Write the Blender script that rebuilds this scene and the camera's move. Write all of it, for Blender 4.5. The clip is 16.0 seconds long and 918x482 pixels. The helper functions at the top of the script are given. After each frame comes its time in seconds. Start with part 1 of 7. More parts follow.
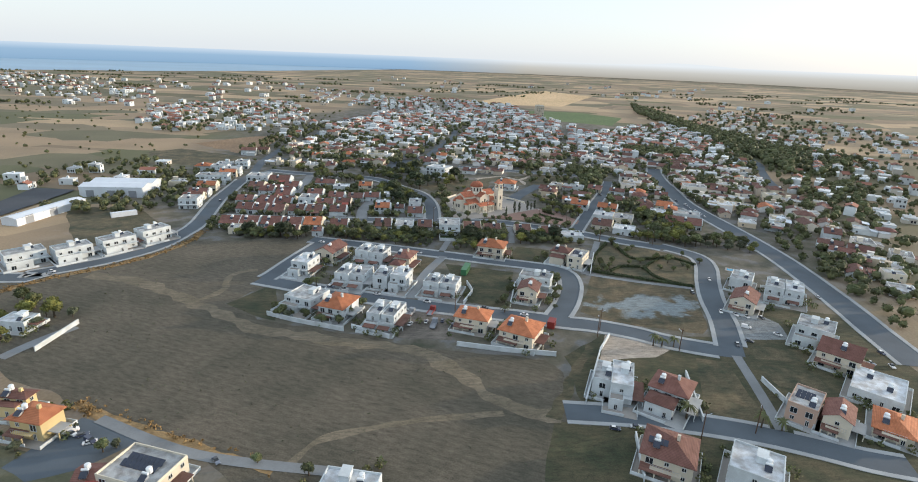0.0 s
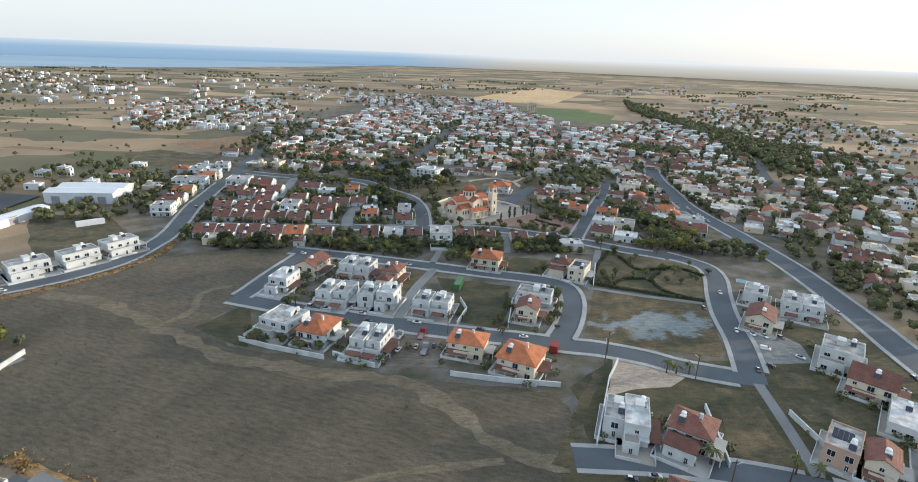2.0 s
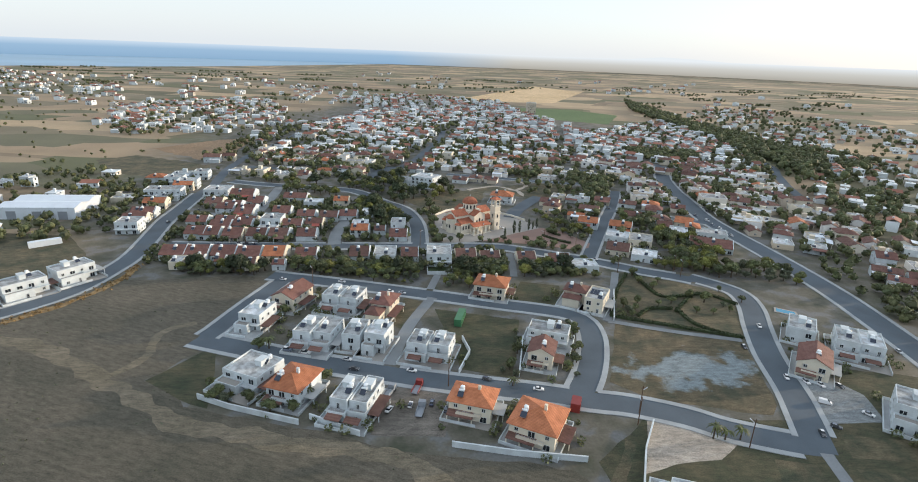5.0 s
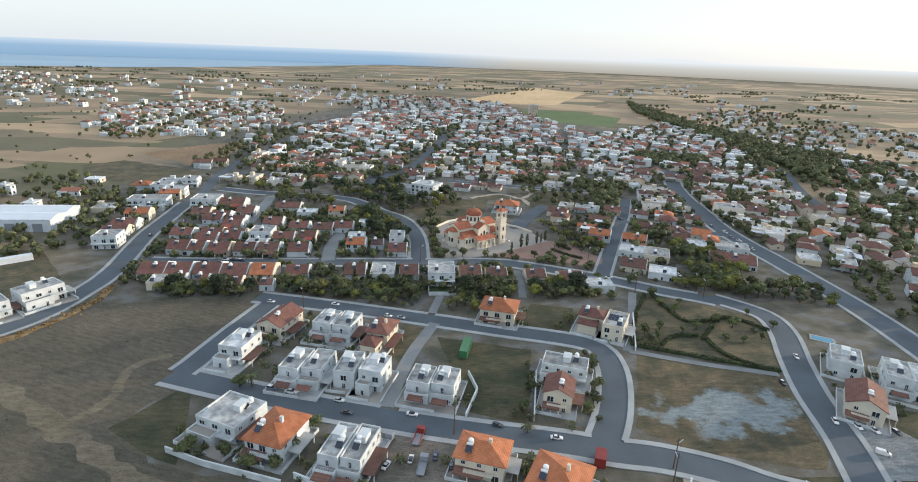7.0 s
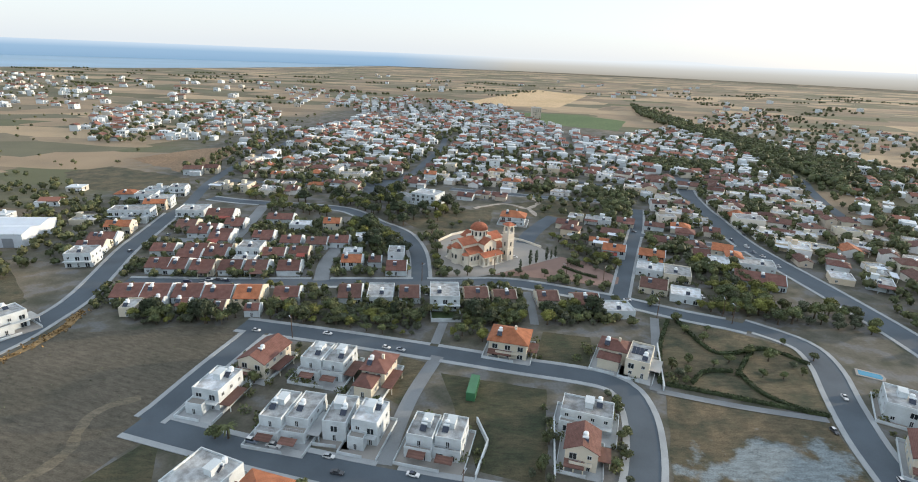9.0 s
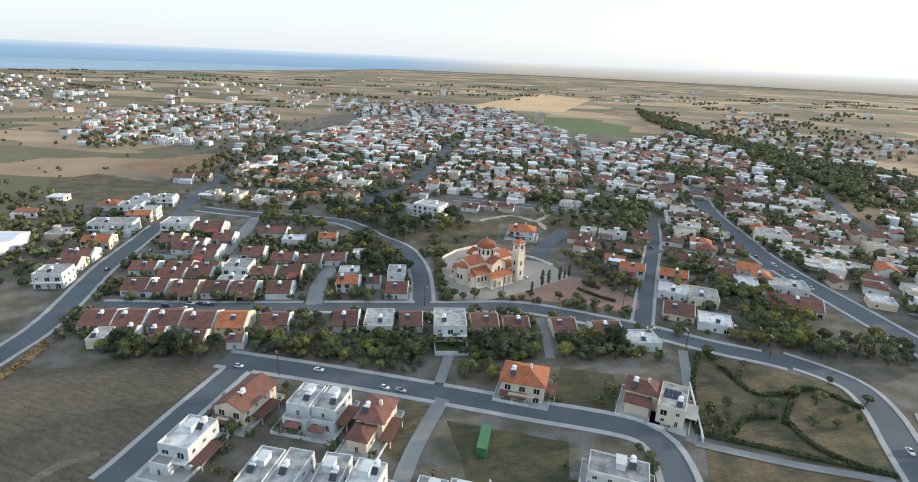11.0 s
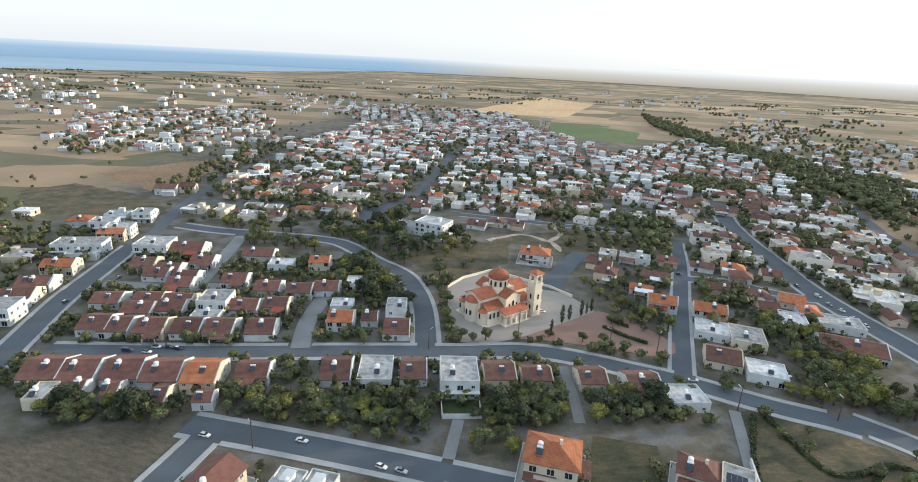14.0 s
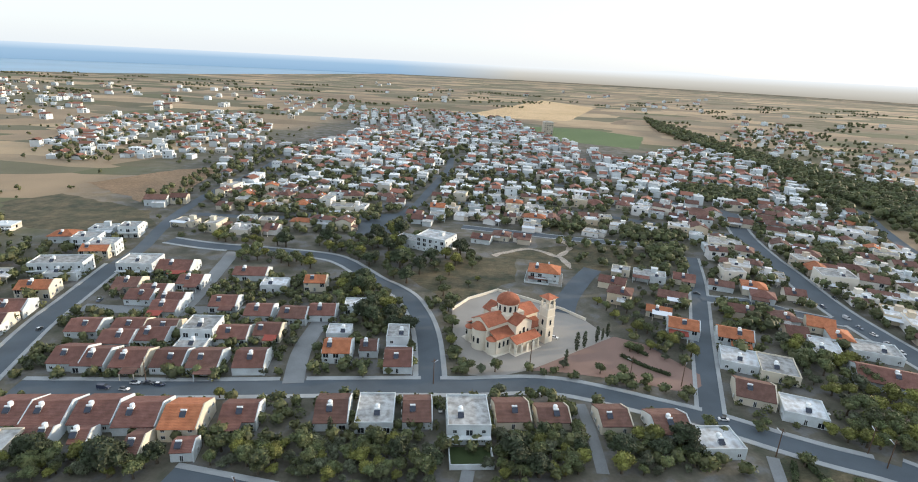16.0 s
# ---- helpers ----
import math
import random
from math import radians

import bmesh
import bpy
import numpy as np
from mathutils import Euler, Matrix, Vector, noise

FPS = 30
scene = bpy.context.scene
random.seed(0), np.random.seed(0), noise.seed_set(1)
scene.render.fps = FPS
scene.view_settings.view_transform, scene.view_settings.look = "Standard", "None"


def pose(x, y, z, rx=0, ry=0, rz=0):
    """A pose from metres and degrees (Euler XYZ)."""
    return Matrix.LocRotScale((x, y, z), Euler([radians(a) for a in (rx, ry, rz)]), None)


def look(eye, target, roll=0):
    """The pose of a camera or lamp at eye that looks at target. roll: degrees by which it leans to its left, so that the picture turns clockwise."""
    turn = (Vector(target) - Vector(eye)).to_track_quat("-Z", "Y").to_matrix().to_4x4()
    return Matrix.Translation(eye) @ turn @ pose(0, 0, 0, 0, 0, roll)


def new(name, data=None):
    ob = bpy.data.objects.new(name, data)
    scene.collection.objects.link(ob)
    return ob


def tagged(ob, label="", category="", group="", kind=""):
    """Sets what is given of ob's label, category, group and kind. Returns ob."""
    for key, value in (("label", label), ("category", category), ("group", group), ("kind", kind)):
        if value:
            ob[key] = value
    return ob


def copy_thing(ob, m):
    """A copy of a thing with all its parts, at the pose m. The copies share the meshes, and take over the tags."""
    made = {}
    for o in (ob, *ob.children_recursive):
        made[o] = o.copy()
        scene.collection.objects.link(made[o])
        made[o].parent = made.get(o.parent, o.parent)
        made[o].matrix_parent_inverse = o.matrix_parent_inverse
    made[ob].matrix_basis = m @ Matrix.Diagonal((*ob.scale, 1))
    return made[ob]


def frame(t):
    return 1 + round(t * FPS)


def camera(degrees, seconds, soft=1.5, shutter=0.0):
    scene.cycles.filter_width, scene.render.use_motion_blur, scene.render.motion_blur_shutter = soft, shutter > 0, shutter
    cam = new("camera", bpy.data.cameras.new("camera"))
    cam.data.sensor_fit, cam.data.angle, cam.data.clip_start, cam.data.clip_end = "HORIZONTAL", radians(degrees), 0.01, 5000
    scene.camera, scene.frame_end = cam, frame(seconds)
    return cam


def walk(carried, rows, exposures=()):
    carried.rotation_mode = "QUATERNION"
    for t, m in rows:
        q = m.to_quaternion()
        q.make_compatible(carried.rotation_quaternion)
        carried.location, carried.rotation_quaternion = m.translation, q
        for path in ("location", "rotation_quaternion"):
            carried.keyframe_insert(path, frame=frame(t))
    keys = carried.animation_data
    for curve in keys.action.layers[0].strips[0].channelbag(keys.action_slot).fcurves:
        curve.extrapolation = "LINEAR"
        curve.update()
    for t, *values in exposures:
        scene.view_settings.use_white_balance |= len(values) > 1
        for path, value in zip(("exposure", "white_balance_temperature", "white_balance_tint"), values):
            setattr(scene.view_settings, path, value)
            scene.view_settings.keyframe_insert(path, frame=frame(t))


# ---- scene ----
cam = camera(80.0, 16.0, 1.0)
EXPO = -0.1
PATH = [
    (0, (4.397, 14.34, 107.511), (4.452, 16.71, 106.718), 2.2),
    (0.5, (4.26, 19.96, 107.294), (4.325, 22.329, 106.497), 2.2),
    (1, (4.445, 25.954, 107.677), (4.521, 28.32, 106.874), 2.2),
    (1.5, (4.416, 31.938, 107.695), (4.502, 34.303, 106.89), 2.2),
    (2, (4.15, 37.785, 107.692), (4.245, 40.15, 106.885), 2.2),
    (2.5, (4.341, 43.92, 107.669), (4.44, 46.284, 106.861), 2.1),
    (3, (3.976, 50.046, 107.434), (4.082, 52.41, 106.628), 2.1),
    (3.5, (3.71, 56.339, 107.686), (3.82, 58.701, 106.876), 2.2),
    (4, (3.516, 62.671, 107.949), (3.628, 65.032, 107.135), 2.1),
    (6.5, (2.228, 93.599, 107.919), (2.34, 95.961, 107.109), 2.2),
    (7, (1.671, 99.525, 108.156), (1.786, 101.888, 107.346), 2.2),
    (7.5, (1.484, 105.764, 108.251), (1.598, 108.127, 107.441), 2.3),
    (8, (1.309, 112.466, 108.211), (1.421, 114.83, 107.404), 2.3),
    (8.5, (0.673, 118.554, 108.176), (0.787, 120.917, 107.37), 2.3),
    (9, (0.131, 124.817, 108.489), (0.247, 127.181, 107.684), 2.3),
    (11.5, (-2.006, 156.387, 108.196), (-1.894, 158.756, 107.405), 2.5),
    (12, (-2.48, 162.382, 108.486), (-2.367, 164.751, 107.695), 2.5),
    (12.5, (-3.033, 168.61, 108.94), (-2.919, 170.978, 108.146), 2.6),
    (13, (-3.596, 174.399, 108.696), (-3.482, 176.769, 107.91), 2.7),
    (13.5, (-4.305, 180.421, 108.955), (-4.189, 182.791, 108.17), 2.8),
    (14, (-4.854, 186.686, 109.102), (-4.737, 189.058, 108.319), 2.9),
    (14.5, (-4.796, 193.577, 109.334), (-4.685, 195.949, 108.549), 2.8),
    (15, (-5.685, 198.665, 109.519), (-5.571, 201.039, 108.743), 2.9),
    (15.5, (-6.586, 202.981, 110.05), (-6.466, 205.355, 109.276), 3.0),
    (16, (-7.336, 206.25, 111.155), (-7.215, 208.624, 110.381), 2.9),
]
walk(cam, [(t, look(eye, target, roll)) for t, eye, target, roll in PATH], [(0, EXPO + 0.02, 5650, 8), (8, EXPO + 0.06, 5650, 8), (16, EXPO + 0.17, 5700, 8)])

# ---- light ----
SUN_AZ, SUN_EL = 76.0, 8.0
world = bpy.data.worlds.new("sky")
scene.world = world
world.use_nodes = True
wn = world.node_tree.nodes
sky = wn.new("ShaderNodeTexSky")
sky.sky_type = "NISHITA"
sky.sun_disc = False
sky.sun_elevation, sky.sun_rotation = radians(SUN_EL), radians(SUN_AZ)
sky.air_density, sky.dust_density, sky.ozone_density = 1.0, 1.6, 1.5
wn["Background"].inputs[1].default_value = 0.15
veil = wn.new("ShaderNodeMix")  # evening haze over the whole sky
veil.data_type = "RGBA"
veil.inputs[0].default_value = 0.52
veil.inputs[7].default_value = (10.8, 10.45, 9.8, 1)
world.node_tree.links.new(sky.outputs[0], veil.inputs[6])
world.node_tree.links.new(veil.outputs[2], wn["Background"].inputs[0])
sun_data = bpy.data.lights.new("sun", "SUN")
sun_data.energy, sun_data.angle, sun_data.color = 5.0, radians(1.0), (1.0, 0.74, 0.48)
sun = new("sun", sun_data)
sun.matrix_world = look((0, 0, 0), (-math.sin(radians(SUN_AZ)), -math.cos(radians(SUN_AZ)), -math.tan(radians(SUN_EL))))


# ---- materials ----
PLAN = 1.25  # metres in one unit of the plan below; the whole plan is brought to metres at the end


def plan_position(n, l, geo):
    """The place in the world, in units of the plan."""
    v = n.new("ShaderNodeVectorMath")
    v.operation = "SCALE"
    v.inputs["Scale"].default_value = 1 / PLAN
    l.new(geo.outputs["Position"], v.inputs[0])
    return v.outputs[0]


def material(name, colour, rough=0.8, metal=0.0, scale=1.0, vary=0.25, fine=6.0, bump=0.0, tint=0.0, island=0.0, second=None, coat=0.0, space="Object"):
    """A surface with two scales of variation; tint: per object, island: per loose piece."""
    colour = (colour[0] * 0.94, colour[1], colour[2] * 1.06)
    m = bpy.data.materials.new(name)
    m.use_nodes = True
    n, l = m.node_tree.nodes, m.node_tree.links
    b = n["Principled BSDF"]
    b.inputs["Roughness"].default_value, b.inputs["Metallic"].default_value = rough, metal
    b.inputs["Coat Weight"].default_value = coat
    tc = n.new("ShaderNodeTexCoord")
    geo = n.new("ShaderNodeNewGeometry")
    where = plan_position(n, l, geo) if space == "World" else tc.outputs["Object"]
    big, small = n.new("ShaderNodeTexNoise"), n.new("ShaderNodeTexNoise")
    big.inputs["Scale"].default_value, big.inputs["Detail"].default_value = scale * 0.25, 4
    small.inputs["Scale"].default_value, small.inputs["Detail"].default_value = scale * fine, 5
    l.new(where, big.inputs["Vector"]), l.new(where, small.inputs["Vector"])
    mix = n.new("ShaderNodeMix")
    mix.data_type = "RGBA"
    ramp = n.new("ShaderNodeMapRange")
    ramp.inputs[1].default_value, ramp.inputs[2].default_value = 0.35, 0.65
    l.new(big.outputs[0], ramp.inputs[0]), l.new(ramp.outputs[0], mix.inputs[0])
    c2 = second or tuple(v * (1 - vary) for v in colour)
    mix.inputs[6].default_value, mix.inputs[7].default_value = (*colour, 1), (*c2, 1)
    hsv = n.new("ShaderNodeHueSaturation")
    l.new(mix.outputs[2], hsv.inputs["Color"])
    val = n.new("ShaderNodeMath")
    val.operation = "MULTIPLY_ADD"
    l.new(small.outputs[0], val.inputs[0])
    val.inputs[1].default_value, val.inputs[2].default_value = vary * 1.6, 1 - vary * 0.8
    last = val.outputs[0]
    for amount, source in ((tint, "object"), (island, "piece")):
        if amount:
            src = n.new("ShaderNodeObjectInfo").outputs["Random"] if source == "object" else geo.outputs["Random Per Island"]
            a, p = n.new("ShaderNodeMath"), n.new("ShaderNodeMath")
            a.operation, p.operation = "MULTIPLY_ADD", "MULTIPLY"
            l.new(src, a.inputs[0])
            a.inputs[1].default_value, a.inputs[2].default_value = 2 * amount, 1 - amount
            l.new(a.outputs[0], p.inputs[0]), l.new(last, p.inputs[1])
            last = p.outputs[0]
    l.new(last, hsv.inputs["Value"])
    l.new(hsv.outputs[0], b.inputs["Base Color"])
    if bump:
        bm = n.new("ShaderNodeBump")
        bm.inputs["Strength"].default_value, bm.inputs["Distance"].default_value = bump, 0.05
        l.new(small.outputs[0], bm.inputs["Height"]), l.new(bm.outputs[0], b.inputs["Normal"])
    return m


PLASTER_WHITE = material("white_plaster", (0.64, 0.66, 0.655), 0.85, scale=1.1, vary=0.22, fine=4, tint=0.06, bump=0.1)
PLASTER_CREAM = material("cream_plaster", (0.68, 0.60, 0.47), 0.85, scale=0.8, vary=0.12, fine=4, tint=0.1, bump=0.1)
PLASTER_PINK = material("pink_plaster", (0.52, 0.36, 0.27), 0.85, scale=0.8, vary=0.12, fine=4, tint=0.1)
# yellow house walls, with the warm low sun put into the paint
PLASTER_SUN_YELLOW = material("sun_yellow_plaster", (0.62, 0.48, 0.24), 0.85, scale=0.8, vary=0.1, fine=4, tint=0.1)
CHURCH_WALL = material("church_stone", (0.72, 0.63, 0.50), 0.85, scale=0.6, vary=0.1, fine=5, bump=0.15)
CHURCH_TRIM = material("church_trim", (0.74, 0.66, 0.54), 0.85, scale=0.8, vary=0.1)
SCREED = material("roof_screed", (0.46, 0.455, 0.44), 0.9, scale=2.2, vary=0.55, fine=2.5, tint=0.2, second=(0.22, 0.22, 0.215))
WHITE_ROOF = material("white_roof_paint", (0.66, 0.67, 0.68), 0.7, scale=2.0, vary=0.42, fine=2.5, tint=0.12, second=(0.36, 0.365, 0.365))
CONCRETE = material("concrete", (0.40, 0.40, 0.39), 0.9, scale=1.0, vary=0.18, fine=5, space="World")
KERB = material("pavement_concrete", (0.38, 0.385, 0.38), 0.9, scale=0.7, vary=0.2, fine=6, space="World")
ASPHALT = material("asphalt", (0.094, 0.112, 0.130), 0.85, scale=0.35, vary=0.22, fine=14, space="World", bump=0.1)
LANE = material("worn_lane", (0.24, 0.245, 0.245), 0.9, scale=0.35, vary=0.25, fine=8, space="World")
TILE_PAVING = material("red_paving", (0.26, 0.165, 0.13), 0.9, scale=0.4, vary=0.15, fine=10, space="World")
COURT_PAVING = material("pale_paving", (0.33, 0.30, 0.265), 0.9, scale=0.35, vary=0.14, fine=10, space="World")
GLASS = material("window_glass", (0.02, 0.025, 0.03), 0.08, vary=0.1)
FRAME_WHITE = material("window_frame", (0.6, 0.6, 0.58), 0.5, vary=0.1)
DARK_WOOD = material("dark_wood", (0.10, 0.055, 0.03), 0.6, scale=2, vary=0.3)
METAL = material("galvanised_metal", (0.55, 0.56, 0.58), 0.4, metal=0.8, vary=0.15)
SHEET_METAL = material("white_sheet_metal", (0.72, 0.74, 0.77), 0.45, metal=0.1, scale=0.5, vary=0.1, fine=3)
SOLAR = material("solar_panel", (0.03, 0.04, 0.065), 0.2, vary=0.2)
TANK = material("white_tank", (0.80, 0.80, 0.78), 0.4, vary=0.06)
BARK = material("bark", (0.10, 0.075, 0.05), 0.95, scale=3, vary=0.4)
LEAF = material("leaves", (0.09, 0.108, 0.042), 0.75, scale=1.0, vary=0.25, tint=0.35, island=0.45, second=(0.115, 0.12, 0.045))
LEAF_OLIVE = material("olive_leaves", (0.10, 0.11, 0.062), 0.75, scale=1.0, vary=0.25, tint=0.3, island=0.45)
LEAF_LIME = material("bright_leaves", (0.16, 0.16, 0.035), 0.75, scale=1.0, vary=0.25, tint=0.25, island=0.4)
LEAF_DARK = material("cypress_leaves", (0.050, 0.064, 0.030), 0.8, scale=1.0, vary=0.25, tint=0.25, island=0.4)
PALM_LEAF = material("palm_leaves", (0.10, 0.11, 0.035), 0.7, vary=0.25, tint=0.2, island=0.3)
RUBBER = material("tyre_rubber", (0.02, 0.02, 0.02), 0.9, vary=0.2)
LAWN = material("lawn", (0.05, 0.075, 0.022), 0.95, scale=0.3, vary=0.3, fine=12, space="World")
WATER_POOL = material("pool_water", (0.05, 0.25, 0.38), 0.08, vary=0.1)
DRY_HEDGE = material("hedge_leaves", (0.060, 0.078, 0.030), 0.85, vary=0.3, island=0.45)
RUST_RED = material("red_paint", (0.24, 0.03, 0.025), 0.5, vary=0.2)
GREEN_PAINT = material("green_paint", (0.06, 0.18, 0.08), 0.5, vary=0.2)
PLAIN_GREY = material("grey_paint", (0.3, 0.31, 0.33), 0.5, vary=0.2)
AWNING_RED = material("red_awning", (0.30, 0.06, 0.04), 0.7, vary=0.2)


def tile_material(name, colour, vary=0.25):
    """Clay roof tiles: rows of fluted tiles with patchy weathering."""
    m = material(name, colour, 0.85, scale=2.0, vary=vary + 0.12, fine=3, tint=0.2, second=tuple(v * 0.68 for v in colour))
    n, l = m.node_tree.nodes, m.node_tree.links
    tc, w1, w2 = n.new("ShaderNodeTexCoord"), n.new("ShaderNodeTexWave"), n.new("ShaderNodeTexWave")
    w1.bands_direction, w2.bands_direction = "X", "Z"
    w1.inputs["Scale"].default_value, w2.inputs["Scale"].default_value = 1.2, 2.2
    add, bp = n.new("ShaderNodeMath"), n.new("ShaderNodeBump")
    l.new(tc.outputs["Object"], w1.inputs["Vector"]), l.new(tc.outputs["Object"], w2.inputs["Vector"])
    l.new(w1.outputs[1], add.inputs[0]), l.new(w2.outputs[1], add.inputs[1])
    bp.inputs["Strength"].default_value, bp.inputs["Distance"].default_value = 0.5, 0.06
    l.new(add.outputs[0], bp.inputs["Height"]), l.new(bp.outputs[0], n["Principled BSDF"].inputs["Normal"])
    # relief shading is put into the colour too: grooves darker, crests lighter
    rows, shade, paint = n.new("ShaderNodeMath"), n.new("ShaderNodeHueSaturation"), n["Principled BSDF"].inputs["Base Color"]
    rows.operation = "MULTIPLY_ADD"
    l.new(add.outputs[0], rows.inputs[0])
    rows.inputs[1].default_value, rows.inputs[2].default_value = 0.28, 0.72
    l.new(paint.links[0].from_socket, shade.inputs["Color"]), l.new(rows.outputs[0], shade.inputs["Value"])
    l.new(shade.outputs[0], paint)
    return m


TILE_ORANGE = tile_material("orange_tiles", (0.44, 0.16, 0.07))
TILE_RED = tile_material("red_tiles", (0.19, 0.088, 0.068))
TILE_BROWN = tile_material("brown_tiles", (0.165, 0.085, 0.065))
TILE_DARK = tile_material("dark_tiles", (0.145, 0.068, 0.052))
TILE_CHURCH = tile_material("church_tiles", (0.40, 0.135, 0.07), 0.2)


def ramp_by_object(name, colours, rough, coat):
    """A paint whose colour is picked by the object's random number."""
    m = bpy.data.materials.new(name)
    m.use_nodes = True
    n, l = m.node_tree.nodes, m.node_tree.links
    info, ramp, noise_tex, mix = n.new("ShaderNodeObjectInfo"), n.new("ShaderNodeValToRGB"), n.new("ShaderNodeTexNoise"), n.new("ShaderNodeHueSaturation")
    ramp.color_ramp.interpolation = "CONSTANT"
    for i, c in enumerate(colours):
        e = ramp.color_ramp.elements[i] if i < 2 else ramp.color_ramp.elements.new(i / len(colours))
        e.position, e.color = i / len(colours), (*c, 1)
    scaled = n.new("ShaderNodeMapRange")
    scaled.inputs[3].default_value, scaled.inputs[4].default_value = 0.9, 1.08
    l.new(info.outputs["Random"], ramp.inputs[0]), l.new(noise_tex.outputs[0], scaled.inputs[0])
    l.new(scaled.outputs[0], mix.inputs["Value"]), l.new(ramp.outputs[0], mix.inputs["Color"])
    l.new(mix.outputs[0], n["Principled BSDF"].inputs["Base Color"])
    n["Principled BSDF"].inputs["Roughness"].default_value = rough
    n["Principled BSDF"].inputs["Coat Weight"].default_value = coat
    return m


CAR_PAINT = ramp_by_object("car_paint", [(0.75, 0.76, 0.77), (0.45, 0.47, 0.5), (0.05, 0.055, 0.065), (0.8, 0.8, 0.8), (0.16, 0.19, 0.25), (0.7, 0.71, 0.72), (0.03, 0.04, 0.08)], 0.3, 0.6)
TOWN_WALL = ramp_by_object("town_plaster", [(0.68, 0.66, 0.62), (0.74, 0.74, 0.73), (0.58, 0.5, 0.38), (0.7, 0.7, 0.7), (0.5, 0.44, 0.36), (0.72, 0.68, 0.6)], 0.85, 0)


def ground_material():
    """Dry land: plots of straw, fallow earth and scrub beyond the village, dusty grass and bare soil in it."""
    m = bpy.data.materials.new("dry_land")
    m.use_nodes = True
    n, l = m.node_tree.nodes, m.node_tree.links
    geo = n.new("ShaderNodeNewGeometry")
    place = plan_position(n, l, geo)
    squash = n.new("ShaderNodeMapping")
    squash.inputs["Rotation"].default_value = (0, 0, radians(12))
    squash.inputs["Scale"].default_value = (0.0075, 0.0170, 0)
    warp = n.new("ShaderNodeTexNoise")
    warp.inputs["Scale"].default_value = 0.004
    addv = n.new("ShaderNodeVectorMath")
    addv.operation = "MULTIPLY_ADD"
    addv.inputs[1].default_value = (90, 90, 0)
    l.new(place, warp.inputs["Vector"])
    l.new(warp.outputs["Color"], addv.inputs[0]), l.new(place, addv.inputs[2])
    l.new(addv.outputs[0], squash.inputs["Vector"])
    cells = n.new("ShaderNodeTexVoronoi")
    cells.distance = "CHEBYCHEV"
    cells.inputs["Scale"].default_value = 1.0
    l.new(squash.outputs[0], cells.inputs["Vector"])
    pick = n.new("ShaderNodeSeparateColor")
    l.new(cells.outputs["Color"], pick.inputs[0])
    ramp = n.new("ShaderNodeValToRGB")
    # some straw tones are set paler, standing in for haze over the plain
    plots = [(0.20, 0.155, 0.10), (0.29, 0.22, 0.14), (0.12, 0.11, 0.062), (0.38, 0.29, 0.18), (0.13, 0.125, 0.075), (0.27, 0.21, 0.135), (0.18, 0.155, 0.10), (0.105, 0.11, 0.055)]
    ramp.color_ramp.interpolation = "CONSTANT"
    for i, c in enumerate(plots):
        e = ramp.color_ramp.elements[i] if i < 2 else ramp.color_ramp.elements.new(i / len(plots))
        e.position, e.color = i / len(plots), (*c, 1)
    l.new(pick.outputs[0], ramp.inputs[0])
    big, mid, small = (n.new("ShaderNodeTexNoise") for _ in range(3))
    for tex, s in ((big, 0.02), (mid, 0.12), (small, 1.3)):
        tex.inputs["Scale"].default_value, tex.inputs["Detail"].default_value = s, 6
        l.new(place, tex.inputs["Vector"])
    soil = n.new("ShaderNodeValToRGB")
    soil.color_ramp.elements[0].position, soil.color_ramp.elements[0].color = 0.3, (0.052, 0.058, 0.038, 1)
    soil.color_ramp.elements[1].position, soil.color_ramp.elements[1].color = 0.52, (0.112, 0.106, 0.085, 1)
    paved = soil.color_ramp.elements.new(0.6)
    paved.color = (0.135, 0.138, 0.135, 1)
    l.new(mid.outputs[0], soil.inputs[0])
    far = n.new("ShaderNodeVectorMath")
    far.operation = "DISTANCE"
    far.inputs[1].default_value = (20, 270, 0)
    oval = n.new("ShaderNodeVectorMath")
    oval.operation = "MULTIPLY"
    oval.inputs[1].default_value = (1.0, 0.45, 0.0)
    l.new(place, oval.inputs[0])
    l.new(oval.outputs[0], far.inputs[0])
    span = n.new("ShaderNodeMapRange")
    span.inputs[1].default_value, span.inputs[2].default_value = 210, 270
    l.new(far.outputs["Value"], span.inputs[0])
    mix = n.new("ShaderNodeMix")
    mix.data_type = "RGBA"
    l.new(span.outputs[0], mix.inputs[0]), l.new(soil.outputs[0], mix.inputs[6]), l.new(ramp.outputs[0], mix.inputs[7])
    hsv, val, val2 = n.new("ShaderNodeHueSaturation"), n.new("ShaderNodeMath"), n.new("ShaderNodeMath")
    val.operation, val2.operation = "MULTIPLY_ADD", "MULTIPLY_ADD"
    l.new(big.outputs[0], val.inputs[0])
    val.inputs[1].default_value, val.inputs[2].default_value = 0.7, 0.3
    l.new(small.outputs[0], val2.inputs[0])
    val2.inputs[1].default_value = 0.7
    l.new(val.outputs[0], val2.inputs[2])
    l.new(val2.outputs[0], hsv.inputs["Value"]), l.new(mix.outputs[2], hsv.inputs["Color"])
    l.new(hsv.outputs[0], n["Principled BSDF"].inputs["Base Color"])
    n["Principled BSDF"].inputs["Roughness"].default_value = 0.95
    return m


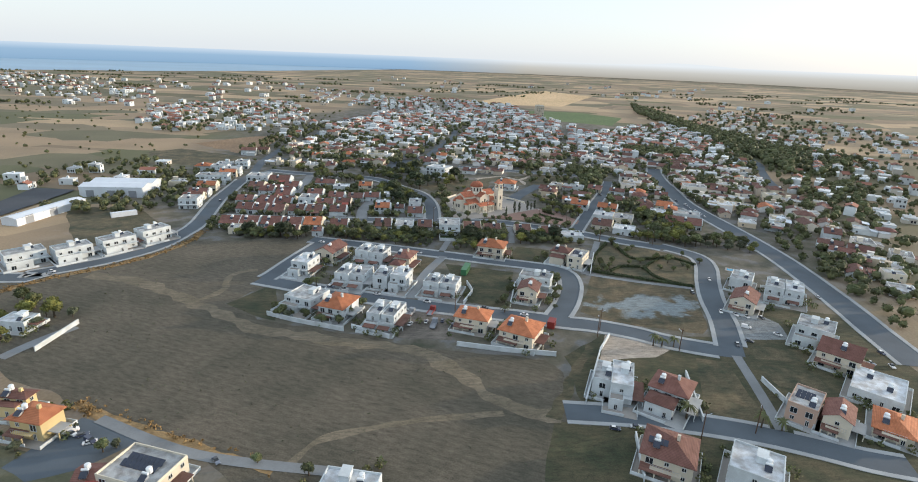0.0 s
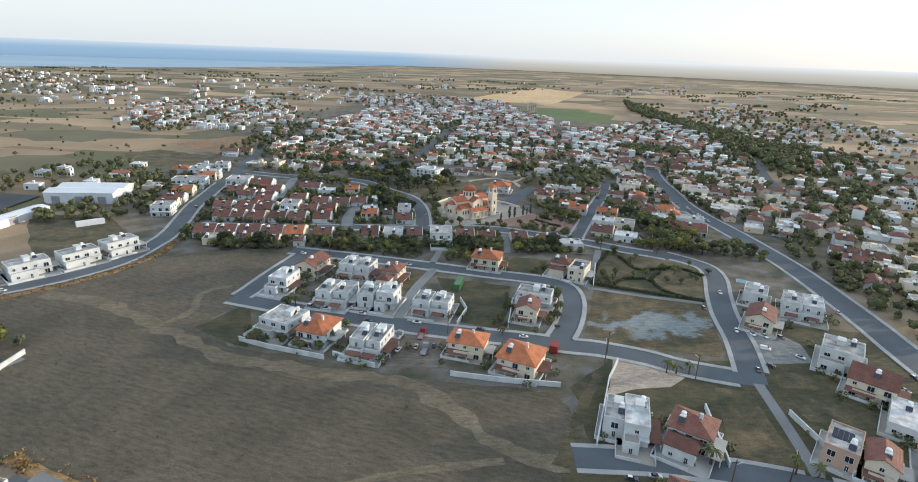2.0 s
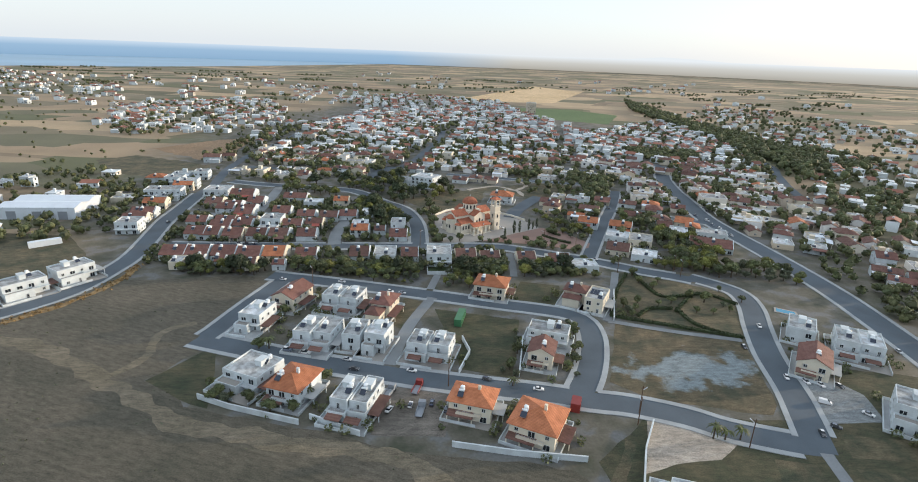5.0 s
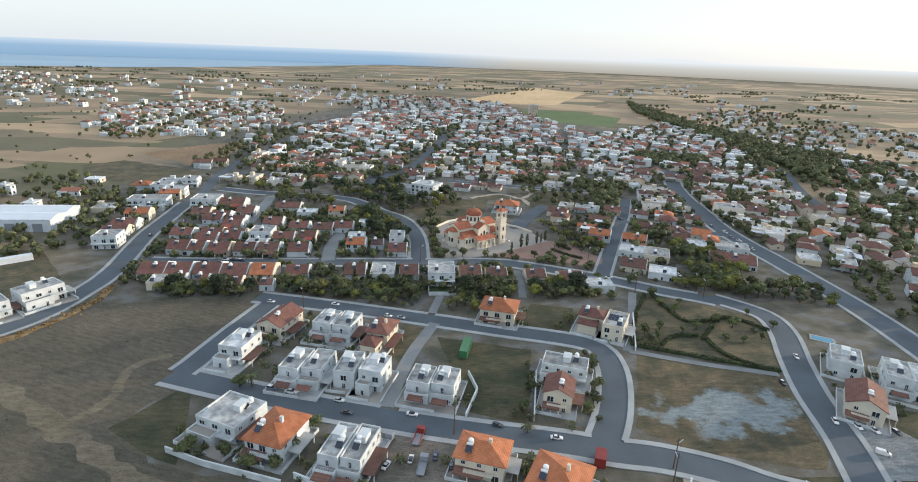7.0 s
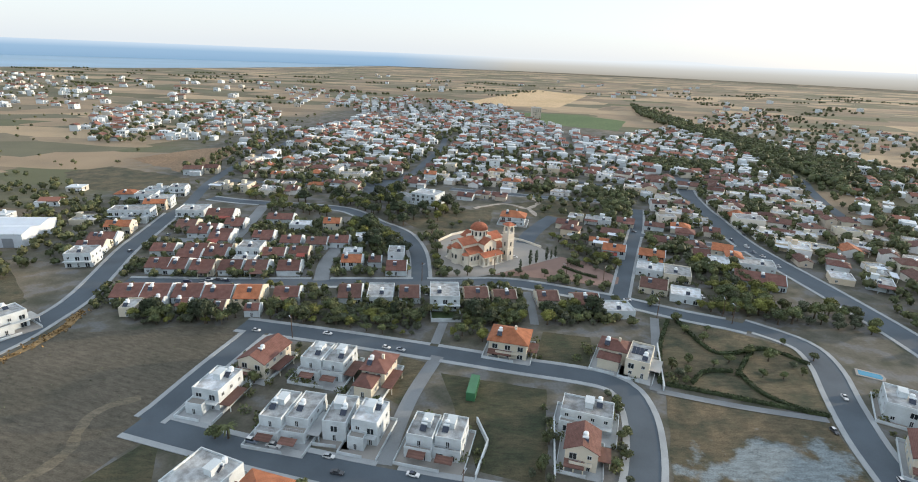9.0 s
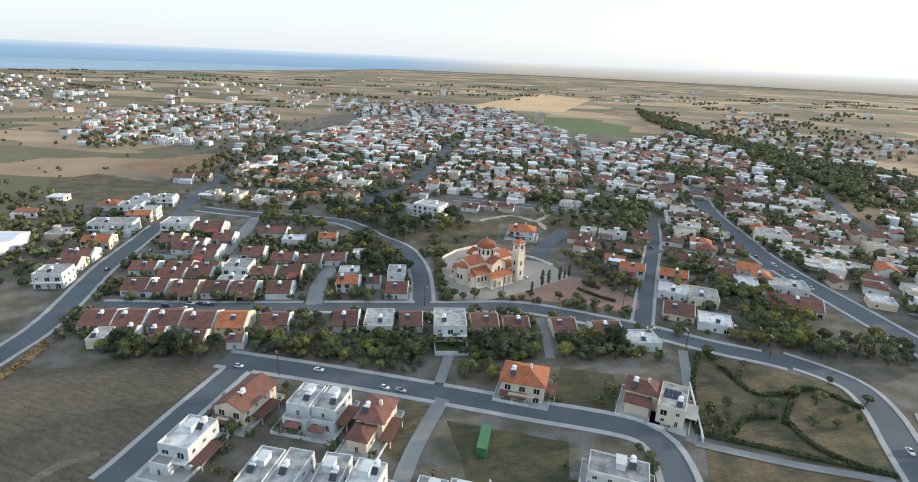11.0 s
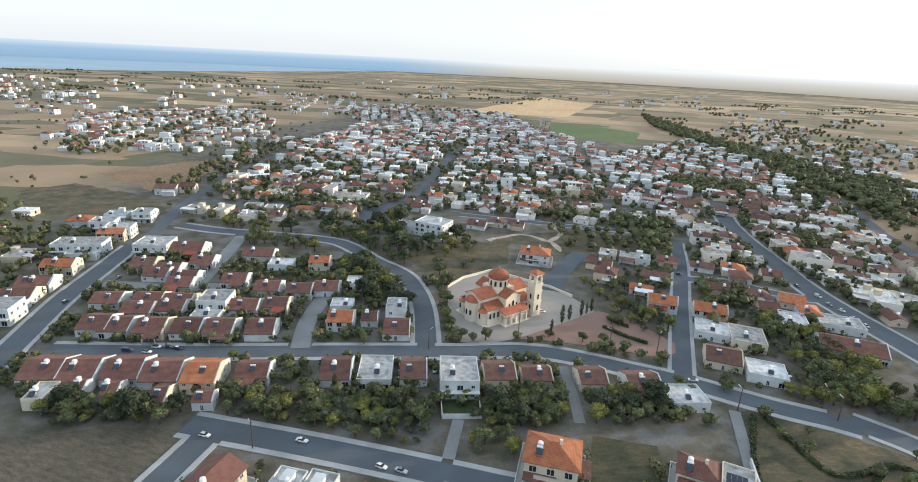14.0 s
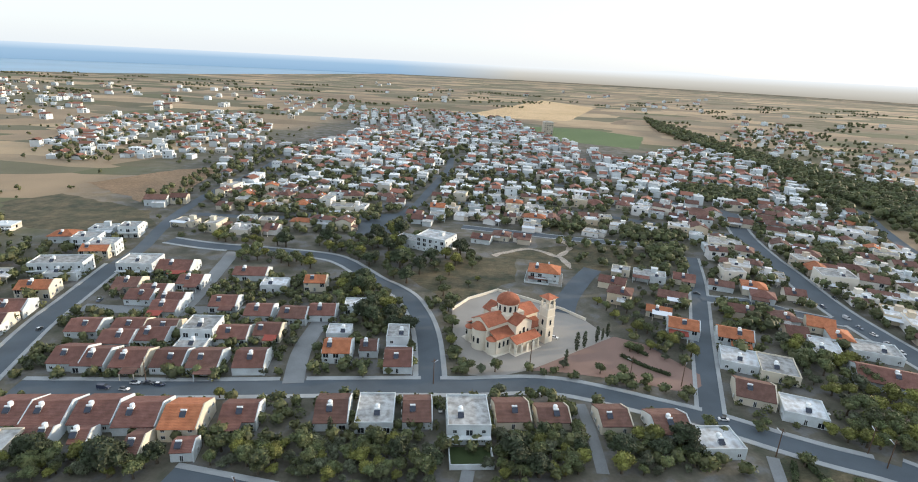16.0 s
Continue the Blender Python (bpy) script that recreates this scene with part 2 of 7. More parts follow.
def field_material(name, dark, light, furrow=0.0, turn=0.0, patch=0.03, spill=None):
    """Worked or fallow land with furrows, patches and dusty streaks."""
    m = bpy.data.materials.new(name)
    m.use_nodes = True
    n, l = m.node_tree.nodes, m.node_tree.links
    geo, rot, wave = n.new("ShaderNodeNewGeometry"), n.new("ShaderNodeMapping"), n.new("ShaderNodeTexWave")
    place = plan_position(n, l, geo)
    rot.inputs["Rotation"].default_value = (0, 0, radians(turn))
    l.new(place, rot.inputs["Vector"]), l.new(rot.outputs[0], wave.inputs["Vector"])
    wave.bands_direction = "Y"
    wave.inputs["Scale"].default_value, wave.inputs["Distortion"].default_value, wave.inputs["Detail"].default_value = 0.16, 3.5, 3
    wave.inputs["Detail Scale"].default_value = 0.5
    big, small = n.new("ShaderNodeTexNoise"), n.new("ShaderNodeTexNoise")
    stretch = n.new("ShaderNodeMapping")
    stretch.inputs["Scale"].default_value = (0.35, 1.0, 1.0)
    l.new(rot.outputs[0], stretch.inputs["Vector"])
    big.inputs["Scale"].default_value, big.inputs["Detail"].default_value, big.inputs["Roughness"].default_value = patch, 7, 0.6
    small.inputs["Scale"].default_value, small.inputs["Detail"].default_value, small.inputs["Roughness"].default_value = 0.9, 7, 0.7
    l.new(place, big.inputs["Vector"]), l.new(stretch.outputs[0], small.inputs["Vector"])
    ramp = n.new("ShaderNodeValToRGB")
    ramp.color_ramp.elements[0].position, ramp.color_ramp.elements[0].color = 0.36, (*dark, 1)
    ramp.color_ramp.elements[1].position, ramp.color_ramp.elements[1].color = 0.64, (*light, 1)
    l.new(big.outputs[0], ramp.inputs[0])
    a, b, hsv = n.new("ShaderNodeMath"), n.new("ShaderNodeMath"), n.new("ShaderNodeHueSaturation")
    a.operation, b.operation = "MULTIPLY_ADD", "MULTIPLY_ADD"
    l.new(wave.outputs[1], a.inputs[0])
    a.inputs[1].default_value, a.inputs[2].default_value = furrow, -1.1 - furrow / 2
    grain, both = n.new("ShaderNodeTexNoise"), n.new("ShaderNodeMath")
    grain.inputs["Scale"].default_value, grain.inputs["Detail"].default_value, grain.inputs["Roughness"].default_value = 2.6, 5, 0.75
    l.new(place, grain.inputs["Vector"])
    l.new(small.outputs[0], both.inputs[0]), l.new(grain.outputs[0], both.inputs[1])
    l.new(both.outputs[0], b.inputs[0]), l.new(a.outputs[0], b.inputs[2])
    b.inputs[1].default_value = 2.1
    l.new(b.outputs[0], hsv.inputs["Value"]), l.new(ramp.outputs[0], hsv.inputs["Color"])
    if spill:
        # gravel tipped in the middle of the plot and spread unevenly
        where, edge, mix, oval, reach, frayed = n.new("ShaderNodeTexNoise"), n.new("ShaderNodeMapRange"), n.new("ShaderNodeMix"), n.new("ShaderNodeMapping"), n.new("ShaderNodeVectorMath"), n.new("ShaderNodeMath")
        oval.vector_type = "TEXTURE"
        oval.inputs["Location"].default_value, oval.inputs["Rotation"].default_value, oval.inputs["Scale"].default_value = (81.5, 198.5, 0), (0, 0, radians(6)), (21, 9.5, 1)
        reach.operation, frayed.operation = "LENGTH", "MULTIPLY_ADD"
        l.new(place, oval.inputs["Vector"]), l.new(oval.outputs[0], reach.inputs[0])
        where.inputs["Scale"].default_value, where.inputs["Detail"].default_value, where.inputs["Roughness"].default_value = 0.13, 9, 0.62
        mix.data_type = "RGBA"
        l.new(place, where.inputs["Vector"]), l.new(where.outputs[0], frayed.inputs[0])
        frayed.inputs[1].default_value = 3.4
        l.new(reach.outputs["Value"], frayed.inputs[2]), l.new(frayed.outputs[0], edge.inputs[0])
        edge.inputs[1].default_value, edge.inputs[2].default_value, edge.inputs[3].default_value, edge.inputs[4].default_value = 2.35, 2.75, 1.0, 0.0
        l.new(edge.outputs[0], mix.inputs[0]), l.new(ramp.outputs[0], mix.inputs[6])
        mix.inputs[7].default_value = (*spill, 1)
        l.new(mix.outputs[2], hsv.inputs["Color"])
    l.new(hsv.outputs[0], n["Principled BSDF"].inputs["Base Color"])
    n["Principled BSDF"].inputs["Roughness"].default_value = 0.95
    return m


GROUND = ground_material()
FIELD = field_material("fallow_field", (0.064, 0.062, 0.045), (0.114, 0.100, 0.075), 0.09, 20)
FIELD_TRACK = field_material("dusty_track", (0.12, 0.105, 0.072), (0.165, 0.142, 0.102), 0.05, 0, 0.08)
SCRUB = field_material("scrub_grass", (0.042, 0.050, 0.028), (0.125, 0.102, 0.060), 0.0, 0, 0.12)
SCRUB_GREEN = field_material("green_scrub", (0.032, 0.042, 0.021), (0.080, 0.072, 0.040), 0.0, 0, 0.10)
PLAIN_NET = material("shade_net", (0.06, 0.065, 0.075), 0.8, scale=0.2, vary=0.3, space="World")
DRY_GRASS = field_material("dry_grass", (0.20, 0.135, 0.06), (0.30, 0.21, 0.10), 0.0, 0, 0.2)
STUBBLE = field_material("straw_field", (0.48, 0.35, 0.19), (0.58, 0.43, 0.25), 0.1, 10, 0.01)
GREEN_CROP = field_material("green_crop", (0.07, 0.12, 0.04), (0.10, 0.15, 0.055), 0.1, 10, 0.01)
BROWN_FIELD = field_material("ploughed_field", (0.20, 0.135, 0.078), (0.27, 0.19, 0.115), 0.12, 5, 0.02)
LOT_SOIL = field_material("gravelled_scrub", (0.050, 0.053, 0.032), (0.130, 0.102, 0.060), 0.0, 0, 0.12, (0.185, 0.22, 0.235))
YARD_SOIL = field_material("oily_yard", (0.10, 0.092, 0.08), (0.17, 0.155, 0.135), 0.0, 0, 0.1)
GRAVEL = field_material("grey_gravel", (0.145, 0.165, 0.175), (0.215, 0.235, 0.245), 0.0, 0, 0.1)
DIRT_YARD = field_material("bare_yard", (0.30, 0.265, 0.22), (0.40, 0.36, 0.31), 0.0, 0, 0.08)
# pale for water: haze over the sea is put into this base colour
SEA = material("sea_water", (0.29, 0.42, 0.53), 0.55, scale=0.01, vary=0.12, fine=8, space="World")


# ---- plan: places in metres ----
ROAD_0 = [
    ('road', 7.5, 1.4),
    (-300.0, 206.0),
    (-166.7, 207.1),
    (-157.5, 212.7),
    (-146.7, 220.5),
    (-135.1, 233.3),
    (-127.5, 247.8),
    (-125.2, 265.4),
    (-125.4, 285.2),
    (-134.4, 330.7),
    (-137.1, 356.4),
    (-140.6, 390.1),
]
ROAD_1 = [
    ('road', 6.5, 0),
    (-140.6, 390.1),
    (-140.6, 409.5),
    (-146.4, 441.5),
    (-149.9, 466.0),
    (-151.7, 520.2),
    (-147.0, 574.8),
    (-144.2, 608.4),
    (-143.9, 659.3),
]
ROAD_2 = [
    ('road', 7.0, 1.8),
    (-117.3, 296.9),
    (-74.9, 298.0),
    (-34.0, 300.4),
    (-10.9, 301.6),
    (6.0, 302.2),
    (23.3, 303.8),
    (33.6, 303.0),
    (40.1, 301.1),
    (49.3, 297.7),
    (58.1, 293.8),
    (66.6, 290.3),
    (74.5, 286.5),
    (85.2, 280.1),
    (95.4, 274.6),
    (104.4, 270.7),
    (110.4, 267.2),
]
ROAD_3 = [
    ('road', 7.0, 1.6),
    (-5.0, 303.3),
    (-5.6, 318.2),
    (-6.4, 329.7),
    (-7.9, 340.3),
    (-10.8, 352.2),
    (-15.1, 363.6),
    (-21.6, 372.5),
    (-29.7, 380.7),
    (-45.1, 400.6),
    (-57.2, 408.1),
    (-82.9, 412.9),
    (-111.6, 416.8),
    (-133.7, 423.4),
]
ROAD_4 = [
    ('road', 6.0, 1.2),
    (71.7, 288.9),
    (79.7, 308.3),
    (87.2, 326.5),
    (94.6, 344.1),
    (103.8, 365.3),
    (114.5, 391.2),
    (126.2, 423.6),
]
ROAD_5 = [
    ('road', 7.0, 1.6),
    (-62.3, 264.0),
    (-35.8, 257.8),
    (-6.3, 250.1),
    (23.2, 241.8),
    (43.8, 236.4),
    (51.5, 232.9),
    (54.8, 227.9),
    (54.8, 218.5),
    (52.4, 208.1),
    (48.2, 196.4),
    (42.4, 184.8),
]
ROAD_6 = [
    ('road', 7.5, 1.6),
    (-70.4, 212.9),
    (-50.7, 206.3),
    (-30.9, 200.2),
    (-12.4, 195.1),
    (10.7, 189.8),
    (32.8, 185.8),
    (44.6, 182.8),
    (55.0, 180.9),
    (67.9, 176.2),
    (77.2, 170.8),
    (91.0, 166.0),
    (97.7, 165.1),
]
ROAD_7 = [
    ('road', 6.5, 1.4),
    (-55.4, 261.8),
    (-61.8, 238.3),
    (-66.4, 218.4),
    (-67.8, 214.1),
]
ROAD_8 = [
    ('road', 7.5, 1.5),
    (95.0, 163.3),
    (99.4, 175.4),
    (103.5, 187.9),
    (108.0, 206.5),
    (114.4, 224.5),
    (121.4, 241.7),
    (123.3, 253.7),
    (119.3, 261.3),
    (110.1, 270.4),
]
ROAD_9 = [
    ('lane', 3.0, 0),
    (95.9, 162.6),
    (92.3, 141.3),
    (89.2, 126.0),
]
ROAD_10 = [
    ('road', 7.0, 1.4),
    (35.5, 131.6),
    (48.3, 130.9),
    (55.7, 130.2),
    (69.8, 127.6),
    (83.0, 124.2),
    (94.9, 119.7),
    (103.6, 115.9),
    (112.7, 113.3),
]
ROAD_11 = [
    ('road', 10.5, 1.6),
    (152.1, 159.0),
    (155.0, 181.0),
    (158.0, 199.0),
    (161.0, 222.0),
    (164.0, 258.0),
    (163.0, 300.0),
    (160.1, 341.0),
    (160.3, 367.4),
    (166.2, 408.2),
    (168.9, 430.2),
    (178.0, 470.0),
    (196.0, 520.0),
]
ROAD_12 = [
    ('lane', 4.0, 0),
    (2.2, 245.7),
    (-5.1, 223.7),
    (-9.9, 199.2),
]
ROAD_13 = [
    ('lane', 3.0, 0),
    (-79.2, 124.3),
    (-51.7, 112.8),
    (-20.7, 108.3),
]
ROAD_14 = [
    ('lane', 4.0, 0),
    (-122.8, 150.1),
    (-119.6, 159.4),
    (-114.2, 170.0),
]
ROAD_15 = [
    ('lane', 3.0, 0),
    (36.8, 294.7),
    (36.7, 282.1),
    (35.5, 267.3),
]
ROAD_16 = [
    ('lane', 3.0, 0),
    (4.2, 267.9),
    (1.3, 253.1),
]
ROAD_17 = [
    ('lane', 6.0, 0),
    (-44.1, 301.8),
    (-45.9, 319.9),
    (-44.7, 335.9),
    (-42.9, 347.6),
]
ROAD_18 = [
    ('lane', 6.0, 0),
    (-94.5, 341.9),
    (-94.8, 362.3),
    (-96.4, 387.1),
    (-98.1, 409.7),
]
ROAD_19 = [
    ('lane', 6.0, 0),
    (-129.2, 346.7),
    (-106.5, 345.8),
    (-70.4, 348.2),
    (-42.7, 346.1),
]
ROAD_20 = [
    ('lane', 2.5, 0),
    (63.5, 228.8),
    (83.7, 221.8),
    (104.3, 216.4),
]
ROAD_21 = [
    ('lane', 3.0, 0),
    (79.8, 273.9),
    (69.4, 244.5),
    (62.9, 228.8),
]
ROAD_22 = [
    ('road', 8.5, 0),
    (69.4, 401.9),
    (60.1, 386.8),
    (49.9, 367.2),
    (44.9, 353.3),
]
ROAD_23 = [('road', 6.0, 1.0), (106.9, 371.2), (127.4, 368.5), (138.0, 359.8), (149.0, 354.0), (159.0, 350.0)]
ROAD_24 = [('road', 6.0, 1.0), (10.7, 463.8), (55.9, 452.3), (74.6, 447.3), (93.2, 443.9), (126.0, 440.0)]
ROAD_25 = [('road', 7.0, 0), (252.0, 410.0), (264.2, 448.1), (283.6, 494.7), (298.5, 527.1), (311.0, 581.5)]
ROAD_26 = [('road', 6.0, 0), (-46.0, 441.0), (-20.0, 500.0), (-8.0, 560.0), (6.0, 640.0), (10.0, 720.0)]
ROAD_27 = [('road', 6.0, 0), (-140.0, 470.0), (-90.0, 470.0), (-46.0, 500.0), (30.0, 520.0), (100.0, 500.0), (175.0, 462.0)]
ROAD_28 = [('road', 6.0, 0), (-147.0, 590.0), (-60.0, 590.0), (40.0, 610.0), (140.0, 560.0), (196.0, 520.0)]
ROADS = [ROAD_0, ROAD_1, ROAD_2, ROAD_3, ROAD_4, ROAD_5, ROAD_6, ROAD_7, ROAD_8, ROAD_9, ROAD_10, ROAD_11, ROAD_12, ROAD_13, ROAD_14, ROAD_15, ROAD_16, ROAD_17, ROAD_18, ROAD_19, ROAD_20, ROAD_21, ROAD_22, ROAD_23, ROAD_24, ROAD_25, ROAD_26, ROAD_27, ROAD_28]
VILLAS_BLOCK_WEST = [
    ('flat_step', -55.0, 222.6, -14.0, 7.4, 13.5, 6.3),
    ('gable', -47.2, 239.4, -18.7, 8.2, 13.0, 6.0),
    ('flat_twin', -29.1, 237.1, -14.5, 12.8, 12.9, 6.4),
    ('hip_step', -14.9, 231.4, -16.5, 6.7, 15.5, 5.8),
    ('flat_twin', -33.1, 212.4, -13.2, 11.9, 14.9, 6.0),
    ('flat', -21.1, 212.3, -9.5, 5.7, 10.7, 6.0),
    ('flat_step', -14.1, 209.0, -15.0, 6.3, 11.1, 7.2),
    ('flat_twin', 2.0, 205.2, -14.8, 12.8, 11.5, 6.2),
    ('flat_step', -46.5, 190.5, -24.0, 11.5, 14.0, 5.0),
]
VILLAS_BLOCK_EAST = [
    ('hip', -33.2, 184.9, -19.0, 9.1, 11.5, 5.8),
    ('flat_twin', -16.5, 178.9, -15.8, 9.8, 14.7, 6.0),
    ('hip', 13.3, 178.0, -17.6, 10.7, 8.2, 5.8),
    ('hip', 28.5, 169.7, -27.0, 11.2, 11.2, 5.8),
    ('flat_step', 39.4, 214.0, -20.0, 12.6, 9.0, 5.4),
    ('gable', 35.2, 202.0, -18.0, 7.2, 8.6, 6.2),
    ('hip', 24.6, 250.1, -16.3, 11.6, 10.0, 6.4),
    ('hip_step', 55.4, 244.1, -25.9, 8.3, 11.0, 5.8),
    ('flat_solar', 62.4, 240.8, -27.9, 6.7, 11.9, 6.0),
]
VILLAS_BLOCK = VILLAS_BLOCK_WEST + VILLAS_BLOCK_EAST
VILLAS_EDGE_WEST = [
    ('flat_step', 52.4, 140.1, -18.0, 5.8, 16.0, 6.6),
    ('flat', 48.5, 143.6, -20.9, 5.4, 10.0, 6.0),
    ('hip_step', 64.0, 136.2, -35.6, 9.5, 14.4, 5.8),
    ('hip_solar', 55.3, 113.2, -27.4, 10.8, 10.5, 5.8),
    ('flat', 72.6, 108.3, -32.2, 10.4, 10.3, 6.0),
    ('flat_solar', 99.0, 133.1, -42.1, 6.9, 11.3, 6.0),
    ('gable', 104.3, 128.0, -39.1, 6.1, 9.1, 5.8),
    ('flat_low', 126.5, 143.4, -41.6, 12.4, 15.2, 3.6),
    ('gable', 126.4, 159.5, -43.5, 11.2, 10.8, 6.2),
]
VILLAS_EDGE_EAST = [
    ('flat_step', 127.5, 174.0, -37.9, 10.8, 13.9, 6.9),
    ('gable', 116.7, 199.4, -35.4, 8.4, 12.5, 5.8),
    ('flat_twin', 137.4, 208.9, -30.9, 13.3, 15.0, 6.7),
    ('flat', 125.8, 219.6, -33.4, 8.1, 11.2, 6.0),
    ('hip', 118.0, 126.7, -38.3, 8.2, 10.8, 3.2),
    ('hip', -89.8, 119.4, -11.4, 8.3, 6.1, 6.0),
    ('hip_step', -99.8, 126.2, -5.6, 6.6, 4.8, 5.6),
    ('flat_solar', -57.6, 104.1, -16.0, 13.4, 10.1, 5.0),
    ('flat', -131.3, 169.4, -4.8, 9.1, 6.6, 3.4),
    ('flat', -14.4, 100.8, -9.1, 11.5, 5.5, 5.5),
]
VILLAS_EDGE = VILLAS_EDGE_WEST + VILLAS_EDGE_EAST
VILLAS_ROAD = [
    ('flat_step', -167.7, 222.1, 47.0, 14.0, 11.0, 6.4),
    ('flat_step', -153.6, 230.2, 49.0, 13.5, 10.5, 6.2),
    ('flat_step', -142.5, 243.2, 52.0, 13.5, 10.5, 6.2),
    ('flat_step', -133.7, 257.3, 56.0, 13.0, 10.5, 6.4),
]
ROW_SOUTH = [
    ('red', -107.5, 283.7, 10.5, 12.0),
    ('red', -98.0, 284.0, 10.5, 12.0),
    ('red', -87.0, 284.9, 10.5, 12.0),
    ('red', -76.2, 284.0, 10.5, 12.0),
    ('orange', -64.9, 282.0, 9.5, 12),
    ('porch', -52.6, 285.0, 9.5, 9),
    ('brown', -30.1, 287.0, 9, 12),
    ('grey_flat', -19.0, 286.9, 9.5, 13),
    ('brown', -8.4, 287.8, 8, 11),
    ('white_flat', 4.6, 283.2, 10.6, 13.0),
    ('brown', 16.2, 287.8, 9.5, 10),
    ('brown', 26.9, 286.9, 9, 8),
    ('brown', 42.8, 286.1, 8.5, 9),
    ('brown', 56.9, 284.1, 10, 10),
    ('white_low', 66.8, 277.3, 11, 9),
]
ROW_BACK = [
    ('brown', -72.0, 272.6, 4.6, 8.5),
    ('red', -85.5, 275.0, 4.6, 6.0),
    ('grey_flat', -101.5, 272.0, 5.0, 8.0),
    ('brown', -94.5, 275.5, 5.0, 5.0),
    ('red', -61.0, 271.8, 5.5, 5.0),
    ('red', -67.5, 103.5, 7.0, 5.0),
]
ROW_NORTH = [
    ('red', -109.5, 310.7, 9.5, 11.0),
    ('dark', -102.5, 310.1, 9.5, 11.0),
    ('porch', -91.8, 309.6, 9.5, 11.0),
    ('dark', -81.0, 310.4, 9.5, 11.0),
    ('porch', -70.8, 310.2, 9.5, 11.0),
    ('dark', -58.2, 310.9, 9.5, 11.0),
    ('orange', -34.0, 317.4, 9, 9),
    ('brown', -24.8, 320.5, 6, 7),
    ('red', -15.1, 313.6, 9, 11),
]
ROW_MID = [
    ('red', -102.3, 322.0, 10.5, 9.5),
    ('red', -92.8, 324.5, 10.5, 9.5),
    ('grey_flat', -78.9, 319.5, 9, 8),
    ('red', -69.0, 327.1, 10.5, 9.5),
    ('porch', -58.5, 329.4, 9, 9),
    ('red', -116.3, 329.2, 10.5, 9.5),
    ('porch', -102.9, 330.1, 10.5, 9.5),
    ('white_flat', -78.8, 326.8, 10, 10),
    ('porch', -92.5, 329.8, 10.5, 9.5),
    ('white_low', -35.6, 329.9, 8, 7),
    ('white_flat', -15.9, 324.7, 7, 9),
]
ROW_FAR = [
    ('red', -121.5, 348.3, 10.0, 9.5),
    ('red', -109.3, 345.2, 10.0, 9.5),
    ('red', -98.6, 344.9, 10.0, 9.5),
    ('porch', -121.6, 364.8, 10.0, 9.5),
    ('red', -109.3, 358.9, 10.0, 9.5),
    ('red', -101.9, 368.3, 10.0, 9.5),
    ('porch', -80.2, 350.3, 10.0, 9.5),
    ('red', -65.7, 343.8, 10.0, 9.5),
    ('brown', -53.5, 342.2, 10.0, 9.5),
    ('red', -44.1, 345.2, 10.0, 9.5),
    ('orange', -51.9, 370.6, 9, 8),
    ('white_low', -67.4, 368.1, 10, 8),
    ('white_flat', -125.9, 381.8, 14, 12),
    ('red', -112.8, 383.6, 16, 12),
    ('red', -80.2, 379.8, 14, 9),
    ('white_low', -32.8, 351.1, 9, 8),
]
ROW_WEST = [
    ('porch', -134.4, 330.2, 12, 10),
    ('red', -134.3, 341.5, 12, 10),
    ('orange', -132.7, 357.0, 12, 9),
    ('white_low', -123.5, 324.7, 10, 9),
    ('white_flat', -129.4, 315.2, 10, 10),
    ('white_low', -138.5, 374.5, 12, 10),
    ('red', -147.2, 340.6, 12, 9),
    ('white_flat', -154.5, 379.0, 20, 10),
    ('orange', -147.4, 398.9, 12, 9),
    ('white_flat', -147.9, 402.7, 12, 9),
    ('white_flat', -164.4, 411.3, 11, 9),
    ('red', -135.1, 436.8, 10, 9),
    ('white_flat', -121.5, 429.1, 9, 9),
]
ROW_EAST = [
    ('orange', 85.0, 339.5, 11, 9),
    ('orange', 100.5, 333.0, 12, 9),
    ('white_low', 94.5, 318.5, 11, 11),
    ('grey_flat', 104.5, 313.5, 11, 13),
    ('brown', 89.0, 300.0, 11, 11),
    ('white_low', 98.5, 291.5, 11, 10),
    ('grey_flat', 146.5, 326.5, 15, 10),
    ('red', 137.3, 308.5, 20, 12),
    ('white_low', 129.1, 326.5, 9, 14),
]
COURT = [
    (2.4, 353.0),
    (9.1, 363.2),
    (21.8, 372.8),
    (45.0, 355.9),
    (52.0, 347.3),
    (57.9, 334.0),
    (25.5, 311.9),
    (13.3, 307.2),
    (6.3, 308.5),
    (2.3, 322.3),
]
PLAZA = [
    (25.4, 311.6),
    (58.9, 335.3),
    (68.0, 330.3),
    (78.9, 311.5),
    (76.4, 305.0),
    (70.5, 301.1),
    (55.8, 306.7),
    (35.3, 311.0),
]
LOT = [
    (65.4, 227.5),
    (104.5, 215.8),
    (95.3, 181.3),
    (91.9, 176.7),
    (62.0, 183.6),
    (52.8, 191.7),
]
PARK = [
    (80.6, 272.8),
    (88.0, 277.1),
    (119.7, 252.8),
    (120.7, 241.9),
    (105.2, 218.0),
    (67.3, 231.8),
]
CARPARK = [(105.8, 194.7), (119.1, 193.5), (122.9, 186.8), (119.8, 174.7), (103.0, 173.3)]
